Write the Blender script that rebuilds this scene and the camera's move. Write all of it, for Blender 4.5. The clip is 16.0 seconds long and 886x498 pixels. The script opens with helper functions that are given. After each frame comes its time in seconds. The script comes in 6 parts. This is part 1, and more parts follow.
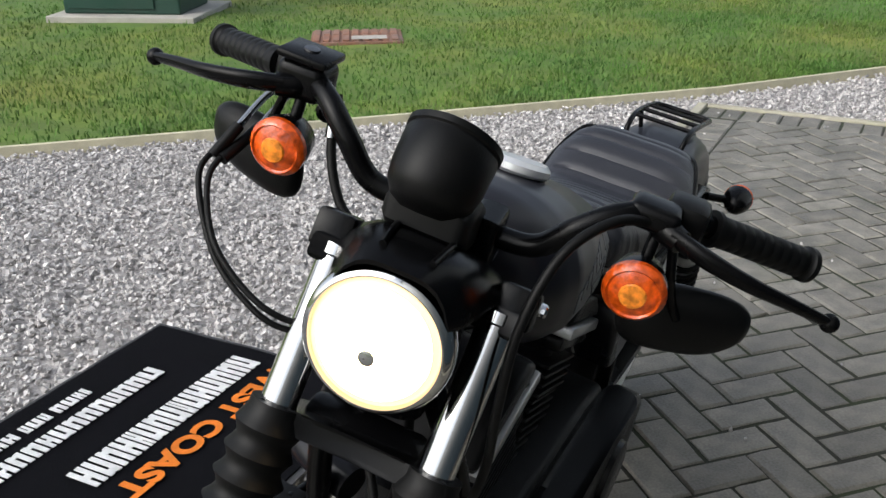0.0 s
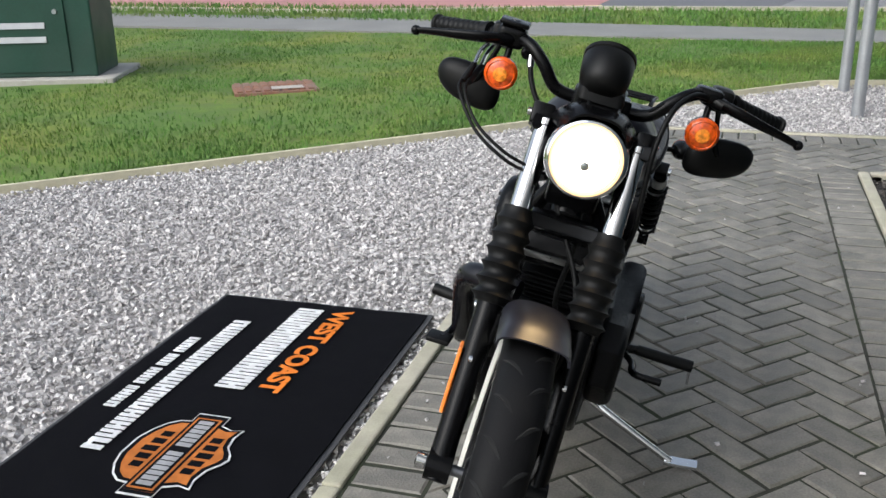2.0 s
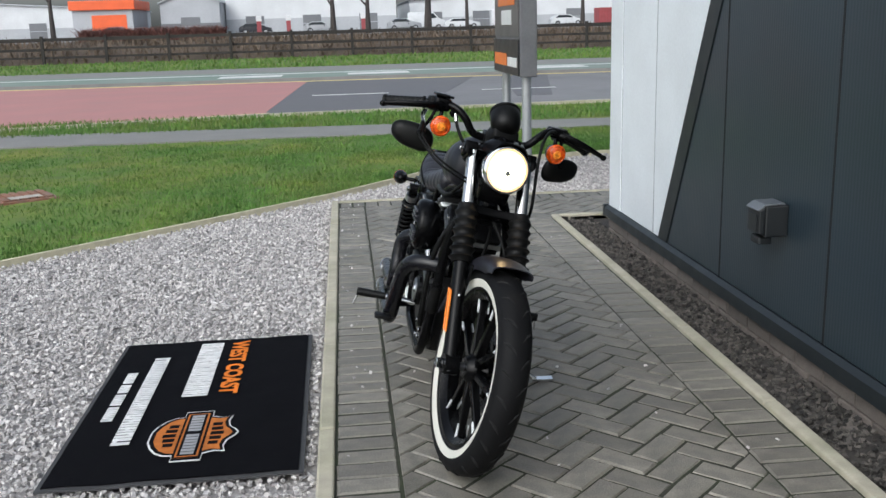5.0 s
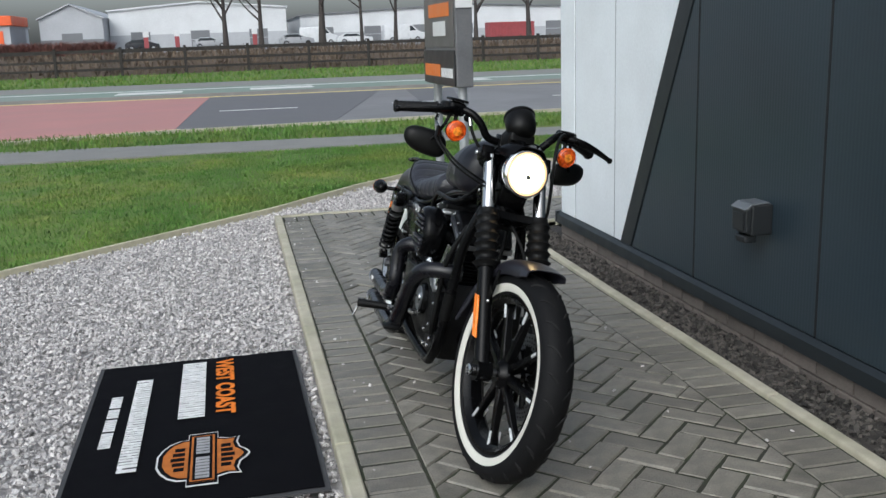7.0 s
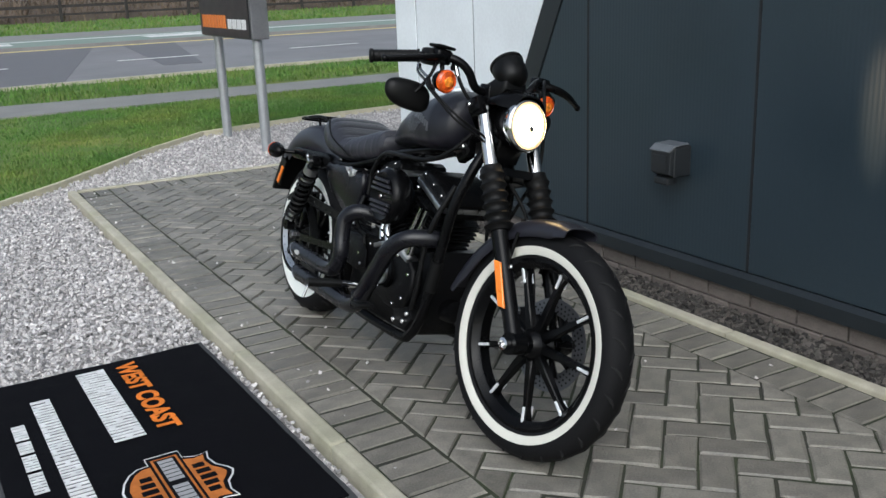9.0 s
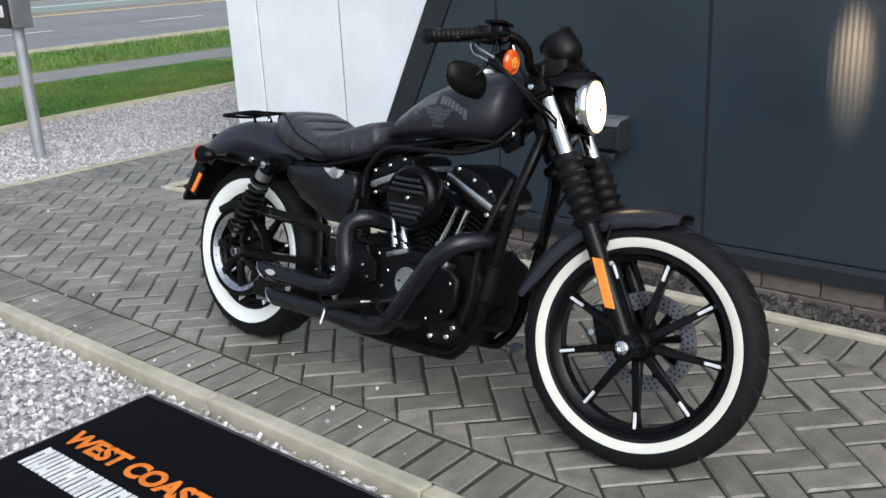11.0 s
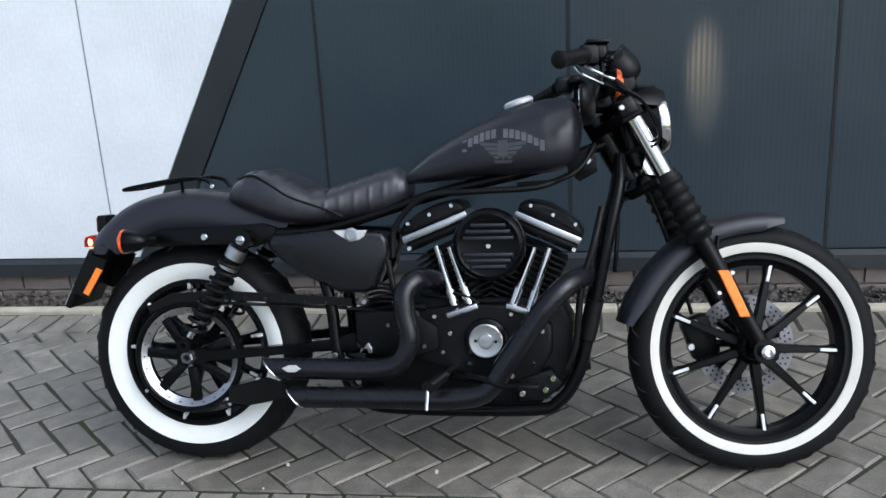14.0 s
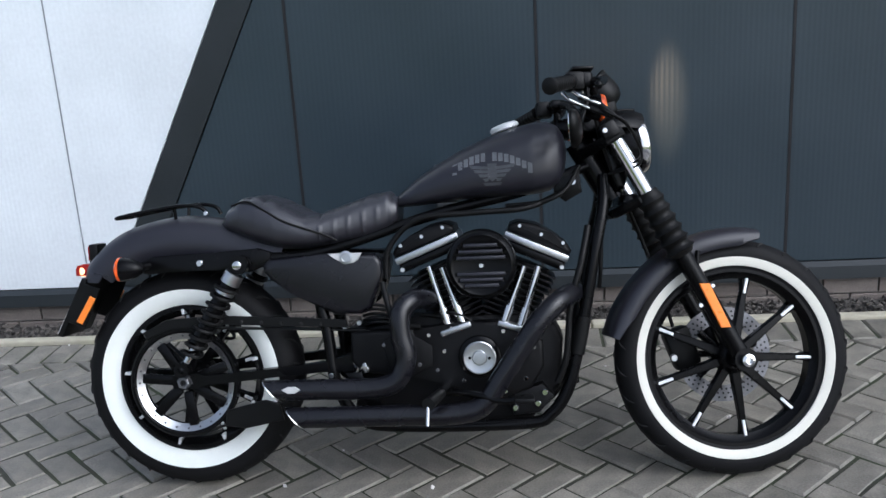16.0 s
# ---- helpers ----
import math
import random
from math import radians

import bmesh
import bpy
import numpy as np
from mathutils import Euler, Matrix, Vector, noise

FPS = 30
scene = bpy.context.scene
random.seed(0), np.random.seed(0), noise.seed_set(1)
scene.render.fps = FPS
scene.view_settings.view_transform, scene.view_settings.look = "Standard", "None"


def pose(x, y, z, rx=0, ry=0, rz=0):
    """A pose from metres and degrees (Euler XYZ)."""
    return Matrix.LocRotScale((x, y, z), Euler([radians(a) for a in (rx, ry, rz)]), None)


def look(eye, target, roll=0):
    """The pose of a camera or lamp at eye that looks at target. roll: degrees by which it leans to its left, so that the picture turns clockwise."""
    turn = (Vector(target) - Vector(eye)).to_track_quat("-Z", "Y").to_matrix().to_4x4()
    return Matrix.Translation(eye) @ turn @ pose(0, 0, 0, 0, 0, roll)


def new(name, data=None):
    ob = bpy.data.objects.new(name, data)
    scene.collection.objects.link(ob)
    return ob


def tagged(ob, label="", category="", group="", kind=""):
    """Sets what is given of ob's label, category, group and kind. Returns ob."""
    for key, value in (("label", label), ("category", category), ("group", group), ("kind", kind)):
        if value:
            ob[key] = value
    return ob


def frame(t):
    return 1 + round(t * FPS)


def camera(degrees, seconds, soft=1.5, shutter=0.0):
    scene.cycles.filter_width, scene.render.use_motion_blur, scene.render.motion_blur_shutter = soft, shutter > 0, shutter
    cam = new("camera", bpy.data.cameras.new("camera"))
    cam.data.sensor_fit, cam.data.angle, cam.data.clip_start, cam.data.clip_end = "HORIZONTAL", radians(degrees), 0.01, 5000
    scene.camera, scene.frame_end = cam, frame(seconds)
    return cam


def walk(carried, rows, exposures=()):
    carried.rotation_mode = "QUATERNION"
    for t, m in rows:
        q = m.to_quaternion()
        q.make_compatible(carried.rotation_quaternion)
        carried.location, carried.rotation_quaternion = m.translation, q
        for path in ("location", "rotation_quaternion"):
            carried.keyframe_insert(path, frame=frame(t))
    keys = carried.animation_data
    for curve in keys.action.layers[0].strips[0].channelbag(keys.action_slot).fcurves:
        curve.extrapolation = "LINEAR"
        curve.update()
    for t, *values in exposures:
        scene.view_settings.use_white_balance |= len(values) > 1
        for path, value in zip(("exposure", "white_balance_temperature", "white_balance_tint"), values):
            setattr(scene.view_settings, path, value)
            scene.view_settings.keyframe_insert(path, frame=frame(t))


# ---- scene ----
cam = camera(50.3, 16.0)
METRES, EYE, TILT, LEAN, TURN = 6.83, 1.326, 0.445, -0.228, 27.2
ROWS = [
    (0.0, 0.0, 0.0, 0.0, -0.27, -23.67, 0.62),
    (0.5, -0.0162, -0.0299, -0.0033, -5.01, -23.4, 0.82),
    (1.0, -0.0367, -0.064, -0.0003, -6.51, -22.93, 0.79),
    (1.5, -0.0633, -0.0937, -0.002, -7.9, -21.27, 0.92),
    (2.0, -0.0913, -0.1226, -0.0, -10.28, -19.87, 1.08),
    (2.5, -0.1144, -0.1564, -0.0008, -14.35, -19.1, 1.26),
    (3.0, -0.1477, -0.1826, 0.0027, -19.27, -18.45, 1.14),
    (3.5, -0.1858, -0.2034, 0.0044, -25.48, -17.63, 1.2),
    (4.0, -0.2191, -0.2243, 0.0006, -29.94, -16.29, 1.38),
    (4.5, -0.2533, -0.2397, 0.0046, -31.98, -14.48, 1.48),
    (7.0, -0.314, -0.1927, 0.0011, -39.73, -13.11, 1.76),
    (7.5, -0.3284, -0.1675, -0.0001, -43.64, -13.26, 1.77),
    (8.0, -0.3455, -0.1365, -0.0003, -49.2, -14.32, 1.83),
    (10.5, -0.373, 0.0468, -0.0013, -70.32, -18.25, 2.15),
    (11.0, -0.3776, 0.09, -0.0004, -77.16, -18.29, 2.18),
    (11.5, -0.3768, 0.1364, 0.001, -84.77, -18.19, 2.1),
    (12.0, -0.3572, 0.1752, -0.0024, -90.78, -18.76, 2.29),
    (12.5, -0.3451, 0.2148, -0.0035, -96.89, -18.45, 2.27),
    (13.0, -0.342, 0.2609, -0.0016, -104.36, -18.19, 2.22),
    (13.5, -0.3289, 0.2925, -0.0051, -108.05, -17.94, 2.54),
    (14.0, -0.3206, 0.3148, 0.0007, -109.85, -17.39, 2.63),
    (14.5, -0.3222, 0.3325, 0.0019, -112.04, -17.06, 2.75),
    (15.0, -0.3251, 0.3391, 0.0037, -113.2, -16.83, 2.88),
    (15.5, -0.3264, 0.3375, 0.0037, -113.44, -16.48, 2.91),
    (16.0, -0.3244, 0.3361, 0.004, -113.46, -16.15, 2.89),
]
walk(cam, [(t, pose(0, 0, EYE, TILT, LEAN, TURN) @ pose(METRES * x, METRES * y, METRES * z, 90 + pitch, roll, yaw)) for t, x, y, z, yaw, pitch, roll in ROWS],
     exposures=[(0, 0.50, 6250, 8), (1.5, 0.6, 6150, 8), (3.5, 0.55, 6000, 7), (4.0, 0.54, 6000, 7), (4.5, 0.38, 6000, 7), (7, 0.2, 5950, 6), (8, 0.15, 5900, 6), (10.5, 0.5, 5950, 8), (12, 0.55, 5850, 9), (16, 0.5, 5620, 10)])

# ---------------------------------------------------------------- world and light
world = bpy.data.worlds.new("overcast_sky")
scene.world = world
world.use_nodes = True
wn = world.node_tree
sky = wn.nodes.new("ShaderNodeTexSky")
sky.sky_type, sky.sun_disc = "NISHITA", False
sky.sun_elevation, sky.sun_rotation = radians(38), radians(215)
sky.air_density, sky.dust_density, sky.ozone_density = 1.0, 4.0, 1.0
grey = wn.nodes.new("ShaderNodeHueSaturation")
grey.inputs["Saturation"].default_value = 0.48
wn.links.new(sky.outputs[0], grey.inputs["Color"])
wn.links.new(grey.outputs[0], wn.nodes["Background"].inputs[0])
wn.nodes["Background"].inputs[1].default_value = 0.15
sun_data = bpy.data.lights.new("sun", "SUN")
sun_data.energy, sun_data.angle, sun_data.color = 1.0, radians(60), (1.0, 0.985, 0.965)
sun = new("sun", sun_data)
sun.matrix_world = look((-6, -8, 12), (0, 0, 0))


# ---------------------------------------------------------------- materials
def mat(name, base, rough=0.6, metal=0.0, spread=0.25, scale=12.0, bump=0.15, fine=120.0, coat=0.0, random_amount=0.0, island=0.0, second=None, second_scale=1.5, second_amount=0.5, spec=0.5):
    """A surface with variation at two scales, fine relief and, if asked, a change from piece to piece."""
    m = bpy.data.materials.new(name)
    m.use_nodes = True
    n, l = m.node_tree.nodes, m.node_tree.links
    b = n["Principled BSDF"]
    co = n.new("ShaderNodeTexCoord")
    big, small = n.new("ShaderNodeTexNoise"), n.new("ShaderNodeTexNoise")
    big.inputs["Scale"].default_value, big.inputs["Detail"].default_value = scale, 5
    small.inputs["Scale"].default_value, small.inputs["Detail"].default_value = fine, 3
    for tex in (big, small):
        l.new(co.outputs["Object"], tex.inputs["Vector"])
    total = n.new("ShaderNodeMath")
    total.operation = "MULTIPLY_ADD"
    l.new(small.outputs[0], total.inputs[0])
    total.inputs[1].default_value = 0.5
    l.new(big.outputs[0], total.inputs[2])
    ramp = n.new("ShaderNodeMapRange")
    ramp.inputs[1].default_value, ramp.inputs[2].default_value = 0.45, 1.05
    ramp.inputs[3].default_value, ramp.inputs[4].default_value = 1 - spread, 1 + spread
    l.new(total.outputs[0], ramp.inputs[0])
    value = ramp.outputs[0]
    for amount, node, socket in ((random_amount, "ShaderNodeObjectInfo", "Random"), (island, "ShaderNodeNewGeometry", "Random Per Island")):
        if amount:
            src = n.new(node)
            r = n.new("ShaderNodeMapRange")
            r.inputs[3].default_value, r.inputs[4].default_value = 1 - amount, 1 + amount
            l.new(src.outputs[socket], r.inputs[0])
            mul = n.new("ShaderNodeMath")
            mul.operation = "MULTIPLY"
            l.new(value, mul.inputs[0])
            l.new(r.outputs[0], mul.inputs[1])
            value = mul.outputs[0]
    tint = n.new("ShaderNodeMix")
    tint.data_type, tint.blend_type = "RGBA", "MULTIPLY"
    tint.inputs[0].default_value = 1.0
    tint.inputs[6].default_value = (*base, 1)
    if second:
        patch = n.new("ShaderNodeTexNoise")
        patch.inputs["Scale"].default_value, patch.inputs["Detail"].default_value = second_scale, 6
        l.new(co.outputs["Object"], patch.inputs["Vector"])
        edge = n.new("ShaderNodeMapRange")
        edge.inputs[1].default_value, edge.inputs[2].default_value, edge.inputs[4].default_value = 0.42, 0.68, second_amount
        l.new(patch.outputs[0], edge.inputs[0])
        two = n.new("ShaderNodeMix")
        two.data_type = "RGBA"
        two.inputs[6].default_value, two.inputs[7].default_value = (*base, 1), (*second, 1)
        l.new(edge.outputs[0], two.inputs[0])
        l.new(two.outputs[2], tint.inputs[6])
    l.new(value, tint.inputs[7])
    l.new(tint.outputs[2], b.inputs["Base Color"])
    b.inputs["Metallic"].default_value = metal
    b.inputs["Coat Weight"].default_value = coat
    b.inputs["Specular IOR Level"].default_value = spec
    rr = n.new("ShaderNodeMapRange")
    rr.inputs[1].default_value, rr.inputs[2].default_value = 0.3, 0.7
    rr.inputs[3].default_value, rr.inputs[4].default_value = max(0.02, rough * 0.85), min(1, rough * 1.15)
    l.new(big.outputs[0], rr.inputs[0])
    l.new(rr.outputs[0], b.inputs["Roughness"])
    if bump:
        bp = n.new("ShaderNodeBump")
        bp.inputs["Strength"].default_value, bp.inputs["Distance"].default_value = bump, 0.004
        l.new(total.outputs[0], bp.inputs["Height"])
        l.new(bp.outputs[0], b.inputs["Normal"])
    return m


def ribbed(name, base, rough, pitch, axis, depth):
    """Coated cladding sheet with fine upright ribs."""
    m = mat(name, base, rough, 0.0, 0.10, 2.5, 0.0, 60.0)
    n, l = m.node_tree.nodes, m.node_tree.links
    co = n.new("ShaderNodeTexCoord")
    wave = n.new("ShaderNodeTexWave")
    wave.wave_type, wave.bands_direction, wave.wave_profile = "BANDS", axis, "SIN"
    wave.inputs["Scale"].default_value = 0.314 / pitch
    l.new(co.outputs["Object"], wave.inputs["Vector"])
    grime = n.new("ShaderNodeTexNoise")
    grime.inputs["Scale"].default_value = 6
    l.new(co.outputs["Object"], grime.inputs["Vector"])
    add = n.new("ShaderNodeMath")
    add.operation = "MULTIPLY_ADD"
    l.new(grime.outputs[0], add.inputs[0])
    add.inputs[1].default_value = 0.3
    l.new(wave.outputs[1], add.inputs[2])
    bp = n.new("ShaderNodeBump")
    bp.inputs["Strength"].default_value, bp.inputs["Distance"].default_value = 1.0, depth
    l.new(add.outputs[0], bp.inputs["Height"])
    l.new(bp.outputs[0], n["Principled BSDF"].inputs["Normal"])
    return m


def glow(name, colour, strength):
    m = bpy.data.materials.new(name)
    m.use_nodes = True
    b = m.node_tree.nodes["Principled BSDF"]
    b.inputs["Base Color"].default_value = (*colour, 1)
    b.inputs["Emission Color"].default_value = (*colour, 1)
    b.inputs["Emission Strength"].default_value = strength
    return m


PAVER = mat("grey_paver", (0.182, 0.168, 0.143), 0.52, 0, 0.55, 14, 0.9, 160, random_amount=0.20, second=(0.105, 0.098, 0.078), second_scale=4, second_amount=0.7)
PAVER_REST = mat("grey_paver_far", (0.182, 0.168, 0.143), 0.52, 0, 0.55, 14, 0.9, 160, island=0.20, second=(0.105, 0.098, 0.078), second_scale=4, second_amount=0.7)
JOINT = mat("joint_sand", (0.028, 0.028, 0.019), 0.95, 0, 0.4, 20, 0.6, 200, second=(0.030, 0.050, 0.012), second_scale=4)
CONCRETE = mat("edging_concrete", (0.40, 0.37, 0.29), 0.85, 0, 0.2, 14, 0.4, 200, second=(0.25, 0.25, 0.16), second_scale=4)
PALE_EDGE = mat("pale_edging", (0.52, 0.48, 0.34), 0.85, 0, 0.2, 14, 0.4, 200)
GRAVEL_BED = mat("gravel_bed", (0.36, 0.34, 0.33), 0.9, 0, 0.5, 60, 1.0, 200)
STONE = mat("gravel_stone", (0.475, 0.452, 0.440), 0.8, 0, 0.2, 40, 0.3, 300, island=0.42)
SOIL = mat("soil", (0.034, 0.030, 0.026), 0.95, 0, 0.5, 25, 1.0, 120)
CHIP = mat("soil_crumb", (0.055, 0.049, 0.043), 0.95, 0, 0.3, 25, 0.5, 120, island=0.8)
TURF = mat("turf", (0.085, 0.150, 0.022), 0.95, 0, 0.35, 5, 1.0, 60, second=(0.19, 0.195, 0.030), second_scale=0.9, second_amount=0.7)
BLADE = mat("grass_blade", (0.075, 0.165, 0.026), 0.8, 0, 0.35, 2.2, 0.0, 30, island=0.25, second=(0.160, 0.200, 0.036), second_scale=0.9, second_amount=0.75)
ASPHALT = mat("asphalt", (0.19, 0.187, 0.192), 0.85, 0, 0.2, 1.5, 0.4, 90, second=(0.115, 0.113, 0.118), second_scale=0.4)
ASPHALT_DARK = mat("asphalt_patch", (0.120, 0.119, 0.126), 0.85, 0, 0.2, 1.5, 0.4, 90)
RED_LANE = mat("red_asphalt", (0.38, 0.185, 0.175), 0.85, 0, 0.15, 0.8, 0.4, 90)
GREEN_LANE = mat("green_asphalt", (0.17, 0.23, 0.19), 0.85, 0, 0.2, 0.8, 0.4, 90, second=(0.24, 0.25, 0.23), second_scale=0.5)
PATH = mat("path_asphalt", (0.20, 0.195, 0.185), 0.9, 0, 0.2, 2, 0.4, 90)
WHITE_LINE = mat("white_road_paint", (0.6, 0.6, 0.58), 0.8, 0, 0.25, 6, 0.2, 60)
YELLOW_LINE = mat("yellow_road_paint", (0.62, 0.50, 0.22), 0.8, 0, 0.25, 6, 0.2, 60)
CLAD_DARK = ribbed("anthracite_cladding", (0.022, 0.034, 0.044), 0.34, 0.02, "Y", 0.00028)
CLAD_WHITE = ribbed("white_cladding", (0.70, 0.735, 0.76), 0.45, 0.02, "Y", 0.00015)
FLASHING = mat("anthracite_flashing", (0.013, 0.017, 0.020), 0.45, 0, 0.15, 6, 0.05, 60)
SEAL = mat("seam_rubber", (0.006, 0.006, 0.007), 0.8, 0, 0.1, 6, 0.0, 60)
PLINTH = mat("plinth_brick", (0.135, 0.115, 0.102), 0.9, 0, 0.3, 14, 0.6, 120, random_amount=0.22)
MORTAR = mat("plinth_mortar", (0.20, 0.19, 0.175), 0.95, 0, 0.3, 14, 0.6, 120)
BOX_PLASTIC = mat("anthracite_plastic", (0.014, 0.016, 0.018), 0.42, 0, 0.15, 20, 0.1, 200)
CARPET = mat("black_carpet", (0.0045, 0.0045, 0.0060), 1.0, 0, 0.35, 12, 1.0, 700, spec=0.06)
RUBBER_EDGE = mat("grey_rubber_edge", (0.045, 0.045, 0.047), 0.8, 0, 0.2, 20, 0.3, 200)
PILE_ORANGE = mat("orange_pile", (0.72, 0.20, 0.03), 1.0, 0, 0.25, 30, 1.0, 700, spec=0.1)
EMBLEM_ORANGE = mat("dull_orange_pile", (0.46, 0.15, 0.035), 1.0, 0, 0.3, 30, 1.0, 700, spec=0.1)
PILE_WHITE = mat("white_pile", (0.72, 0.72, 0.72), 1.0, 0, 0.2, 30, 1.0, 700, spec=0.1)
PILE_GREY = mat("grey_pile", (0.35, 0.35, 0.36), 1.0, 0, 0.2, 30, 1.0, 700, spec=0.1)
GREEN_PAINT = mat("dark_green_paint", (0.010, 0.050, 0.034), 0.4, 0, 0.25, 4, 0.1, 60, second=(0.02, 0.035, 0.028), second_scale=2)
RUST = mat("rusty_iron", (0.24, 0.115, 0.075), 0.85, 0, 0.35, 12, 0.5, 90, second=(0.17, 0.16, 0.15), second_scale=4)
SLAB = mat("pale_concrete", (0.38, 0.36, 0.32), 0.9, 0, 0.2, 6, 0.4, 90)
GALV = mat("galvanised_steel", (0.36, 0.37, 0.38), 0.5, 0.6, 0.15, 8, 0.1, 90)
SIGN_GREY = mat("sign_grey", (0.10, 0.095, 0.09), 0.4, 0, 0.2, 5, 0.05, 60)
SIGN_BLACK = mat("sign_black", (0.012, 0.012, 0.013), 0.35, 0, 0.15, 5, 0.05, 60)
SIGN_ORANGE = mat("sign_orange", (0.62, 0.17, 0.03), 0.5, 0, 0.1, 5, 0.05, 60)
SIGN_WHITE = mat("sign_white", (0.65, 0.65, 0.65), 0.5, 0, 0.1, 5, 0.05, 60)
FENCE_WOOD = mat("dark_fence_wood", (0.030, 0.026, 0.024), 0.9, 0, 0.3, 8, 0.4, 60)
BARK = mat("dark_bark", (0.050, 0.042, 0.038), 0.95, 0, 0.3, 6, 0.6, 40)
BRUSH = mat("dry_brush", (0.115, 0.085, 0.060), 0.95, 0, 0.4, 0.8, 0.5, 6, island=0.4)
SHED_GREY = mat("shed_grey", (0.40, 0.41, 0.43), 0.6, 0, 0.12, 0.3, 0.1, 4)
SHED_WHITE = mat("shed_pale", (0.62, 0.63, 0.64), 0.6, 0, 0.12, 0.3, 0.1, 4)
SHED_DARK = mat("shed_dark", (0.16, 0.165, 0.175), 0.6, 0, 0.12, 0.3, 0.1, 4)
SHED_ORANGE = mat("shop_orange", (0.75, 0.12, 0.03), 0.5, 0, 0.1, 0.5, 0.05, 4)
CONTAINER = mat("container_red", (0.28, 0.055, 0.06), 0.6, 0, 0.2, 0.8, 0.1, 4)
CAR_WHITE = mat("car_white", (0.62, 0.63, 0.64), 0.3, 0, 0.08, 2, 0.0, 10, coat=0.5)
CAR_SILVER = mat("car_silver", (0.40, 0.41, 0.43), 0.3, 0.4, 0.08, 2, 0.0, 10, coat=0.5)
CAR_DARK = mat("car_dark", (0.02, 0.022, 0.028), 0.3, 0, 0.08, 2, 0.0, 10, coat=0.5)
CAR_RED = mat("car_red", (0.30, 0.03, 0.03), 0.3, 0, 0.08, 2, 0.0, 10, coat=0.5)
CAR_GLASS = mat("car_window", (0.03, 0.035, 0.04), 0.12, 0, 0.05, 2, 0.0, 10)
TYRE_FAR = mat("car_tyre", (0.015, 0.015, 0.015), 0.9, 0, 0.1, 5, 0.0, 20)
TAIL_RED = mat("tail_red", (0.5, 0.02, 0.02), 0.3, 0, 0.1, 5, 0.0, 20)


# ---------------------------------------------------------------- mesh helpers
def part(name, bm, material, parent=None, label="", smooth=None):
    me = bpy.data.meshes.new(name)
    bmesh.ops.recalc_face_normals(bm, faces=bm.faces)
    if smooth is not None:
        for f in bm.faces:
            f.smooth = True
        for e in bm.edges:
            if len(e.link_faces) == 2 and e.calc_face_angle(0) > radians(smooth):
                e.smooth = False
    bm.to_mesh(me)
    bm.free()
    me.materials.append(material)
    ob = new(name, me)
    if parent:
        ob.parent = parent
    if label:
        ob["label"] = label
    return ob


def pieces(name, verts, faces, material, parent=None, smooth=False):
    me = bpy.data.meshes.new(name)
    me.from_pydata(verts, [], faces)
    me.materials.append(material)
    if smooth:
        me.polygons.foreach_set("use_smooth", [True] * len(me.polygons))
    me.update()
    ob = new(name, me)
    if parent:
        ob.parent = parent
    return ob


def box(lo, hi, bevel=0.0, seg=2, m=None, bm=None):
    bm = bm or bmesh.new()
    c = (Vector(lo) + Vector(hi)) / 2
    s = Vector(hi) - Vector(lo)
    g = bmesh.ops.create_cube(bm, size=1, matrix=Matrix.Translation(c) @ Matrix.Diagonal((*s, 1)))
    if bevel:
        es = list({e for v in g["verts"] for e in v.link_edges})
        r = bmesh.ops.bevel(bm, geom=es, offset=bevel, segments=seg, affect="EDGES", profile=0.5)
        if m:
            bmesh.ops.transform(bm, matrix=m, verts=list({v for f in r["faces"] for v in f.verts} | {v for v in bm.verts if v.is_valid and v in g["verts"]}))
    elif m:
        bmesh.ops.transform(bm, matrix=m, verts=g["verts"])
    return bm


def prism(poly, lo, hi, axis="y", bevel=0.0, seg=2, bm=None):
    """An outline in two of the axes, pushed through from lo to hi along the third."""
    bm = bm or bmesh.new()
    put = {"y": lambda a, b, c: (a, c, b), "z": lambda a, b, c: (a, b, c), "x": lambda a, b, c: (c, a, b)}[axis]
    bot = [bm.verts.new(put(a, b, lo)) for a, b in poly]
    top = [bm.verts.new(put(a, b, hi)) for a, b in poly]
    n = len(poly)
    caps = [bm.faces.new(bot), bm.faces.new(top)]
    for i in range(n):
        bm.faces.new((bot[i], bot[(i + 1) % n], top[(i + 1) % n], top[i]))
    if bevel:
        bmesh.ops.bevel(bm, geom=list({e for f in caps for e in f.edges}), offset=bevel, segments=seg, affect="EDGES", profile=0.5)
    return bm


def smooth_path(points, steps=6):
    """Catmull-Rom through the points."""
    p = [Vector(q) for q in points]
    if len(p) < 3:
        return p
    p = [p[0] * 2 - p[1], *p, p[-1] * 2 - p[-2]]
    out = []
    for i in range(1, len(p) - 2):
        a, b, c, d = p[i - 1:i + 3]
        for k in range(steps):
            t = k / steps
            out.append(0.5 * (2 * b + (c - a) * t + (2 * a - 5 * b + 4 * c - d) * t * t + (3 * b - a - 3 * c + d) * t ** 3))
    return out + [p[-2]]


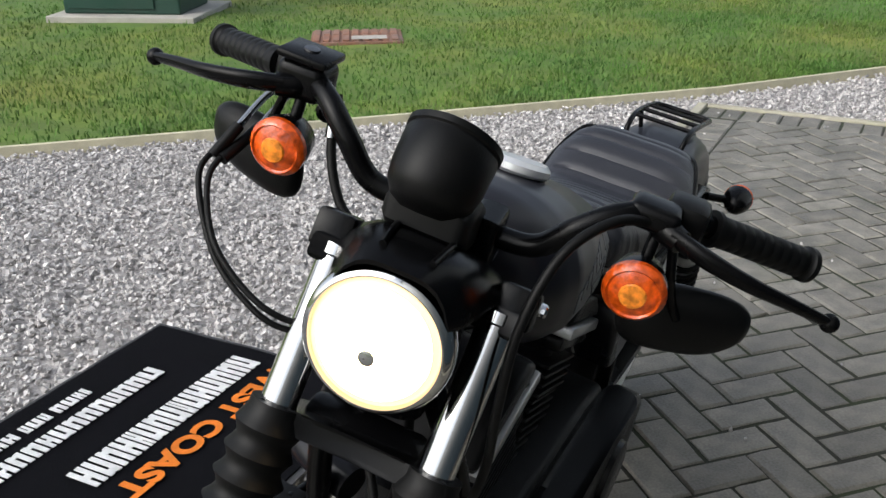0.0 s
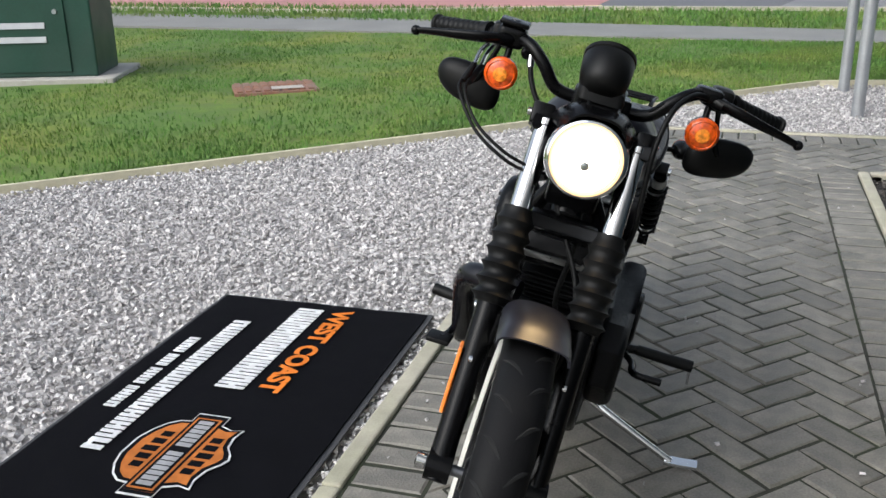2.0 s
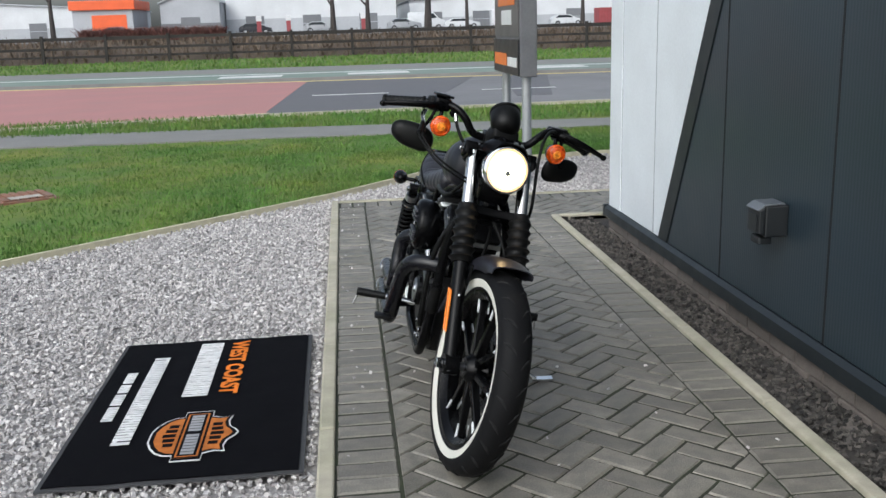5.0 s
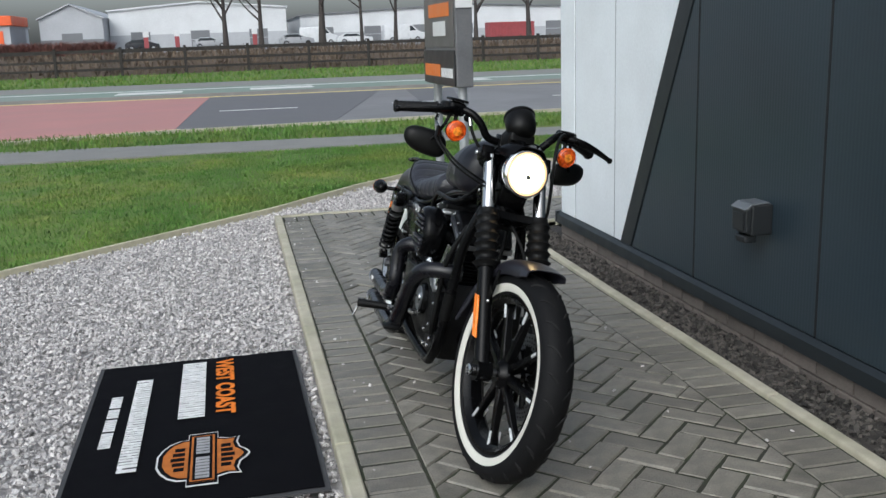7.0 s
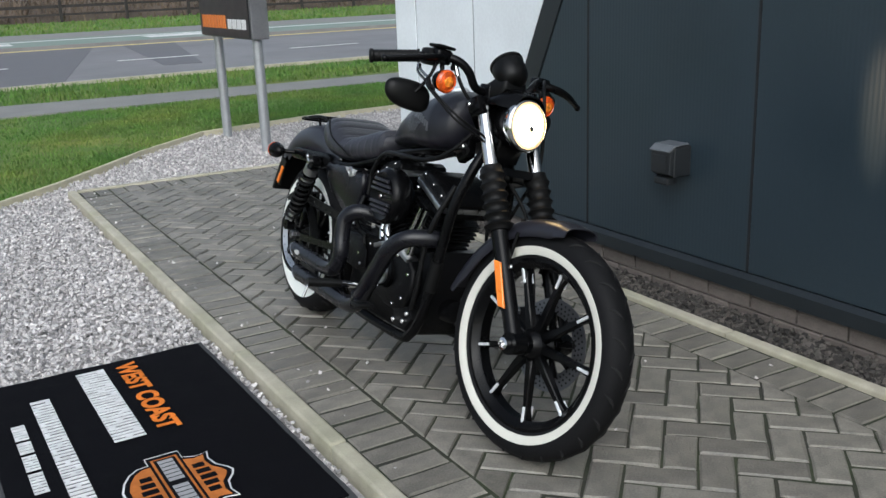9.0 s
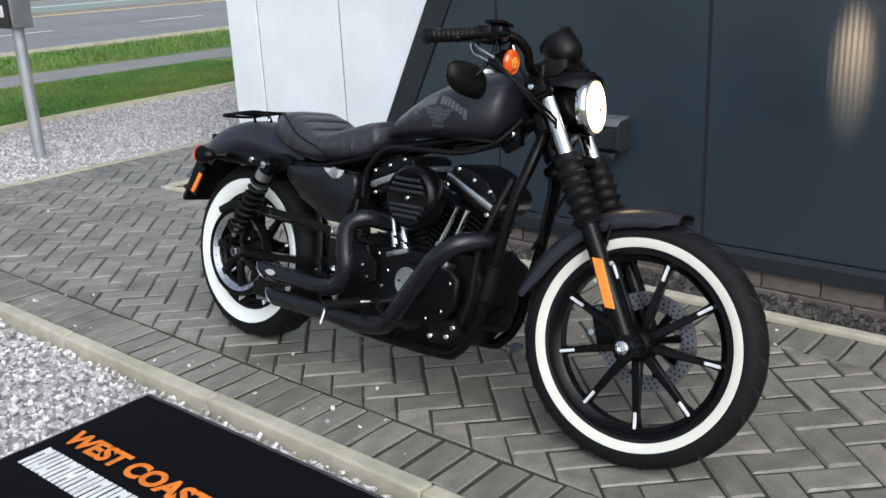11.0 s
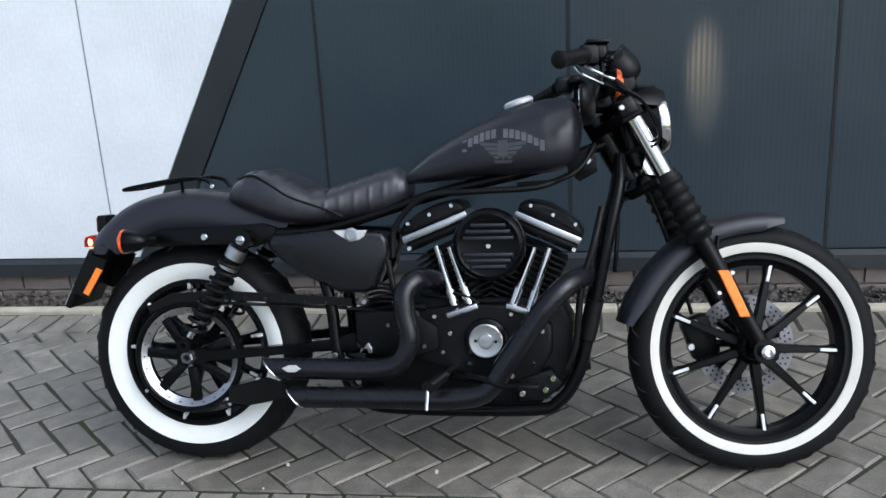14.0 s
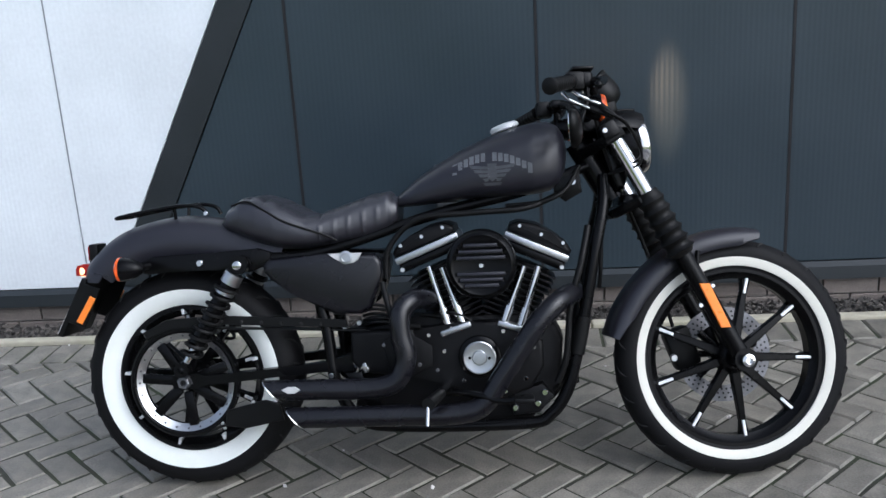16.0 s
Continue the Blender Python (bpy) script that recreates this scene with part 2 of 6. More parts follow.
def tube(points, radius, seg=12, steps=6, bm=None, squash=1.0):
    """A round tube along a smooth path; radius: one number, or one for each given point."""
    bm = bm or bmesh.new()
    path = smooth_path(points, steps)
    n = len(path)
    if isinstance(radius, (int, float)):
        rad = [radius] * n
    else:
        rad = [float(v) for v in np.interp(np.linspace(0, len(radius) - 1, n), range(len(radius)), radius)]
    rings, side = [], None
    for i, p in enumerate(path):
        d = (path[min(i + 1, n - 1)] - path[max(i - 1, 0)]).normalized()
        if side is None:
            side = d.orthogonal().normalized()
        side = (side - d * side.dot(d)).normalized()
        up = d.cross(side)
        rings.append([bm.verts.new(p + rad[i] * (math.cos(a) * side + squash * math.sin(a) * up)) for a in (2 * math.pi * k / seg for k in range(seg))])
    for a, b in zip(rings, rings[1:]):
        for k in range(seg):
            bm.faces.new((a[k], a[(k + 1) % seg], b[(k + 1) % seg], b[k]))
    bm.faces.new(rings[0])
    bm.faces.new(rings[-1])
    return bm


def rod(a, b, r, r2=None, seg=16, bm=None):
    return tube([a, b], r if r2 is None else [r, r2], seg, 1, bm)


def lathe(profile, centre, axis, seg=48, bm=None, closed=False):
    """profile: (along the axis, radius) pairs turned round the axis through centre."""
    bm = bm or bmesh.new()
    axis = Vector(axis).normalized()
    u = axis.orthogonal().normalized()
    v = axis.cross(u)
    c = Vector(centre)
    rings = []
    for h, r in profile:
        if r < 1e-5:
            rings.append([bm.verts.new(c + axis * h)] * seg)
        else:
            rings.append([bm.verts.new(c + axis * h + r * (math.cos(a) * u + math.sin(a) * v)) for a in (2 * math.pi * k / seg for k in range(seg))])
    pairs = list(zip(rings, rings[1:]))
    if closed:
        pairs.append((rings[-1], rings[0]))
    for a, b in pairs:
        for k in range(seg):
            vs = []
            for w in (a[k], a[(k + 1) % seg], b[(k + 1) % seg], b[k]):
                if w not in vs:
                    vs.append(w)
            if len(vs) > 2:
                bm.faces.new(vs)
    if not closed:
        for r in (rings[0], rings[-1]):
            if r[0] is not r[1]:
                bm.faces.new(r)
    return bm


def loft(sections, bm=None, cap=True):
    """Skins rings of equal length."""
    bm = bm or bmesh.new()
    rings = [[bm.verts.new(p) for p in s] for s in sections]
    n = len(rings[0])
    for a, b in zip(rings, rings[1:]):
        for k in range(n):
            bm.faces.new((a[k], a[(k + 1) % n], b[(k + 1) % n], b[k]))
    if cap:
        bm.faces.new(rings[0])
        bm.faces.new(rings[-1])
    return bm


def thing(name, label, category, m=None, group="", kind=""):
    ob = new(name)
    ob.empty_display_size = 0.1
    if m is not None:
        ob.matrix_world = m
    return tagged(ob, label, category, group, kind)


def stones(count, place, lo, hi, rng, flat=0.6):
    """Angular stones in one mesh; place gives each one's x, y and z."""
    base = np.array([(1, 1, 1), (-1, 1, 1), (-1, -1, 1), (1, -1, 1), (1, 1, -1), (-1, 1, -1), (-1, -1, -1), (1, -1, -1)], float)
    quads = np.array([(0, 1, 2, 3), (7, 6, 5, 4), (0, 3, 7, 4), (1, 0, 4, 5), (2, 1, 5, 6), (3, 2, 6, 7)])
    xyz = place(count)
    size = rng.uniform(lo, hi, (count, 1, 1)) * rng.uniform(0.6, 1.25, (count, 1, 3)) * np.array([1, 1, flat])
    v = base[None] * size * 0.5 * rng.uniform(0.55, 1.1, (count, 8, 3))
    q = rng.normal(size=(count, 4)) * np.array([1.0, 0.35, 0.35, 1.0])
    q /= np.linalg.norm(q, axis=1, keepdims=True)
    w, x, y, z = q.T
    rot = np.stack([np.stack([1 - 2 * (y * y + z * z), 2 * (x * y - z * w), 2 * (x * z + y * w)], -1),
                    np.stack([2 * (x * y + z * w), 1 - 2 * (x * x + z * z), 2 * (y * z - x * w)], -1),
                    np.stack([2 * (x * z - y * w), 2 * (y * z + x * w), 1 - 2 * (x * x + y * y)], -1)], 1)
    v = np.einsum("nij,nkj->nki", rot, v) + xyz[:, None, :]
    f = quads[None] + (np.arange(count) * 8)[:, None, None]
    return v.reshape(-1, 3), f.reshape(-1, 4)


# ---------------------------------------------------------------- plan (metres)
KERB_L0, KERB_L1 = -1.065, -1.010      # edging between gravel and pavers
SOLDIER_L, SOLDIER_R = -0.805, 0.295   # inner edges of the two header courses
KERB_R0, KERB_R1 = 0.500, 0.552        # edging of the planting bed
WALL_X, WALL_END = 0.80, 3.80
BED_END = 4.20
PAVE_END = 5.15
NEAR = -4.5
GRAVEL_Z = -0.036
EDGE_LINE = [(-9.0, -1.95), (-3.9, 2.90), (-3.1, 3.64), (-2.55, 4.16), (-1.95, 4.73), (-1.05, 5.60), (-0.23, 6.58), (0.5, 7.28), (1.6, 7.53), (9.0, 8.1)]


def edge_y(x):
    return float(np.interp(x, [p[0] for p in EDGE_LINE], [p[1] for p in EDGE_LINE]))


def strip(name, pts_a, pts_b, z, material, label, category, thick=0.03):
    """A flat slab between two lines."""
    bm = bmesh.new()
    a = [bm.verts.new((x, y, z)) for x, y in pts_a]
    b = [bm.verts.new((x, y, z)) for x, y in pts_b]
    for i in range(len(a) - 1):
        bm.faces.new((a[i], a[i + 1], b[i + 1], b[i]))
    r = bmesh.ops.extrude_face_region(bm, geom=bm.faces[:])
    for v in r["geom"]:
        if isinstance(v, bmesh.types.BMVert):
            v.co.z -= thick
    return tagged(part(name, bm, material), label, category, kind="structure")


# ---------------------------------------------------------------- ground, gravel, grass
rng = np.random.default_rng(7)
ground_bm = bmesh.new()
xs = [-400, -60, -20, -12, *np.linspace(-9, 9, 37), 14, 24, 60, 400]
ys = [-300, -40, -12, *np.linspace(-6, 14, 41), 20, 30, 50, 100, 600]
grid = [[ground_bm.verts.new((x, y, -0.12 if (y < 9.9 and -12 < x < 12) else -0.03)) for y in ys] for x in xs]
for i in range(len(xs) - 1):
    for j in range(len(ys) - 1):
        ground_bm.faces.new((grid[i][j], grid[i + 1][j], grid[i + 1][j + 1], grid[i][j + 1]))
ground = tagged(part("ground", ground_bm, TURF, smooth=60), "mossy green turf reaching out to the far verge", "ground", kind="structure")

# lawn sheet that meets the edging board
lawn_bm = bmesh.new()
lx = sorted({round(float(q), 3) for q in (*[p[0] for p in EDGE_LINE], *np.linspace(-9, 9, 61))})
rows_l = [[lawn_bm.verts.new((x, y0 + (10.0 - y0) * k / 12, -0.012 + 0.015 * noise.noise((x * 1.3, (y0 + (10.0 - y0) * k / 12) * 1.3, 2)))) for k in range(13)] for x in lx for y0 in (edge_y(x) + 0.02,)]
for a, b in zip(rows_l, rows_l[1:]):
    for k in range(12):
        lawn_bm.faces.new((a[k], b[k], b[k + 1], a[k + 1]))
lawn = tagged(part("lawn", lawn_bm, TURF, smooth=60), "short mossy green lawn behind the gravel", "lawn", kind="structure")

board_bm = bmesh.new()
for (x0, y0), (x1, y1) in zip(EDGE_LINE, EDGE_LINE[1:]):
    d = Vector((x1 - x0, y1 - y0, 0))
    nrm = Vector((-d.y, d.x, 0)).normalized() * 0.014
    q = [Vector((x0, y0, 0)), Vector((x1, y1, 0))]
    vs = [board_bm.verts.new(p + s * nrm + Vector((0, 0, z))) for z in (-0.12, 0.004) for p, s in ((q[0], -1), (q[1], -1), (q[1], 1), (q[0], 1))]
    for f in ((0, 1, 2, 3), (4, 5, 6, 7), (0, 1, 5, 4), (1, 2, 6, 5), (2, 3, 7, 6), (3, 0, 4, 7)):
        board_bm.faces.new([vs[i] for i in f])
tagged(part("edging", board_bm, PALE_EDGE), "pale narrow concrete edging between lawn and gravel", "edging", kind="structure")

strip("gravel_base", [(x, -6) for x in (-9, -3.9, -3.1, -2.55, -1.95, -1.065)], [(x, edge_y(x) - 0.02) for x in (-9, -3.9, -3.1, -2.55, -1.95, -1.065)], GRAVEL_Z - 0.02, GRAVEL_BED, "dusty bed under the loose gravel", "gravel")
strip("gravel_base", [(x, PAVE_END + 0.05) for x in (-1.064, -0.23, 0.5, 1.6, 9)], [(x, edge_y(x) - 0.02) for x in (-1.064, -0.23, 0.5, 1.6, 9)], GRAVEL_Z - 0.02, GRAVEL_BED, "dusty bed under the loose gravel", "gravel")


def on_gravel(n):
    out = []
    while len(out) < n:
        x, y = rng.uniform(-7.5, 5), rng.uniform(-2.5, 8)
        near = math.hypot(x + 1.5, y - 1.5)
        if y < edge_y(x) - 0.025 and (x < KERB_L0 - 0.012 or y > PAVE_END + 0.07) and rng.random() < min(1, 3.2 / max(near, 0.1)):
            out.append((x, y, GRAVEL_Z + rng.uniform(-0.014, 0.008)))
    return np.array(out)


v, f = stones(125000, on_gravel, 0.009, 0.021, rng, 0.55)
tagged(pieces("gravel", v.tolist(), f.tolist(), STONE), "loose pinkish grey and white angular gravel", "gravel", kind="stuff")


def blades(name, count, place, height, width, label):
    """Bent three-sided blades in one mesh."""
    p = place(count)
    ang = rng.uniform(0, 2 * math.pi, count)
    h = height * rng.uniform(0.4, 1.3, count)
    wv = np.stack([np.cos(ang), np.sin(ang), np.zeros(count)], -1) * (width * rng.uniform(0.5, 1.2, count))[:, None]
    lean = np.stack([np.cos(ang + 1.57 + rng.normal(0, 0.7, count)), np.sin(ang + 1.57 + rng.normal(0, 0.7, count)), np.zeros(count)], -1) * (h * rng.uniform(0.2, 1.0, count))[:, None]
    up = np.zeros((count, 3))
    up[:, 2] = h
    vs = np.stack([p - wv, p + wv, p + wv * 0.7 + lean * 0.4 + up * 0.65, p - wv * 0.7 + lean * 0.4 + up * 0.65, p + lean + up], 1)
    i = np.arange(count)[:, None] * 5
    quads = (i + np.array([0, 1, 2, 3])).tolist()
    tris = (i + np.array([3, 2, 4])).tolist()
    return tagged(pieces(name, vs.reshape(-1, 3).tolist(), quads + tris, BLADE), label, "grass", kind="stuff")


def on_lawn(n):
    out = []
    while len(out) < n:
        x = rng.uniform(-9, 5)
        y0 = edge_y(x) + 0.03
        y = y0 + (9.9 - y0) * rng.random() ** 1.25
        if noise.noise((x * 0.9, y * 0.9, 5)) + rng.uniform(-0.5, 0.6) > -0.25 and not (-6.4 < x < -5.5 and 5.6 < y < 6.8) and not (abs(x + 3.82) < 0.38 and abs(y - 6.05) < 0.32):
            out.append((x, y, -0.012))
    return np.array(out)


blades("grass", 90000, on_lawn, 0.032, 0.0050, "short uneven green grass with mossy yellow patches")


def on_verge(n):
    x = rng.uniform(-14, 9, n)
    return np.stack([x, rng.uniform(11.2, 13.3, n), np.full(n, -0.01)], -1)


blades("grass", 16000, on_verge, 0.07, 0.010, "green roadside verge grass")


def on_far_verge(n):
    return np.stack([rng.uniform(-45, 25, n), 32.3 + 15 * rng.random(n) ** 1.5, np.full(n, -0.03)], -1)


blades("grass", 16000, on_far_verge, 0.13, 0.03, "green grass verge before the fence")

# ---------------------------------------------------------------- footpath, road, far lane
strip("footpath", [(-40, 11.0), (-5.4, 10.05), (2.3, 9.9), (30, 9.7)], [(-40, 13.2), (-6.0, 11.6), (2.5, 10.9), (30, 10.4)], 0.008, PATH, "worn grey asphalt footpath", "footpath")
strip("verge_kerb", [(-60, 13.0), (-6.1, 12.45), (-2.2, 13.45), (3.3, 13.85), (40, 15.0)], [(-60, 13.15), (-6.1, 12.6), (-2.2, 13.6), (3.3, 14.0), (40, 15.15)], 0.02, CONCRETE, "pale concrete kerb along the road", "kerb", 0.12)
strip("road", [(-60, 13.15), (-6.1, 12.6), (-2.2, 13.6), (3.3, 14.0), (40, 15.15)], [(-60, 25.4), (-10.8, 24.4), (-2.0, 24.0), (5.8, 23.7), (40, 23.0)], -0.02, ASPHALT, "grey asphalt road", "road")
strip("red_lane", [(-60, 13.16), (-6.1, 12.62), (-2.3, 13.62)], [(-60, 25.3), (-10.8, 24.3), (-1.9, 23.9)], -0.014, RED_LANE, "faded red asphalt surfacing on the road", "road")
strip("road_patch", [(-2.28, 13.64), (0.3, 13.85)], [(-1.88, 23.8), (2.6, 23.6)], -0.014, ASPHALT_DARK, "darker asphalt patch on the road", "road")
strip("road_patch", [(2.4, 16.0), (3.1, 16.0)], [(3.3, 23.5), (4.6, 23.5)], -0.013, ASPHALT_DARK, "dark asphalt trench repair on the road", "road")
strip("edge_line", [(-60, 24.95), (-10.8, 23.98), (-2.0, 23.6), (5.8, 23.3), (40, 22.6)], [(-60, 25.3), (-10.8, 24.3), (-2.0, 23.9), (5.8, 23.6), (40, 22.9)], -0.008, YELLOW_LINE, "pale yellow line at the far road edge", "road marking", 0.004)
strip("edge_line", [(-60, 13.3), (-6.1, 12.8), (-2.2, 13.8)], [(-60, 13.5), (-6.1, 13.0), (-2.2, 14.0)], -0.007, YELLOW_LINE, "pale yellow line along the red lane", "road marking", 0.004)
for k in range(6):
    x0 = -1.6 + 3.6 * k
    strip("lane_dash", [(x0, 17.9 - 0.02 * k), (x0 + 1.6, 17.9 - 0.02 * k)], [(x0, 18.05 - 0.02 * k), (x0 + 1.6, 18.05 - 0.02 * k)], -0.006, WHITE_LINE, "worn white dash in the road's middle", "road marking", 0.004)
strip("far_kerb", [(-60, 25.4), (-10.8, 24.4), (-2.0, 24.0), (5.8, 23.7), (40, 23.0)], [(-60, 25.7), (-10.8, 24.7), (-2.0, 24.3), (5.8, 24.0), (40, 23.3)], 0.07, PATH, "dark grey far kerb", "kerb", 0.15)
strip("cycle_lane", [(-60, 25.7), (-10.8, 24.7), (-2.0, 24.3), (5.8, 24.0), (40, 23.3)], [(-60, 29.5), (-10.8, 28.8), (-2.0, 28.4), (5.8, 28.0), (40, 27.5)], 0.05, GREEN_LANE, "faded green cycle lane beyond the road", "cycle lane", 0.1)
strip("far_pavement", [(-60, 29.5), (-10.8, 28.8), (-2.0, 28.4), (5.8, 28.0), (40, 27.5)], [(-60, 34), (-10.8, 33), (-2.0, 32.4), (5.8, 31.9), (40, 31.4)], 0.055, PATH, "grey far footpath", "footpath", 0.1)
strip("cycle_line", [(-60, 28.3), (-10.8, 27.6), (-2.0, 27.2), (5.8, 26.9), (40, 26.3)], [(-60, 28.6), (-10.8, 27.9), (-2.0, 27.5), (5.8, 27.2), (40, 26.6)], 0.056, WHITE_LINE, "worn white line of the cycle lane", "road marking", 0.004)
for x0 in (-4.5, -0.8, 4.5):
    strip("cycle_mark", [(x0, 25.5), (x0 + 1.8, 25.5)], [(x0, 26.6), (x0 + 1.8, 26.6)], 0.056, WHITE_LINE, "worn white marking on the cycle lane", "road marking", 0.004)
# ---------------------------------------------------------------- edgings and planting bed
def kerb_run(x0, x1, y0, y1, top, unit=0.9):
    """Edging stones laid end to end."""
    run = tagged(new("edging"), "pale weathered concrete edging beside the block paving", "edging", kind="structure")
    n = max(1, round(max(y1 - y0, x1 - x0) / unit))
    along_y = (y1 - y0) > (x1 - x0)
    for k in range(n):
        if along_y:
            a, b = y0 + (y1 - y0) * k / n, y0 + (y1 - y0) * (k + 1) / n
            bm = box((x0, a + 0.002, -0.15), (x1, b - 0.002, top + random.uniform(-0.003, 0.003)), 0.008)
        else:
            a, b = x0 + (x1 - x0) * k / n, x0 + (x1 - x0) * (k + 1) / n
            bm = box((a + 0.002, y0, -0.15), (b - 0.002, y1, top + random.uniform(-0.003, 0.003)), 0.008)
        part("edging_stone", bm, CONCRETE, run)
    return run


kerb_run(KERB_L0, KERB_L1, NEAR, PAVE_END + 0.05, 0.006)
kerb_run(KERB_R0, KERB_R1, NEAR, BED_END + 0.05, 0.012)
kerb_run(KERB_R1 + 0.003, 0.96, BED_END, BED_END + 0.05, 0.012, 0.45)
kerb_run(KERB_L1 + 0.003, 9.0, PAVE_END, PAVE_END + 0.05, 0.006)

bed_bm = bmesh.new()
bx, by = np.linspace(KERB_R1, WALL_X + 0.1, 7), np.linspace(NEAR, BED_END, 70)
gv = [[bed_bm.verts.new((x, y, -0.03 + 0.012 * noise.noise((x * 9, y * 9, 1)))) for y in by] for x in bx]
for i in range(len(bx) - 1):
    for j in range(len(by) - 1):
        bed_bm.faces.new((gv[i][j], gv[i + 1][j], gv[i + 1][j + 1], gv[i][j + 1]))
tagged(part("planting_bed", bed_bm, SOIL, smooth=60), "narrow bed of dark bare soil along the wall", "planting bed", kind="structure")


def on_bed(n):
    return np.stack([rng.uniform(KERB_R1 + 0.01, WALL_X - 0.01, n), rng.uniform(-2, BED_END - 0.02, n), rng.uniform(-0.035, -0.018, n)], -1)


v, f = stones(6000, on_bed, 0.008, 0.026, rng)
tagged(pieces("soil_crumbs", v.tolist(), f.tolist(), CHIP), "dark soil crumbs and small pale stones", "soil", kind="stuff")

# ---------------------------------------------------------------- building
H_TOP = 4.6
WHITE_JOINT = mat("white_joint_seal", (0.26, 0.27, 0.29), 0.6, 0, 0.1, 6, 0.0, 60)
Z_FL0, Z_FL1 = 0.072, 0.145
SEAMS = [-3.05, -2.06, -1.065, -0.07, 0.926, 1.92, 2.905, 3.545]
# slanting border between the dark and the white cladding: y at height z
def slant(z, off=0.0):
    return 2.80 + off - (z - 0.15) * 0.52


wall = tagged(new("wall_building"), "two-tone clad wall, anthracite panels and a white end", "wall", kind="structure")
part("core", box((WALL_X + 0.06, NEAR, -0.15), (WALL_X + 6, WALL_END - 0.02, H_TOP)), CLAD_DARK, wall)
dark_edges = [NEAR, *SEAMS[:6]]
for a, b in zip(dark_edges, dark_edges[1:]):
    poly = [(a + 0.004, Z_FL1), (b - 0.004, Z_FL1), (b - 0.004, H_TOP), (a + 0.004, H_TOP)]
    if slant(H_TOP, -0.154) < b:
        zc = 0.15 + (2.80 - 0.154 - b) / 0.52
        zc2 = 0.15 + (2.80 - 0.154 - a) / 0.52
        poly = [(a + 0.004, Z_FL1), (b - 0.004, Z_FL1), (b - 0.004, min(zc, H_TOP))] + ([(slant(H_TOP, -0.154), H_TOP), (a + 0.004, H_TOP)] if zc2 > H_TOP else [(a + 0.004, zc2)])
    part("panel", prism(poly, WALL_X, WALL_X + 0.058, "x", 0.003, 1), CLAD_DARK, wall)
part("panel", prism([(SEAMS[5] + 0.004, Z_FL1), (slant(Z_FL1, -0.154), Z_FL1), (SEAMS[5] + 0.004, 0.15 + (2.80 - 0.154 - SEAMS[5]) / 0.52)], WALL_X, WALL_X + 0.058, "x", 0.003, 1), CLAD_DARK, wall)
part("slanting_trim", prism([(slant(Z_FL1, -0.147), Z_FL1), (slant(Z_FL1, -0.006), Z_FL1), (slant(H_TOP, -0.006), H_TOP), (slant(H_TOP, -0.147), H_TOP)], WALL_X - 0.006, WALL_X + 0.058, "x", 0.002, 1), FLASHING, wall, "dark slanting trim")
w1, w2 = SEAMS[6], SEAMS[7]
part("white_panel", prism([(slant(Z_FL1), Z_FL1), (w1 - 0.002, Z_FL1), (w1 - 0.002, H_TOP), (slant(H_TOP), H_TOP)], WALL_X + 0.002, WALL_X + 0.058, "x", 0.002, 1), CLAD_WHITE, wall, "white ribbed panel")
part("white_panel", prism([(w1 + 0.002, Z_FL1), (w2 - 0.003, Z_FL1), (w2 - 0.003, H_TOP), (w1 + 0.002, H_TOP)], WALL_X + 0.002, WALL_X + 0.058, "x", 0.002, 1), CLAD_WHITE, wall, "white ribbed panel")
part("corner_trim", box((WALL_X - 0.004, w2 + 0.003, Z_FL1), (WALL_X + 0.25, WALL_END, H_TOP), 0.004), CLAD_WHITE, wall, "white corner trim")
part("base_flashing", prism([(WALL_X - 0.030, Z_FL0), (WALL_X + 0.05, Z_FL0), (WALL_X + 0.05, Z_FL1 - 0.003), (WALL_X - 0.002, Z_FL1 - 0.003), (WALL_X - 0.026, Z_FL1 - 0.020)], NEAR, WALL_END + 0.03, "y"), FLASHING, wall, "dark base flashing")
part("base_flashing", box((WALL_X - 0.03, WALL_END + 0.032, Z_FL0), (WALL_X + 6, WALL_END + 0.06, Z_FL1)), FLASHING, wall, "dark base flashing")
part("mortar", box((WALL_X + 0.012, NEAR, -0.15), (WALL_X + 0.055, WALL_END + 0.004, Z_FL0 - 0.004)), MORTAR, wall)
part("wall_end", box((WALL_X + 0.255, WALL_END - 0.016, -0.15), (WALL_X + 6, WALL_END + 0.02, H_TOP)), CLAD_WHITE, wall)

for y in SEAMS:
    top = min(H_TOP, 0.15 + (2.80 - 0.154 - y) / 0.52) if y < 2.5 else H_TOP
    part("seam", box((WALL_X + (0.0005 if y > 2.5 else -0.0015), y - (0.002 if y > 2.5 else 0.0055), Z_FL1), (WALL_X + 0.03, y + (0.002 if y > 2.5 else 0.0055), top)), SEAL if y < 2.5 else WHITE_JOINT, wall, "panel joint")

# unseen slab added over the building to keep its inside dark
tagged(part("roof", box((WALL_X - 0.1, NEAR, H_TOP), (WALL_X + 6, WALL_END + 0.1, H_TOP + 0.15)), FLASHING), "unseen flat anthracite slab added to shut light out", "roof", kind="structure")

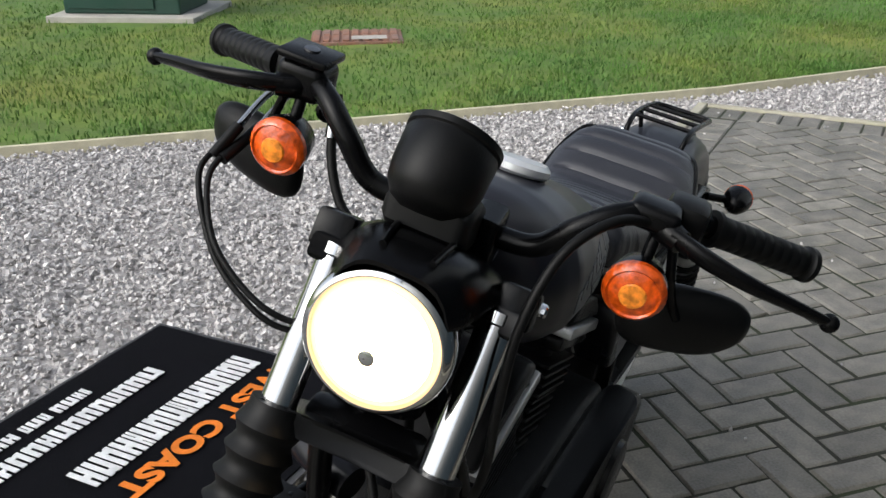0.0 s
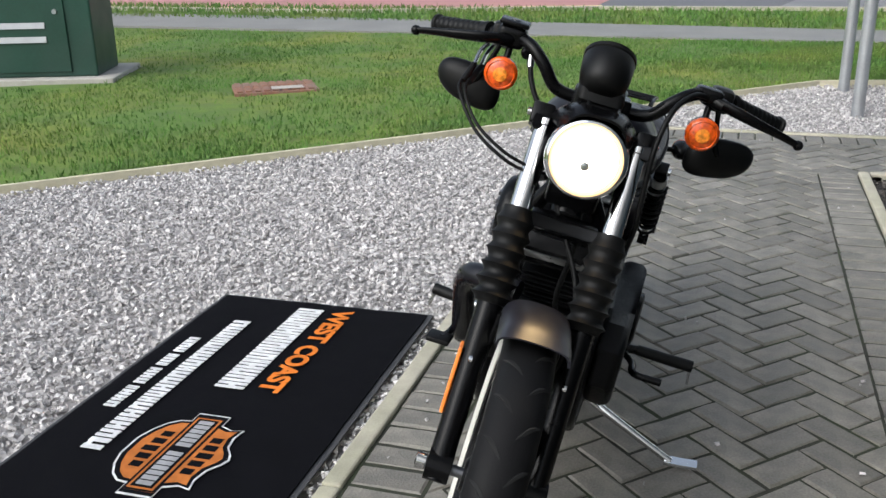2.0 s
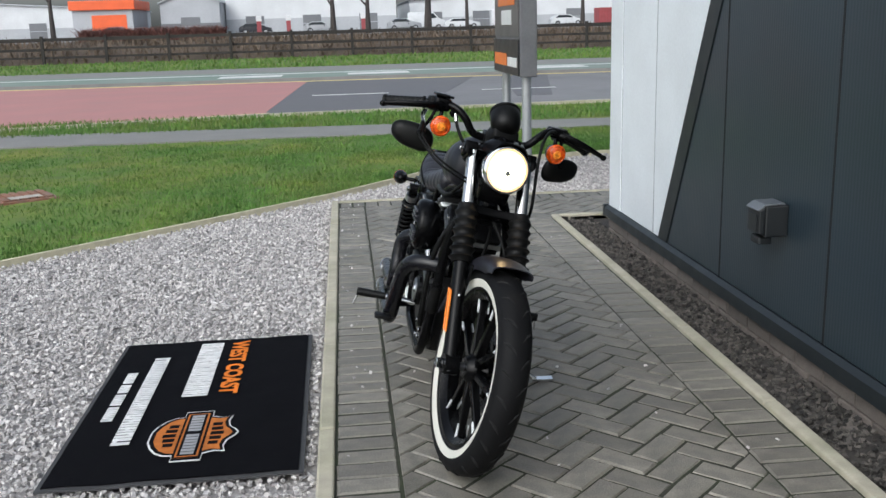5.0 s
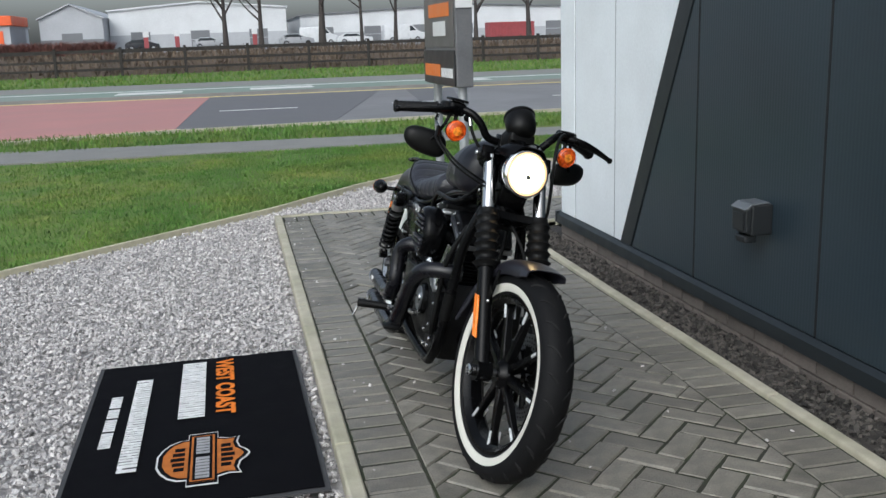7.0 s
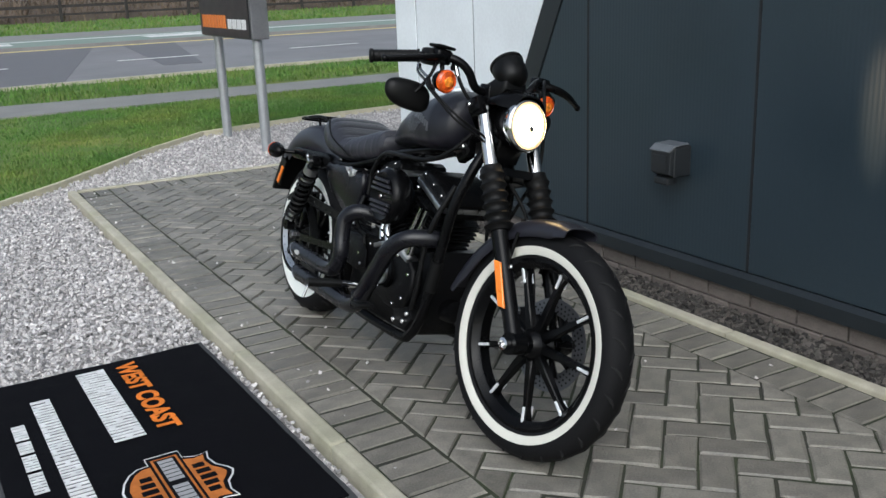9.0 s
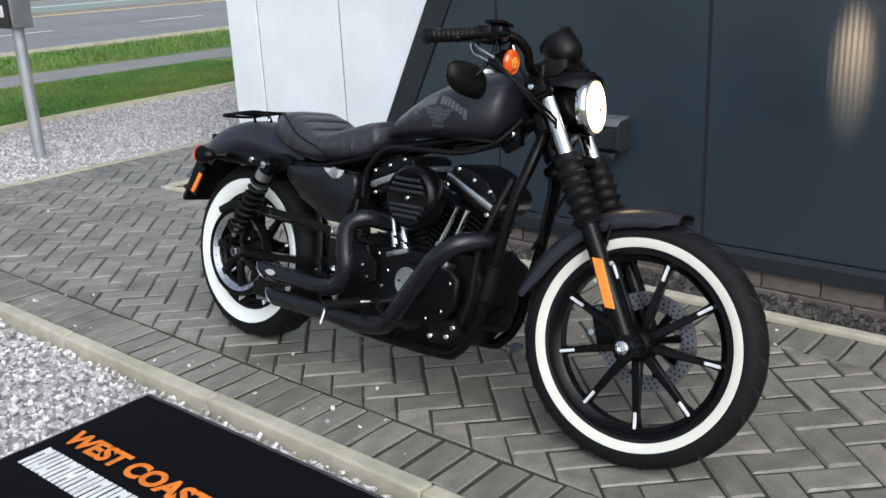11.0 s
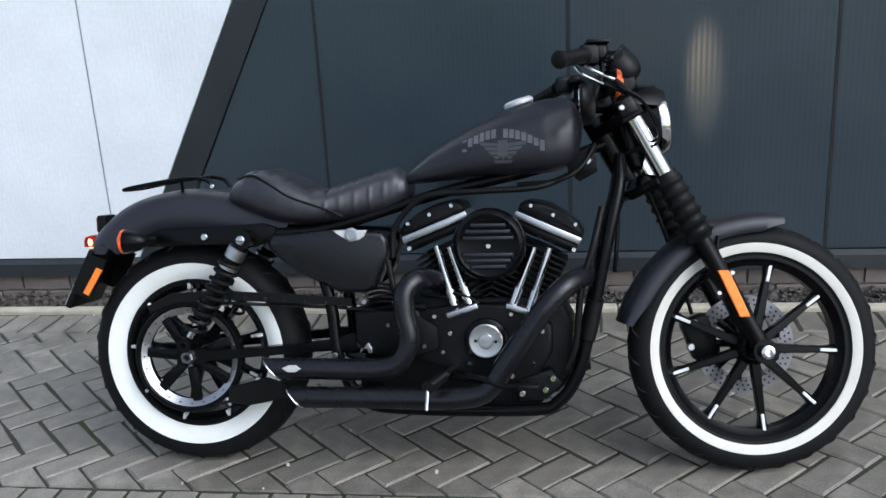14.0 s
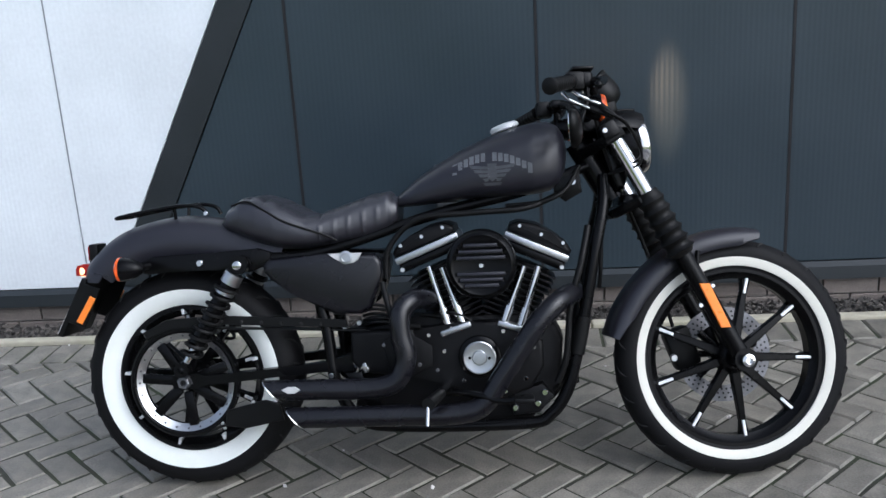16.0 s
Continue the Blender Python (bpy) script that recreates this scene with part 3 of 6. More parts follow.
# weatherproof outlet box on the wall
BOX_LID = mat("grey_plastic_hood", (0.10, 0.108, 0.118), 0.32, 0, 0.15, 20, 0.1, 200)
outlet = thing("outlet_box", "dark grey weatherproof socket box on the cladding", "outlet box", pose(WALL_X, 1.30, 0.543))
part("body", box((-0.098, -0.054, -0.058), (0, 0.054, 0.070), 0.008), BOX_PLASTIC, outlet)
part("lid", prism([(-0.124, -0.040), (-0.0985, -0.052), (-0.0985, 0.068), (-0.124, 0.052)], -0.056, 0.056, "y", 0.006), BOX_PLASTIC, outlet, "hinged sloping lid")
part("hood", prism([(-0.128, 0.050), (-0.098, 0.0715), (-0.020, 0.0745), (-0.020, 0.079), (-0.100, 0.077), (-0.131, 0.055)], -0.058, 0.058, "y", 0.002, 1), BOX_LID, outlet, "paler sloping hood")
part("cable_gland", box((-0.112, -0.030, -0.092), (-0.055, 0.050, -0.0585), 0.008), BOX_PLASTIC, outlet)
part("latch", box((-0.129, -0.040, -0.034), (-0.1245, 0.040, 0.036), 0.002), BOX_PLASTIC, outlet)

# ---------------------------------------------------------------- door mat
MAT_Z = -0.016
doormat = thing("door_mat", "black carpet mat with orange and white lettering on gravel", "mat", pose(-1.107, 0.515, MAT_Z, 0, 0, 0.6))
W, L = 0.822, 1.385   # the mat's own axes: x to its top edge (away from the kerb is minus x), y along


def wavy(poly_w, poly_l, inset, z, thick):
    bm = bmesh.new()
    nx, ny = 24, 40
    g = [[bm.verts.new((-inset - (poly_w - 2 * inset) * i / nx, inset + (poly_l - 2 * inset) * j / ny, z + 0.004 * noise.noise((i * 0.25, j * 0.25, 3)))) for j in range(ny + 1)] for i in range(nx + 1)]
    for i in range(nx):
        for j in range(ny):
            bm.faces.new((g[i][j], g[i][j + 1], g[i + 1][j + 1], g[i + 1][j]))
    r = bmesh.ops.extrude_face_region(bm, geom=bm.faces[:])
    for q in r["geom"]:
        if isinstance(q, bmesh.types.BMVert):
            q.co.z -= thick
    return bm


part("rubber_edge", wavy(W, L, 0.0, 0.0, 0.006), RUBBER_EDGE, doormat, "grey rubber border")
part("carpet", wavy(W, L, 0.018, 0.006, 0.005), CARPET, doormat, "black woven pile")


def lettering(text, x_base, y_start, y_end, height, material, name="lettering"):
    """Block letters run along -y of the mat, their feet towards -x ... read from the kerb side."""
    cu = bpy.data.curves.new(name, "FONT")
    cu.body, cu.size, cu.extrude, cu.offset = text, 1.0, 0.0, 0.045
    tmp = new(name, cu)
    bpy.context.view_layer.update()
    me = bpy.data.meshes.new_from_object(tmp.evaluated_get(bpy.context.evaluated_depsgraph_get()))
    bpy.data.objects.remove(tmp)
    co = np.array([q.co[:] for q in me.vertices])
    lo, hi = co.min(0), co.max(0)
    for q in me.vertices:
        u, w = (q.co.x - lo[0]) / (hi[0] - lo[0]), (q.co.y - lo[1]) / (hi[1] - lo[1])
        q.co = (x_base + height * w, y_start + (y_end - y_start) * u, 0.0125)
    me.materials.append(material)
    ob = new(name, me)
    ob.parent = doormat
    ob["label"] = "orange block lettering"
    return ob


def bars(count_widths, x_base, y_start, y_end, height, material, label, gap=0.25, name="bar"):
    """Upright plain bars in the rhythm of a line of letters."""
    total = sum(count_widths) + gap * (len(count_widths) - 1)
    y = y_start
    step = (y_end - y_start) / total
    for wd in count_widths:
        if wd > 0.3:
            y1 = y + step * wd
            a, b = min(y, y1), max(y, y1)
            glyph = bmesh.new()
            stroke = (b - a) * 0.36
            for lo_, hi_ in ((a, a + stroke), (b - stroke, b)):
                box((x_base, lo_, 0.0100), (x_base + height, hi_, 0.0125), bm=glyph)
            cross = x_base + height * random.choice((0.06, 0.40, 0.74))
            box((cross, a + stroke, 0.0100), (cross + height * 0.22, b - stroke, 0.0124), bm=glyph)
            part(name, glyph, material, doormat, label)
        y += step * (wd + gap)


lettering("WEST COAST", -0.345, 1.318, 0.690, 0.074, PILE_ORANGE)
bars([1, 1, 1, 1, 1, 1, 0.45, 1, 1, 1, 0.5, 1, 1, 1, 1], -0.480, 1.305, 0.690, 0.096, PILE_WHITE, "white bar", 0.22)
bars([1.3, 1, 1, 0.8, 1, 1, 1, 1, 0.8, 1, 1, 1, 0.8, 0.7, 1, 1, 0.4, 1, 1, 1.5], -0.655, 1.150, 0.285, 0.062, PILE_WHITE, "white bar", 0.24)
bars([0.4, 0.6, 1, 1, 0.2, 0.6, 1, 0.6, 0.2, 1, 1, 1, 0.2, 0.6, 1, 1, 1], -0.735, 0.985, 0.500, 0.040, PILE_WHITE, "white bar", 0.28)


def shield(scale_u, scale_v, z, material, label):
    """u runs along the mat, v across it."""
    half = [(0.50, -0.17), (0.39, -0.17), (0.38, -0.28), (0.32, -0.38), (0.22, -0.46), (0.10, -0.51)]
    foot = [(0.06, 0.50), (0.14, 0.42), (0.26, 0.39), (0.36, 0.42), (0.34, 0.30), (0.38, 0.17), (0.50, 0.17)]
    outline = [(0.0, 0.53), *foot, *half, *[(-u, v_) for u, v_ in reversed(half)], *[(-u, v_) for u, v_ in reversed(foot)]]
    poly = [(-0.385 + v_ * scale_v, 0.325 + u * scale_u) for u, v_ in outline]
    part("emblem_layer", prism(poly, 0.0095, z, "z"), material, doormat, label)


shield(0.405, 0.290, 0.0120, PILE_WHITE, "white emblem outline")
shield(0.394, 0.278, 0.0126, CARPET, "black emblem inset")
shield(0.366, 0.250, 0.0132, EMBLEM_ORANGE, "orange shield emblem")
part("emblem_bar", box((-0.385 - 0.046, 0.325 - 0.183, 0.0100), (-0.385 + 0.046, 0.325 + 0.183, 0.0138)), CARPET, doormat, "black bar across the emblem")
part("emblem_bar", box((-0.385 - 0.038, 0.325 - 0.176, 0.0100), (-0.385 + 0.038, 0.325 + 0.176, 0.0144)), EMBLEM_ORANGE, doormat, "orange border of the bar")
part("emblem_bar", box((-0.385 - 0.031, 0.325 - 0.169, 0.0100), (-0.385 + 0.031, 0.325 + 0.169, 0.0150)), CARPET, doormat)
for k in range(14):
    if k != 6:
        y0 = 0.325 + 0.160 - 0.0232 * k
        part("bar", box((-0.385 - 0.022, y0 - 0.018, 0.0100), (-0.385 + 0.022, y0, 0.0156)), PILE_GREY, doormat, "pale bar")
for s in (1, -1):
    for k in range(5):
        y0 = 0.325 + (2 - k) * 0.038
        part("bar", box((-0.385 + s * 0.060 - 0.002, y0 - 0.013, 0.0100), (-0.385 + s * (0.103 - 0.006 * abs(k - 2)), y0 + 0.013, 0.0138)) if s > 0 else box((-0.385 - (0.103 - 0.006 * abs(k - 2)), y0 - 0.013, 0.0100), (-0.385 - 0.058, y0 + 0.013, 0.0138)), CARPET, doormat, "black bar")

# ---------------------------------------------------------------- lawn fixtures
manhole = thing("manhole_cover", "rusty ribbed iron cover set in the grass", "manhole cover", pose(-3.82, 6.07, 0.0, 0, 0, 32))
part("frame", box((-0.34, -0.25, -0.10), (0.34, 0.25, 0.008), 0.004), RUST, manhole)
for i in range(9):
    for j in range(2):
        part("rib", box((-0.32 + i * 0.072, -0.22 + j * 0.225, 0.008), (-0.32 + i * 0.072 + 0.050, -0.22 + j * 0.225 + 0.205, 0.022), 0.004, 1), RUST, manhole)
part("worn_plate", box((-0.04, -0.215, 0.022), (0.22, -0.09, 0.026), 0.003), SLAB, manhole, "pale worn patch")

cabinet = thing("utility_cabinet", "dark green metal utility cabinet on a concrete base", "cabinet", pose(-6.15, 6.28, 0.0, 0, 0, 20))
part("base_slab", box((-0.62, -0.50, -0.10), (0.66, 0.46, 0.035), 0.008), SLAB, cabinet, "pale concrete base")
part("body", box((-0.52, -0.36, 0.036), (0.50, 0.30, 1.15), 0.015), GREEN_PAINT, cabinet)
part("top", prism([(-0.56, 1.15), (0.54, 1.15), (0.54, 1.19), (0.50, 1.23), (-0.52, 1.23), (-0.56, 1.19)], -0.40, 0.34, "y", 0.008), GREEN_PAINT, cabinet)
part("door", box((-0.47, -0.376, 0.08), (0.28, -0.361, 1.10), 0.006), GREEN_PAINT, cabinet)
for z in (0.34, 0.46, 0.95):
    part("vent", prism([(-0.392, z), (-0.377, z), (-0.377, z + 0.05), (-0.384, z + 0.05)], -0.40, 0.10, "x"), GALV, cabinet, "pale metal louvre")
part("lock", lathe([(0, 0.0), (0, 0.022), (0.014, 0.020), (0.014, 0)], (0.20, -0.377, 0.60), (0, -1, 0), 12), GALV, cabinet)

# ---------------------------------------------------------------- roadside sign
SIGN_CASE = mat("sign_case_grey", (0.15, 0.15, 0.155), 0.45, 0.3, 0.2, 5, 0.05, 60)
sign = thing("roadside_sign", "grey double-post sign with orange and black panels", "sign", pose(0, 0, 0))
for y in (7.06, 6.02):
    part("post", rod((0.67, y, -0.15), (0.67, y, 0.885), 0.042, seg=20), GALV, sign, "grey steel post")
part("case", box((0.60, 5.93, 0.885), (0.75, 7.25, 1.70), 0.01), SIGN_CASE, sign, "metal sign case")
part("upper_panel", box((0.590, 5.97, 1.23), (0.599, 7.22, 1.68), 0.003), SIGN_GREY, sign)
part("lower_panel", box((0.584, 5.95, 0.895), (0.599, 7.26, 1.205), 0.003), SIGN_BLACK, sign, "black panel")
part("orange_panel", box((0.584, 6.12, 1.50), (0.589, 6.98, 1.62), 0.002), SIGN_ORANGE, sign)
part("notice", box((0.584, 6.28, 1.33), (0.589, 6.80, 1.46), 0.002), SIGN_WHITE, sign, "small pale notice")
part("end_cap", box((0.60, 5.918, 1.56), (0.75, 5.929, 1.70), 0.002), SIGN_WHITE, sign, "pale end plate")
for k in range(8):
    y1 = 7.18 - 0.085 * k
    part("bar", box((0.578, y1 - 0.066, 0.965), (0.583, y1, 1.075)), SIGN_ORANGE, sign, "orange bar")
for k in range(4):
    y1 = 6.46 - 0.12 * k
    part("bar", box((0.578, y1 - 0.095, 0.965), (0.583, y1, 1.045)), SIGN_WHITE, sign, "white bar")

# ---------------------------------------------------------------- far side: fence, bank, trees, cars, sheds
fence = thing("field_fence", "dark weathered post-and-rail timber fence", "fence")
for k in range(-12, 11):
    x = -0.39 + 3.1 * k
    part("post", box((x - 0.07, 47.93, -0.2), (x + 0.07, 48.07, 1.38), 0.01), FENCE_WOOD, fence)
    for z, h in ((1.20, 0.085), (0.72, 0.06), (0.32, 0.055)):
        part("rail", box((x + 0.01, 48.075, z - h + random.uniform(-0.02, 0.02)), (x + 3.09, 48.13, z + h)), FENCE_WOOD, fence)

bank_bm = bmesh.new()
bxs, bys = np.linspace(-70, 80, 76), [48.4, 49.5, 51, 53, 56, 60, 66]
bzs = [-0.05, 0.30, 0.62, 0.85, 0.95, 0.98, 0.95]
gv = [[bank_bm.verts.new((x, y, z + (0.14 * noise.noise((x * 0.5, y * 0.7, 4)) if 0 < j < 6 else 0))) for j, (y, z) in enumerate(zip(bys, bzs))] for x in bxs]
for i in range(len(bxs) - 1):
    for j in range(len(bys) - 1):
        bank_bm.faces.new((gv[i][j], gv[i + 1][j], gv[i + 1][j + 1], gv[i][j + 1]))
tagged(part("bank", bank_bm, BRUSH, smooth=60), "brown winter bank behind the fence", "bank", kind="structure")


def on_bank(n):
    y = rng.uniform(48.5, 55, n)
    return np.stack([rng.uniform(-45, 45, n), y, np.interp(y, bys, bzs) - 0.05], -1)


twigs = blades("brush", 9000, on_bank, 0.45, 0.05, "dry brown winter undergrowth on the bank")
twigs.data.materials[0] = BRUSH


def on_hedge(n):
    return np.stack([rng.uniform(-16.5, -8.0, n), rng.uniform(57, 58.5, n), np.full(n, 0.9)], -1)


hedge = blades("hedge", 5000, on_hedge, 0.75, 0.04, "low reddish brown bare hedge")
hedge.data.materials[0] = mat("red_brown_twigs", (0.13, 0.055, 0.045), 0.95, 0, 0.3, 0.8, 0.0, 6, island=0.4)
tagged(hedge, category="hedge")
strip("car_park", [(-150, 66), (150, 66)], [(-150, 260), (150, 260)], 0.95, ASPHALT, "grey asphalt car park beyond the bank", "car park", 0.3)


def bare_tree(x, y, z, height, girth, lean, seed):
    """Winter tree: tapered trunk, forking limbs and fine twigs."""
    r = random.Random(seed)
    t = thing("bare_tree", "leafless winter street tree with dark bark", "tree", pose(x, y, z), "roadside trees")
    fork = height * r.uniform(0.20, 0.32)
    top = Vector((lean * height, 0, height))
    part("trunk", tube([(0, 0, -0.3), (lean * fork * 0.5, 0, fork * 0.5), top * (fork / height), top * 0.65, top], [girth, girth * 0.8, girth * 0.65, girth * 0.35, girth * 0.08], 9, 4), BARK, t, smooth=60)
    limbs, fine = bmesh.new(), bmesh.new()
    for k in range(13):
        h = fork + (height - fork) * (k + r.random()) / 14
        a = r.uniform(0, 2 * math.pi)
        ln = (height - h) * r.uniform(0.45, 0.75) + 0.5
        p0 = top * (h / height)
        d = Vector((math.cos(a), math.sin(a), r.uniform(0.7, 1.4))).normalized()
        p1 = p0 + d * ln * 0.5 + Vector((0, 0, 0.05 * ln))
        p2 = p0 + d * ln + Vector((0, 0, 0.25 * ln))
        g = girth * 0.34 * (1 - 0.6 * k / 13)
        tube([p0, p1, p2], [g, g * 0.6, g * 0.15], 6, 3, limbs)
        for q in range(9):
            u = r.uniform(0.25, 1.0)
            b0 = p0.lerp(p2, u)
            e = b0 + Vector((r.uniform(-1, 1), r.uniform(-1, 1), r.uniform(0.2, 1.2))) * ln * 0.33
            tube([b0, (b0 + e) / 2 + Vector((r.uniform(-0.1, 0.1), 0, 0.08)), e], [0.025, 0.016, 0.006], 4, 2, fine)
    part("limbs", limbs, BARK, t, smooth=60)
    part("twigs", fine, BARK, t)


for n_, (x, g, ln) in enumerate(((-1.5, 0.26, 0.0), (1.1, 0.24, 0.01), (5.8, 0.34, 0.02), (8.5, 0.17, -0.01), (11.3, 0.20, 0.03), (18.1, 0.22, 0.0), (21.6, 0.25, -0.04), (-22, 0.22, 0.0))):
    bare_tree(x, 70 + 1.5 * (n_ % 3), 0.95, 7.5 + (n_ * 37 % 5) * 0.5, g, ln, n_ + 3)


def car(name, x, y, length, height, paint, label, van=False):
    c = thing(name, label, "car" if not van else "van", pose(x, y, 0.95))
    h = height
    l2 = length / 2
    if van:
        prof = [(-l2, 0.35), (-l2, h * 0.98), (l2 * 0.35, h), (l2 * 0.62, h * 0.62), (l2 * 0.98, h * 0.5), (l2, 0.35)]
        glass = [(l2 * 0.25, h * 0.62), (l2 * 0.25, h * 0.90), (l2 * 0.36, h * 0.90), (l2 * 0.56, h * 0.64)]
    else:
        prof = [(-l2, 0.30), (-l2, h * 0.62), (-l2 * 0.86, h * 0.70), (-l2 * 0.58, h * 0.98), (l2 * 0.08, h), (l2 * 0.42, h * 0.70), (l2 * 0.94, h * 0.58), (l2, 0.30)]
        glass = [(-l2 * 0.74, h * 0.71), (-l2 * 0.54, h * 0.93), (l2 * 0.06, h * 0.94), (l2 * 0.34, h * 0.71)]
    part("body", prism(prof, -0.85, 0.85, "y", 0.08, 3), paint, c, smooth=45)
    part("side_window", prism(glass, -0.865, -0.852, "y"), CAR_GLASS, c, "dark glass")
    for wx in (-l2 * 0.62, l2 * 0.62):
        for wy in (-0.80, 0.80):
            wl = part("wheel", lathe([(-0.1, 0.2), (-0.1, 0.32), (0.1, 0.32), (0.1, 0.2)], (wx, wy, 0.32), (0, 1, 0), 20, closed=True), TYRE_FAR, c)
            part("hub_cap", lathe([(-0.09, 0.0), (-0.09, 0.2), (0.09, 0.2), (0.09, 0)], (wx, wy, 0.32), (0, 1, 0), 16), CAR_SILVER, wl)


car("parked_car", 6.9, 118, 4.3, 1.46, CAR_SILVER, "silver estate car in the far car park")
car("parked_car", 14.1, 118, 4.5, 1.30, CAR_WHITE, "white saloon car in the far car park")
car("parked_car", -11.3, 118, 4.0, 1.35, CAR_DARK, "dark hatchback in the far car park")
car("parked_car", -3.4, 118, 4.2, 1.35, CAR_SILVER, "grey saloon car in the far car park")
car("parked_car", -27.5, 118, 4.2, 1.4, CAR_RED, "red car in the far car park")
car("parked_van", 10.5, 128, 5.0, 2.3, CAR_WHITE, "white panel van in the far car park", True)
car("parked_van", 20.5, 119, 5.2, 2.2, CAR_WHITE, "white pickup truck in the far car park", True)
car("parked_car", 27.6, 119, 4.2, 1.4, CAR_WHITE, "white car beside a red container")
cont = thing("shipping_container", "faded red shipping container in the car park", "container", pose(34.5, 119, 0.95))
part("body", box((-3.0, -1.2, 0.0), (3.0, 1.2, 2.1), 0.03), CONTAINER, cont)
for k in range(14):
    part("corrugation", box((-2.85 + 0.42 * k, -1.25, 0.2), (-2.65 + 0.42 * k, -1.2, 2.0)), CONTAINER, cont)


def shed(x0, x1, y, eaves, apex, wall_mat, roof_mat, label, depth=40):
    s = thing("warehouse", label, "building", pose(0, y, 0.95))
    mid = (x0 + x1) / 2
    part("wall", prism([(x0, 0), (x1, 0), (x1, eaves), (mid, apex), (x0, eaves)], 0, depth, "y"), wall_mat, s)
    part("plinth_band", box((x0 - 0.05, -0.06, 0), (x1 + 0.05, -0.01, eaves * 0.38)), SHED_DARK if wall_mat is SHED_GREY else SHED_GREY, s)
    for a, b in (((x0 - 0.3, eaves - 0.1), (mid, apex + 0.1)), ((mid, apex + 0.1), (x1 + 0.3, eaves - 0.1))):
        part("roof", prism([a, b, (b[0], b[1] + 0.25), (a[0], a[1] + 0.25)], -0.4, depth + 0.4, "y"), roof_mat, s)
    n = max(1, int((x1 - x0) / 9))
    for k in range(n):
        xc = x0 + (x1 - x0) * (k + 0.5) / n
        d = part("door", box((xc - 1.6, -0.10, 0), (xc + 1.6, -0.065, 3.0)), SHED_DARK, s)
        part("door_rail", box((xc - 1.6, -0.13, 1.45), (xc + 1.6, -0.105, 1.55)), SHED_GREY, d)


shed(-31.0, -21.2, 165, 5.3, 7.4, SHED_GREY, SHED_GREY, "pale grey gabled industrial shed")
shed(-21.0, 9.0, 172, 6.6, 7.6, SHED_WHITE, SHED_WHITE, "long pale industrial shed")
shed(12.0, 75.0, 180, 5.2, 6.4, SHED_WHITE, SHED_DARK, "long pale warehouse with a dark roof")
shed(-90.0, -45.0, 190, 5.4, 6.6, SHED_WHITE, SHED_GREY, "long pale far-off warehouse building")
shop = thing("shop", "low building with an orange fascia", "building", pose(0, 160, 0.95))
part("wall", box((-44, 0, 0), (-34.5, 12, 4.4)), SHED_GREY, shop)
part("fascia", box((-44.4, -0.5, 4.4), (-34.0, 12.2, 5.9), 0.1), SHED_ORANGE, shop, "orange fascia")
part("window", box((-41, -0.1, 1.2), (-35.5, -0.02, 3.6)), SHED_ORANGE, shop, "orange shop window")
for x in (-7.0, -10.4, 1.7):
    pump = thing("bollard", "red and white sign bollard in the car park", "bollard", pose(x, 112, 0.95), "car park bollards")
    part("post", box((-0.25, -0.1, 0), (0.25, 0.1, 1.5), 0.02), CONTAINER, pump)
    part("cap", box((-0.32, -0.12, 1.5), (0.32, 0.12, 2.1), 0.05), SIGN_WHITE, pump, "white head")
# ---------------------------------------------------------------- motorcycle
# own axes: x forward from the rear axle, y to the machine's left, z up; it leans on its stand
MATT = mat("matt_black_paint", (0.0150, 0.0150, 0.0205), 0.34, 0, 0.12, 6, 0.02, 500, spec=0.42)
SATIN = mat("satin_black_metal", (0.0025, 0.0025, 0.0028), 0.25, 0, 0.15, 12, 0.05, 300, spec=0.14)
WRINKLE = mat("wrinkle_black_engine", (0.0032, 0.0032, 0.0036), 0.38, 0, 0.2, 20, 0.35, 900, spec=0.15)
PIPE_AND_SHADED_COVER = mat("matt_black_exhaust_shaded_cover", (0.0055, 0.0055, 0.0075), 0.27, 0, 0.15, 8, 0.03, 400, spec=0.36)
TYRE = mat("tyre_rubber", (0.0066, 0.0065, 0.0070), 0.62, 0, 0.35, 12, 0.2, 300, spec=0.12)
# near-black for solid pieces whose colour stands in for shade in recesses
RECESS_BLACK = mat("recess_black", (0.003, 0.003, 0.003), 0.9, 0, 0.1, 12, 0.0, 300)
CREAM_WALL = mat("cream_tyre_band", (0.60, 0.585, 0.52), 0.6, 0, 0.06, 10, 0.03, 200)
WHITEWALL = mat("white_tyre_band", (0.74, 0.76, 0.72), 0.55, 0, 0.05, 10, 0.03, 200)
CHROME = mat("chrome", (0.62, 0.62, 0.62), 0.09, 1.0, 0.04, 10, 0.0, 100)
ALU = mat("machined_aluminium", (0.50, 0.51, 0.52), 0.32, 1.0, 0.08, 30, 0.05, 600)
TIP = mat("bright_machined_edge", (0.72, 0.73, 0.74), 0.4, 0.35, 0.05, 30, 0.0, 300)
STEEL = mat("brake_steel", (0.19, 0.19, 0.20), 0.42, 1.0, 0.12, 14, 0.05, 300)
VINYL = mat("black_seat_vinyl", (0.0190, 0.0190, 0.0245), 0.34, 0, 0.15, 10, 0.25, 900, spec=0.6)
RUBBER = mat("black_rubber", (0.0035, 0.0035, 0.0035), 0.5, 0, 0.15, 20, 0.1, 300, spec=0.18)
PLASTIC = mat("black_plastic", (0.0035, 0.0035, 0.0035), 0.42, 0, 0.2, 20, 0.1, 300, spec=0.18)
AMBER = mat("amber_lens", (0.62, 0.080, 0.004), 0.15, 0, 0.7, 70, 0.6, 160, coat=0.4)
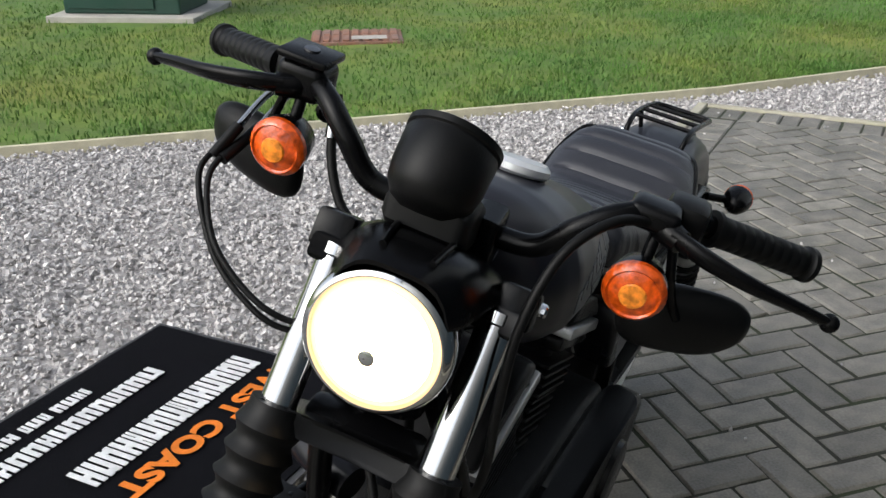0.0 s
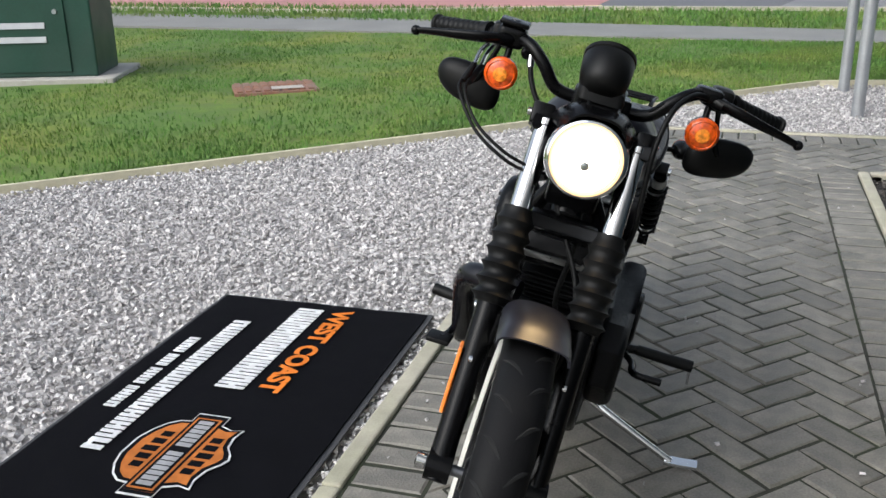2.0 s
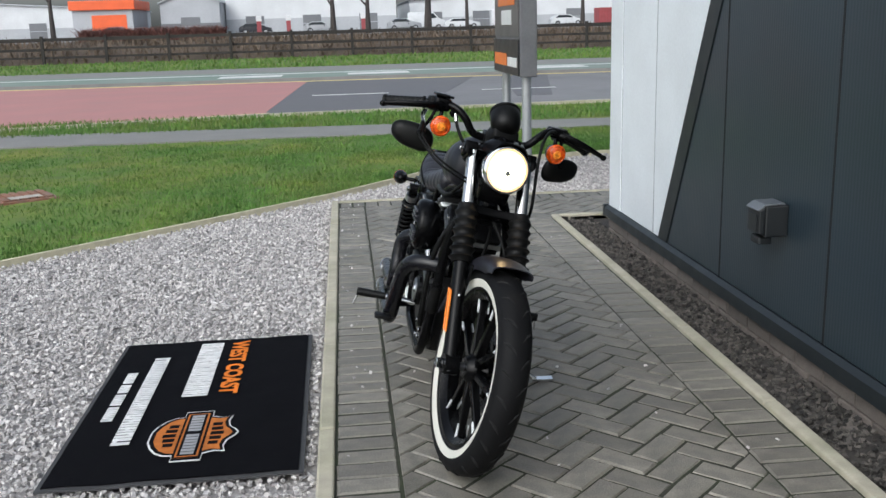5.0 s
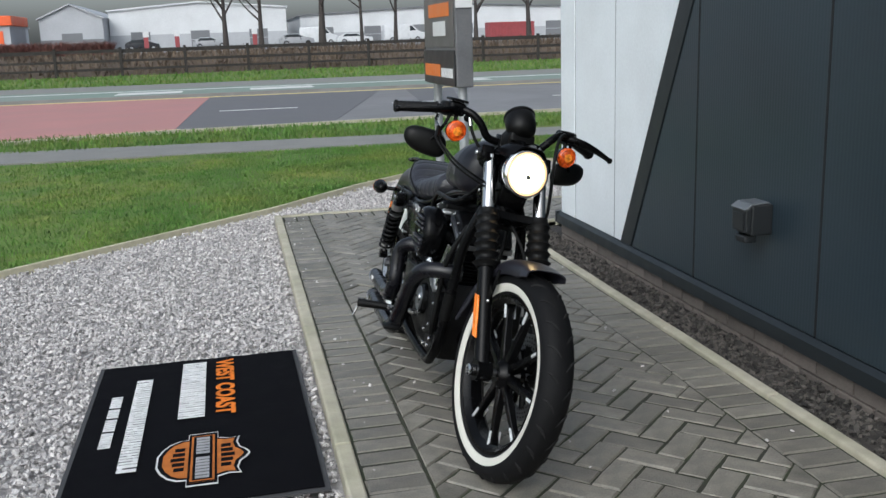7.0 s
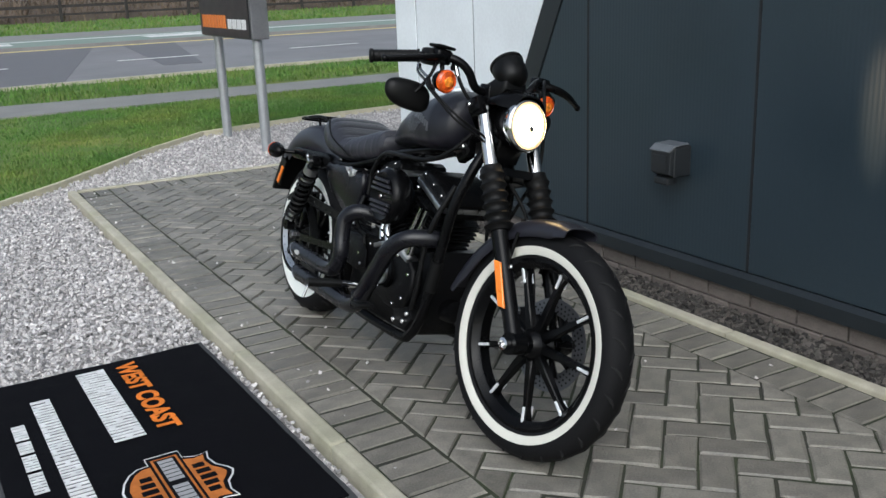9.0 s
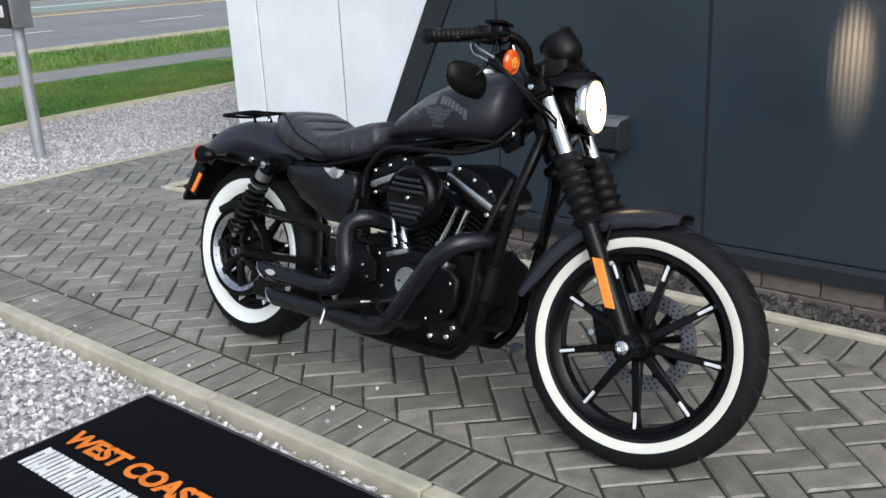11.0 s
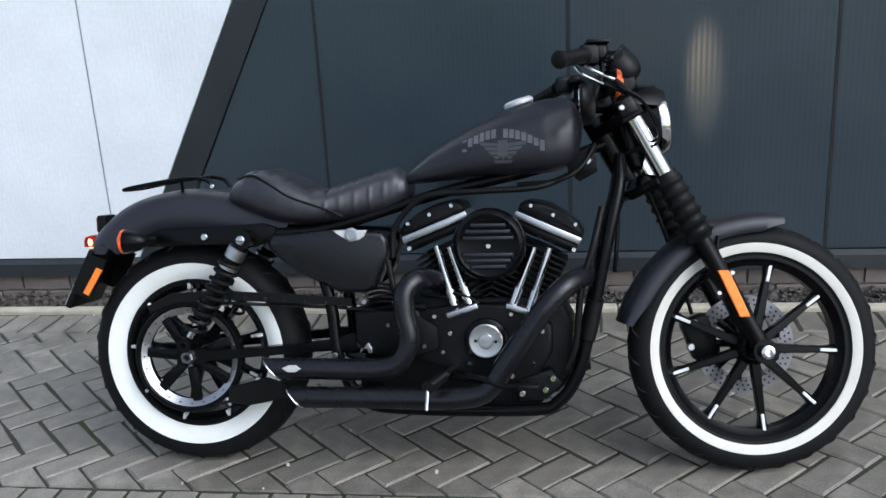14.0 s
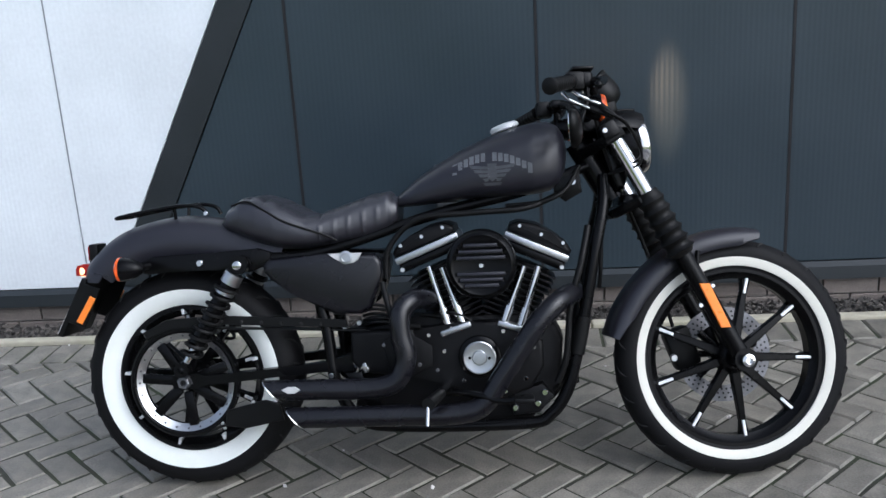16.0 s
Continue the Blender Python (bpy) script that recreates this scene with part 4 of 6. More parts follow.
AMBER_CORE = mat("amber_reflector", (0.85, 0.26, 0.02), 0.2, 0, 0.6, 110, 0.5, 160, coat=0.4)
REFLECTOR = mat("orange_reflector", (0.85, 0.22, 0.02), 0.3, 0, 0.08, 60, 0.1, 500)
RED_LENS = mat("red_lens", (0.35, 0.012, 0.008), 0.2, 0, 0.1, 30, 0.1, 200)
MIRROR = mat("mirror_glass", (0.8, 0.8, 0.8), 0.03, 1.0, 0.01, 10, 0.0, 100)
# pale base puts the sky's reflection into the chrome cap's colour
CAP_METAL = mat("sky_pale_cap_metal", (0.66, 0.67, 0.68), 0.38, 0.5, 0.05, 20, 0.0, 300)
TANK_FAINT = mat("faint_tank_graphic", (0.050, 0.052, 0.058), 0.45, 0, 0.3, 60, 0.0, 200)
TANK_GREY = mat("grey_tank_graphic", (0.105, 0.108, 0.116), 0.45, 0, 0.25, 60, 0.0, 200)
LAMP = glow("headlamp_glass", (1.0, 0.66, 0.30), 20.0)
LAMP_RIM = glow("headlamp_rim_glass", (1.0, 0.66, 0.33), 1.05)
TAIL_LIT = glow("lit_tail_lens", (1.0, 0.42, 0.16), 2.6)
PALE = mat("pale_badge", (0.55, 0.55, 0.54), 0.35, 0.3, 0.05, 30, 0.0, 200)

BIKE = pose(-0.632, 1.956, 0, 0, 0, -90) @ pose(0, 0, 0, -12, 0, 0)
bike = thing("motorcycle", "matt black cruiser motorcycle with whitewall tyres on its side stand", "motorcycle", BIKE)
STEER = Matrix.Translation((1.632, 0, 0)) @ Matrix.Rotation(radians(9), 4, Vector((-0.5, 0, 0.8660254))) @ Matrix.Translation((-1.632, 0, 0))


def steered(bm):
    bmesh.ops.transform(bm, matrix=STEER, verts=bm.verts)
    return bm


def rotbox(centre, size, angle, bevel=0.004):
    """A box turned about the y axis; angle in degrees lifts its front end."""
    m = Matrix.Translation(centre) @ Matrix.Rotation(radians(-angle), 4, "Y")
    bm = box([-s / 2 for s in size], [s / 2 for s in size], bevel)
    bmesh.ops.transform(bm, matrix=m, verts=bm.verts)
    return bm


def bolts(places, r, parent, material, axis=(0, -1, 0), front=False, name="bolt"):
    for p in places:
        bm = lathe([(0, r), (r * 0.7, r), (r, r * 0.75), (r, 0)], p, axis, 10)
        part(name, steered(bm) if front else bm, material, parent, smooth=35)


def wheel(name, centre, tyre_profile, rim, hub_half, spokes, first, tips, band, front, label, tread):
    st = steered if front else (lambda b: b)
    c = Vector(centre)
    r_out, r_in, half = rim
    rim_bm = lathe([(-half, r_out), (-half, r_out - 0.010), (-half * 0.62, r_out - 0.022), (-half * 0.5, r_in), (half * 0.5, r_in), (half * 0.62, r_out - 0.022), (half, r_out - 0.010), (half, r_out), (half * 0.7, r_out - 0.006), (-half * 0.7, r_out - 0.006)], c, (0, 1, 0), 96, closed=True)
    w = part(name, st(rim_bm), SATIN, bike, label, smooth=35)
    prof = tyre_profile + [(-a, r) for a, r in reversed(tyre_profile[:-1])]
    part("tyre", st(lathe(prof, c, (0, 1, 0), 96, closed=True)), TYRE, w, "black rubber tyre", smooth=50)
    for s in (-1, 1):
        part("whitewall_band", st(lathe([(s * a, r) for a, r in band], c, (0, 1, 0), 96, closed=True)), CREAM_WALL if front else WHITEWALL, w, "cream white tyre band" if front else "clean white tyre band", smooth=50)
    part("hub", st(lathe([(-hub_half, 0), (-hub_half, 0.030), (-hub_half + 0.012, 0.042), (-hub_half * 0.4, 0.048), (0, 0.036), (hub_half * 0.4, 0.048), (hub_half - 0.012, 0.042), (hub_half, 0.030), (hub_half, 0)], c, (0, 1, 0), 32)), SATIN, w, smooth=35)
    for k in range(spokes):
        a = radians(first + 360 / spokes * k)
        m = Matrix.Translation(c) @ Matrix.Rotation(-a, 4, "Y")
        sp = loft([[(x, y * d0 + off, z * wd) for y, z in ((-1, -1), (1, -1), (1, 1), (-1, 1))] for x, wd, d0, off in ((0.030, 0.013, 0.014, -0.012), (0.10, 0.011, 0.013, -0.010), (r_in - 0.03, 0.0085, 0.011, -0.006), (r_in + 0.004, 0.013, 0.014, 0.0))])
        bmesh.ops.bevel(sp, geom=sp.edges[:], offset=0.003, segments=1, affect="EDGES")
        bmesh.ops.transform(sp, matrix=m, verts=sp.verts)
        spoke = part("spoke", st(sp), SATIN, w, smooth=40)
        r0, r1 = tips
        for y0, y1 in ((-0.0215, -0.0155), (0.0125, 0.0165)):
            tb = box((r0, y0, -0.0042), (r1 - 0.006, y1, 0.0042), 0.0012, 1)
            box((r1 - 0.010, y0, -0.0095), (r1, y1, 0.0095), 0.0012, 1, bm=tb)
            bmesh.ops.transform(tb, matrix=m, verts=tb.verts)
            part("spoke_tip", st(tb), TIP, w, "bright machined spoke end")
        if not front:
            tb = box((r_out - 0.024, -half - 0.0025, -0.0045), (r_out - 0.007, -half + 0.020, 0.0045), 0.0015, 1)
            bmesh.ops.transform(tb, matrix=m, verts=tb.verts)
            part("rim_mark", st(tb), TIP, w, "bright machined mark on the rim")
    # dark tubes on the tyre paint in the shade of its tread grooves
    gb = bmesh.new()
    rr, hw = tread
    for k in range(26):
        for s in (-1, 1):
            a0 = 2 * math.pi * (k + (0.5 if s > 0 else 0)) / 26
            pts = []
            for q in range(5):
                u = q / 4
                y = s * hw * (0.12 + 0.78 * u)
                a = a0 + 0.20 * u - 0.08 * u * u
                r = float(np.interp(abs(y), [0, hw * 0.6, hw], [rr, rr - 0.006, rr - 0.019])) - 0.0010
                pts.append(c + Vector((r * math.cos(a), y, r * math.sin(a))))
            tube(pts, [0.0012, 0.0044, 0.0048, 0.0042, 0.0014], 5, 2, gb)
    tagged(part("tread_pattern", st(gb), RECESS_BLACK, w), kind="stuff")
    return w


FC, RC = (1.500, 0, 0.3200), (-0.002, 0.004, 0.3130)
fw = wheel("front_wheel", FC, [(-0.036, 0.240), (-0.0445, 0.258), (-0.0500, 0.280), (-0.0470, 0.298), (-0.034, 0.313), (-0.018, 0.3205), (0, 0.3225)], (0.243, 0.214, 0.037), 0.045, 9, 77, (0.176, 0.236),
           [(-0.0400, 0.2500), (-0.0433, 0.2505), (-0.0497, 0.2710), (-0.0492, 0.2745), (-0.0440, 0.2720)], True, "black nine-spoke cast front wheel", (0.3225, 0.048))
rw = wheel("rear_wheel", RC, [(-0.050, 0.200), (-0.063, 0.221), (-0.0715, 0.248), (-0.0690, 0.274), (-0.052, 0.297), (-0.026, 0.3075), (0, 0.3105)], (0.204, 0.176, 0.052), 0.060, 9, 55, (0.150, 0.196),
           [(-0.0520, 0.2080), (-0.0575, 0.2085), (-0.0660, 0.2215), (-0.0740, 0.2455), (-0.0738, 0.2540), (-0.0660, 0.2520)], False, "black cast rear wheel", (0.3105, 0.066))

# brake discs, pulley, axles
disc_bm = lathe([(0.052, 0.133), (0.057, 0.133), (0.057, 0.088), (0.052, 0.088)], FC, (0, 1, 0), 64, closed=True)
disc = part("brake_disc", steered(disc_bm), STEEL, fw, "drilled steel brake disc", smooth=35)
for k in range(9):
    a = radians(77 + 20 + 40 * k)
    d = Vector((math.cos(a), 0, math.sin(a)))
    u = Vector(FC) + Vector((0, 0.052, 0))
    part("disc_carrier", steered(rod(u + d * 0.035, u + d * 0.095, 0.008, 0.012, 8)), SATIN, fw)
# uncut disc: near-black studs paint in the shaded drill holes
hb = bmesh.new()
for k in range(45):
    for row, r in enumerate((0.098, 0.110, 0.122)):
        a = 2 * math.pi * (k + row / 3) / 45
        lathe([(0, 0.0032), (0.0065, 0.0032)], Vector(FC) + Vector((r * math.cos(a), 0.0513, r * math.sin(a))), (0, 1, 0), 6, hb)
tagged(part("drilling_pattern", steered(hb), RECESS_BLACK, fw), kind="stuff")
cal = part("brake_caliper", steered(rotbox((1.384, 0.068, 0.342), (0.075, 0.056, 0.115), 20, 0.012)), PLASTIC, bike, "black front brake caliper", smooth=40)
bolts([(1.352, 0.040, 0.318), (1.362, 0.040, 0.380)], 0.011, cal, ALU, front=True)
part("axle_nut", steered(lathe([(0, 0), (0, 0.009), (0.002, 0.016), (0.020, 0.017), (0.022, 0.010), (0.012, 0.009), (0.012, 0)], (1.5010, -0.116, 0.3215), (0, -1, 0), 20)), CHROME, bike, "chrome axle end", smooth=35)
part("axle", steered(rod((1.501, -0.118, 0.3215), (1.501, 0.118, 0.3215), 0.011)), STEEL, bike, smooth=35)
part("axle", rod((0.0, -0.114, 0.3155), (0.0, 0.115, 0.3155), 0.012), STEEL, bike, smooth=35)
nut = part("axle_nut", lathe([(0, 0.0225), (0.003, 0.0225), (0.003, 0.018), (0.018, 0.018), (0.020, 0.0155), (0.020, 0.0095), (0.010, 0.0090)], (0.0, -0.113, 0.3155), (0, -1, 0), 6), STEEL, bike, "steel ring nut on the rear axle", smooth=35)
part("axle_bore", rod((0.0, -0.113, 0.3155), (0.0, -0.124, 0.3155), 0.0092), RECESS_BLACK, nut, smooth=35)
part("axle_nut", lathe([(0, 0.011), (0.016, 0.011), (0.018, 0)], (0.005, -0.113, 0.350), (0, -1, 0), 12), CHROME, bike, "chrome shock bolt", smooth=35)

pulley = part("belt_pulley", lathe([(-0.086, 0.150), (-0.116, 0.150), (-0.116, 0.143), (-0.112, 0.138), (-0.092, 0.120), (-0.086, 0.120)], RC, (0, 1, 0), 72, closed=True), SATIN, bike, "black toothed drive pulley", smooth=35)
part("pulley_ring", lathe([(-0.1125, 0.1375), (-0.1145, 0.1375), (-0.101, 0.119), (-0.099, 0.119)], RC, (0, 1, 0), 72, closed=True), ALU, pulley, "bright bevelled ring", smooth=35)
for k in range(7):
    a = radians(20 + 360 / 7 * k)
    m = Matrix.Translation(RC) @ Matrix.Rotation(-a, 4, "Y")
    sp = box((0.028, -0.108, -0.014), (0.124, -0.094, 0.014), 0.004)
    bmesh.ops.transform(sp, matrix=m, verts=sp.verts)
    part("pulley_spoke", sp, SATIN, pulley, smooth=40)
bolts([Vector(RC) + Vector((0.130 * math.cos(2 * math.pi * k / 24), -0.1085, 0.130 * math.sin(2 * math.pi * k / 24))) for k in range(24)], 0.003, pulley, STEEL, name="rivet")
# toothed belt round the pulley and the gearbox sprocket
def belt_loop(r1, c1, r2, c2, y0, y1, t):
    (x1, z1), (x2, z2) = c1, c2
    ang = math.atan2(z2 - z1, x2 - x1)
    d = math.hypot(x2 - x1, z2 - z1)
    tilt = math.acos((r1 - r2) / d)
    arc1 = [ang + tilt + (2 * math.pi - 2 * tilt) * k / 30 for k in range(31)]
    arc2 = [ang - tilt + 2 * tilt * k / 14 for k in range(15)]
    line = [(x1 + r1 * math.cos(a), z1 + r1 * math.sin(a), math.cos(a), math.sin(a)) for a in arc1] + [(x2 + r2 * math.cos(a), z2 + r2 * math.sin(a), math.cos(a), math.sin(a)) for a in arc2]
    secs = [[(x, y0, z), (x, y1, z), (x + t * cx, y1, z + t * cz), (x + t * cx, y0, z + t * cz)] for x, z, cx, cz in line]
    return loft(secs + secs[:1], cap=False)


part("drive_belt", belt_loop(0.149, (-0.002, 0.313), 0.055, (0.50, 0.385), -0.112, -0.088, 0.005), RUBBER, bike, "black rubber drive belt", smooth=35)
part("belt_guard", prism([(-0.110, 0.455), (-0.04, 0.490), (0.086, 0.497), (0.30, 0.486), (0.46, 0.474), (0.46, 0.452), (0.30, 0.462), (0.086, 0.473), (-0.03, 0.466), (-0.10, 0.436)], -0.121, -0.115, "y", 0.002, 1), PLASTIC, bike, "black belt guard", smooth=40)
bolts([(0.06 + 0.055 * k, -0.121, 0.484 - 0.0035 * k) for k in range(7)], 0.005, bike, RECESS_BLACK)
part("debris_guard", prism([(0.115, 0.235), (0.225, 0.262), (0.265, 0.25), (0.275, 0.205), (0.17, 0.185), (0.11, 0.192)], -0.130, -0.118, "y", 0.003, 1), PLASTIC, bike, smooth=40)
for s in (-1, 1):
    part("swingarm", loft([[(x, s * 0.103 - 0.013, z - h), (x, s * 0.103 + 0.013, z - h), (x, s * 0.103 + 0.013, z + h), (x, s * 0.103 - 0.013, z + h)] for x, z, h in ((-0.035, 0.314, 0.020), (0.035, 0.316, 0.021), (0.06, 0.317, 0.0130), (0.30, 0.337, 0.0120), (0.40, 0.346, 0.014), (0.47, 0.356, 0.024))]), SATIN, bike, smooth=30)


pivot = part("pivot_bolt", lathe([(0, 0.026), (0.008, 0.026), (0.012, 0.021), (0.012, 0.011), (0.006, 0.0105), (0.006, 0)], (0.459, -0.098, 0.340), (0, -1, 0), 24), CHROME, bike, "chrome swingarm pivot bolt", smooth=35)
part("pivot_housing", rod((0.459, -0.098, 0.340), (0.459, -0.055, 0.340), 0.034), SATIN, bike, smooth=35)
bolts([(0.410, -0.117, 0.322), (0.456, -0.100, 0.302), (0.490, -0.100, 0.462), (0.450, -0.100, 0.452)], 0.0075, bike, ALU)

# ---- shocks
def shock(y):
    a, b = Vector((0.182, y, 0.636)), Vector((0.008, y, 0.356))
    d = b - a
    s = part("shock_absorber", rod(a + d * 0.08, a + d * 0.74, 0.0225), SATIN, bike, "black twin-coil rear shock absorber", smooth=35)
    part("shock_eye", lathe([(-0.018, 0.010), (-0.018, 0.026), (0.018, 0.026), (0.018, 0.010)], a, (0, 1, 0), 24, closed=True), SATIN, s, smooth=35)
    part("shock_eye", lathe([(-0.016, 0.008), (-0.016, 0.020), (0.016, 0.020), (0.016, 0.008)], b, (0, 1, 0), 24, closed=True), SATIN, s, smooth=35)
    part("shock_collar", rod(a + d * 0.08, a + d * 0.175, 0.0265, 0.0265), ALU, s, "bright adjusting collar", smooth=35)
    part("shock_collar", rod(a + d * 0.24, a + d * 0.27, 0.0270, 0.0270), ALU, s, "bright collar", smooth=35)
    part("shock_rod", rod(a + d * 0.70, a + d * 0.93, 0.010), CHROME, s, "chrome damper rod", smooth=35)
    dn = d.normalized()
    u = Vector((0, 1, 0))
    w_ = dn.cross(u)
    coil = [a + d * (0.19 + 0.69 * k / 108) + (0.0300 - 0.003 * k / 108) * (math.cos(2 * math.pi * k / 12) * u + math.sin(2 * math.pi * k / 12) * w_) for k in range(109)]
    part("coil_spring", tube(coil, 0.0052, 6, 1), RUBBER, s, "black coil spring", smooth=50)
    part("shock_bolt", lathe([(0, 0.012), (0.008, 0.012), (0.010, 0.008), (0.010, 0)], a + Vector((0, math.copysign(0.019, y), 0)), (0, math.copysign(1, y), 0), 12), CHROME, s, smooth=35)


shock(-0.148)
shock(0.148)


# ---- fenders
def fender(name, line, half, drop, label, st):
    """A curved guard: a flattened arch swept along a line of (x, z)."""
    path = [Vector((p.x, 0, p.z)) for p in smooth_path([(x, 0, z) for x, z in line], 5)]
    secs = []
    n = len(path)
    for i, p in enumerate(path):
        d = (path[min(i + 1, n - 1)] - path[max(i - 1, 0)]).normalized()
        nrm = Vector((-d.z, 0, d.x))
        if nrm.dot(p - Vector((line[len(line) // 2][0], 0, 0.3))) < 0:
            nrm = -nrm
        k = min(1.0, 0.55 + 3.0 * min(i, n - 1 - i) / n)
        ring = []
        for t_, inner in ((0.0, False), (0.003, True)):
            row = []
            for q in range(13):
                a = math.pi * (q / 12 - 0.5)
                y = (half - t_) * math.copysign(abs(math.sin(a)) ** 0.75, math.sin(a))
                h = -drop * k * (1 - abs(math.cos(a)) ** 0.6) - t_
                row.append(p + Vector((0, y, 0)) + nrm * h)
            ring += row if not inner else row[::-1]
        secs.append(ring)
    return part(name, st(loft(secs)), MATT, bike, label, smooth=50)


fender("rear_fender", [(0.30, 0.700), (0.20, 0.738), (0.109, 0.757), (-0.004, 0.769), (-0.103, 0.757), (-0.188, 0.728), (-0.249, 0.685), (-0.286, 0.643), (-0.292, 0.600)], 0.098, 0.10, "matt black chopped rear fender", lambda b: b)
ff = fender("front_fender", [(1.150, 0.395), (1.175, 0.460), (1.218, 0.526), (1.283, 0.592), (1.362, 0.643), (1.441, 0.667), (1.52, 0.675), (1.575, 0.668)], 0.066, 0.05, "short matt black front fender", steered)
for s in (-1, 1):
    part("fender_strut", prism([(-0.128, 0.640), (-0.066, 0.664), (0.081, 0.668), (0.225, 0.676), (0.262, 0.664), (0.256, 0.632), (0.20, 0.612), (0.078, 0.622), (-0.085, 0.616), (-0.125, 0.626)], s * 0.112 - 0.011, s * 0.112 + 0.011, "y", 0.005), SATIN, bike, "black fender strut", smooth=40)
    bolts([(0.066, s * 0.123, 0.642)], 0.010, bike, CHROME, (0, s, 0))
    part("fender_bracket", steered(rod((1.385, s * 0.072, 0.50), (1.40, s * 0.066, 0.615), 0.006)), SATIN, bike, smooth=35)

# ---- tank
TX = [0.585, 0.610, 0.658, 0.723, 0.786, 0.850, 0.912, 0.974, 1.020, 1.045, 1.060, 1.068]
T_TOP = [0.782, 0.806, 0.846, 0.887, 0.921, 0.948, 0.970, 0.983, 0.984, 0.972, 0.948, 0.915]
T_BOT = [0.770, 0.768, 0.770, 0.776, 0.782, 0.785, 0.786, 0.788, 0.796, 0.815, 0.845, 0.885]
T_HALF = [0.020, 0.044, 0.072, 0.098, 0.116, 0.128, 0.134, 0.134, 0.122, 0.105, 0.080, 0.035]


def tank_side(x, z):
    """Half width of the tank at that length and height."""
    top, bot, half = (float(np.interp(x, TX, c)) for c in (T_TOP, T_BOT, T_HALF))
    mid = bot + (top - bot) * 0.42
    u = (z - mid) / ((top - mid) if z > mid else (mid - bot))
    e = 2.2 if z > mid else 3.2
    return half * max(0.0, 1 - abs(u) ** e) ** (1 / e)


secs = []
for x in sorted({*TX, *np.linspace(0.62, 1.04, 22)}):
    top, bot, half = (float(np.interp(x, TX, c)) for c in (T_TOP, T_BOT, T_HALF))
    mid = bot + (top - bot) * 0.42
    ring = []
    for q in range(40):
        a = 2 * math.pi * q / 40
        up = math.sin(a) > 0
        e = 2.2 if up else 3.2
        cy, cz = abs(math.cos(a)) ** (2 / e), abs(math.sin(a)) ** (2 / e)
        ring.append((x, math.copysign(half * cy, math.cos(a)), mid + ((top - mid) * cz if up else -(mid - bot) * cz)))
    secs.append(ring)
tank_bm = loft(secs)
tank = part("fuel_tank", tank_bm, MATT, bike, "matt black peanut fuel tank", smooth=50)
part("filler_cap", lathe([(0, 0.036), (0.004, 0.040), (0.012, 0.040), (0.018, 0.034), (0.021, 0)], (0.905, 0, 0.966), (-0.30, 0, 0.954), 40), CAP_METAL, tank, "polished filler cap", smooth=40)


def decal(poly, name, steps=6):
    """A thin shape laid on both flanks of the tank."""
    for s in (-1, 1):
        bm = bmesh.new()
        vs = [bm.verts.new((x, s * (tank_side(x, z) + 0.0012), z)) for x, z in poly]
        bm.faces.new(vs)
        r = bmesh.ops.extrude_face_region(bm, geom=bm.faces[:])
        for v_ in r["geom"]:
            if isinstance(v_, bmesh.types.BMVert):
                v_.co.y -= s * 0.003
        part(name, bm, TANK_GREY if name == "bar" else TANK_FAINT, tank, "grey tank graphic")


for k in range(14):
    if k == 6:
        continue
    u = (k - 6.5) / 6.5
    x, z = 0.868 + 0.100 * u, 0.894 - 0.032 * u * u
    h = 0.0115 - 0.0015 * abs(u) if abs(u) < 0.85 else 0.014
    decal([(x - 0.0064, z - h), (x + 0.0056, z - h - 0.002 * u), (x + 0.0056, z + h - 0.004 * u), (x - 0.0064, z + h)], "bar")
for s in (-1, 1):
    for k in range(4):
        u = k / 3
        decal([(0.868 + s * 0.010, 0.868 - 0.010 * k), (0.868 + s * (0.062 - 0.012 * k), 0.873 - 0.012 * k), (0.868 + s * (0.056 - 0.012 * k), 0.864 - 0.012 * k), (0.868 + s * 0.010, 0.860 - 0.010 * k)], "emblem_bar")
decal([(0.856, 0.876), (0.880, 0.876), (0.880, 0.838), (0.868, 0.828), (0.856, 0.838)], "emblem_shape")
decal([(0.842, 0.826), (0.894, 0.826), (0.888, 0.818), (0.848, 0.818)], "emblem_shape")

# ---- seat
SX = [0.112, 0.135, 0.178, 0.226, 0.274, 0.321, 0.360, 0.401, 0.465, 0.530, 0.578, 0.604]
S_TOP = [0.746, 0.788, 0.822, 0.827, 0.812, 0.787, 0.766, 0.770, 0.790, 0.811, 0.818, 0.795]
S_BOT = [0.735, 0.718, 0.700, 0.678, 0.666, 0.664, 0.665, 0.668, 0.676, 0.686, 0.702, 0.730]
S_HALF = [0.060, 0.095, 0.122, 0.138, 0.146, 0.146, 0.142, 0.134, 0.118, 0.104, 0.096, 0.085]
secs = []
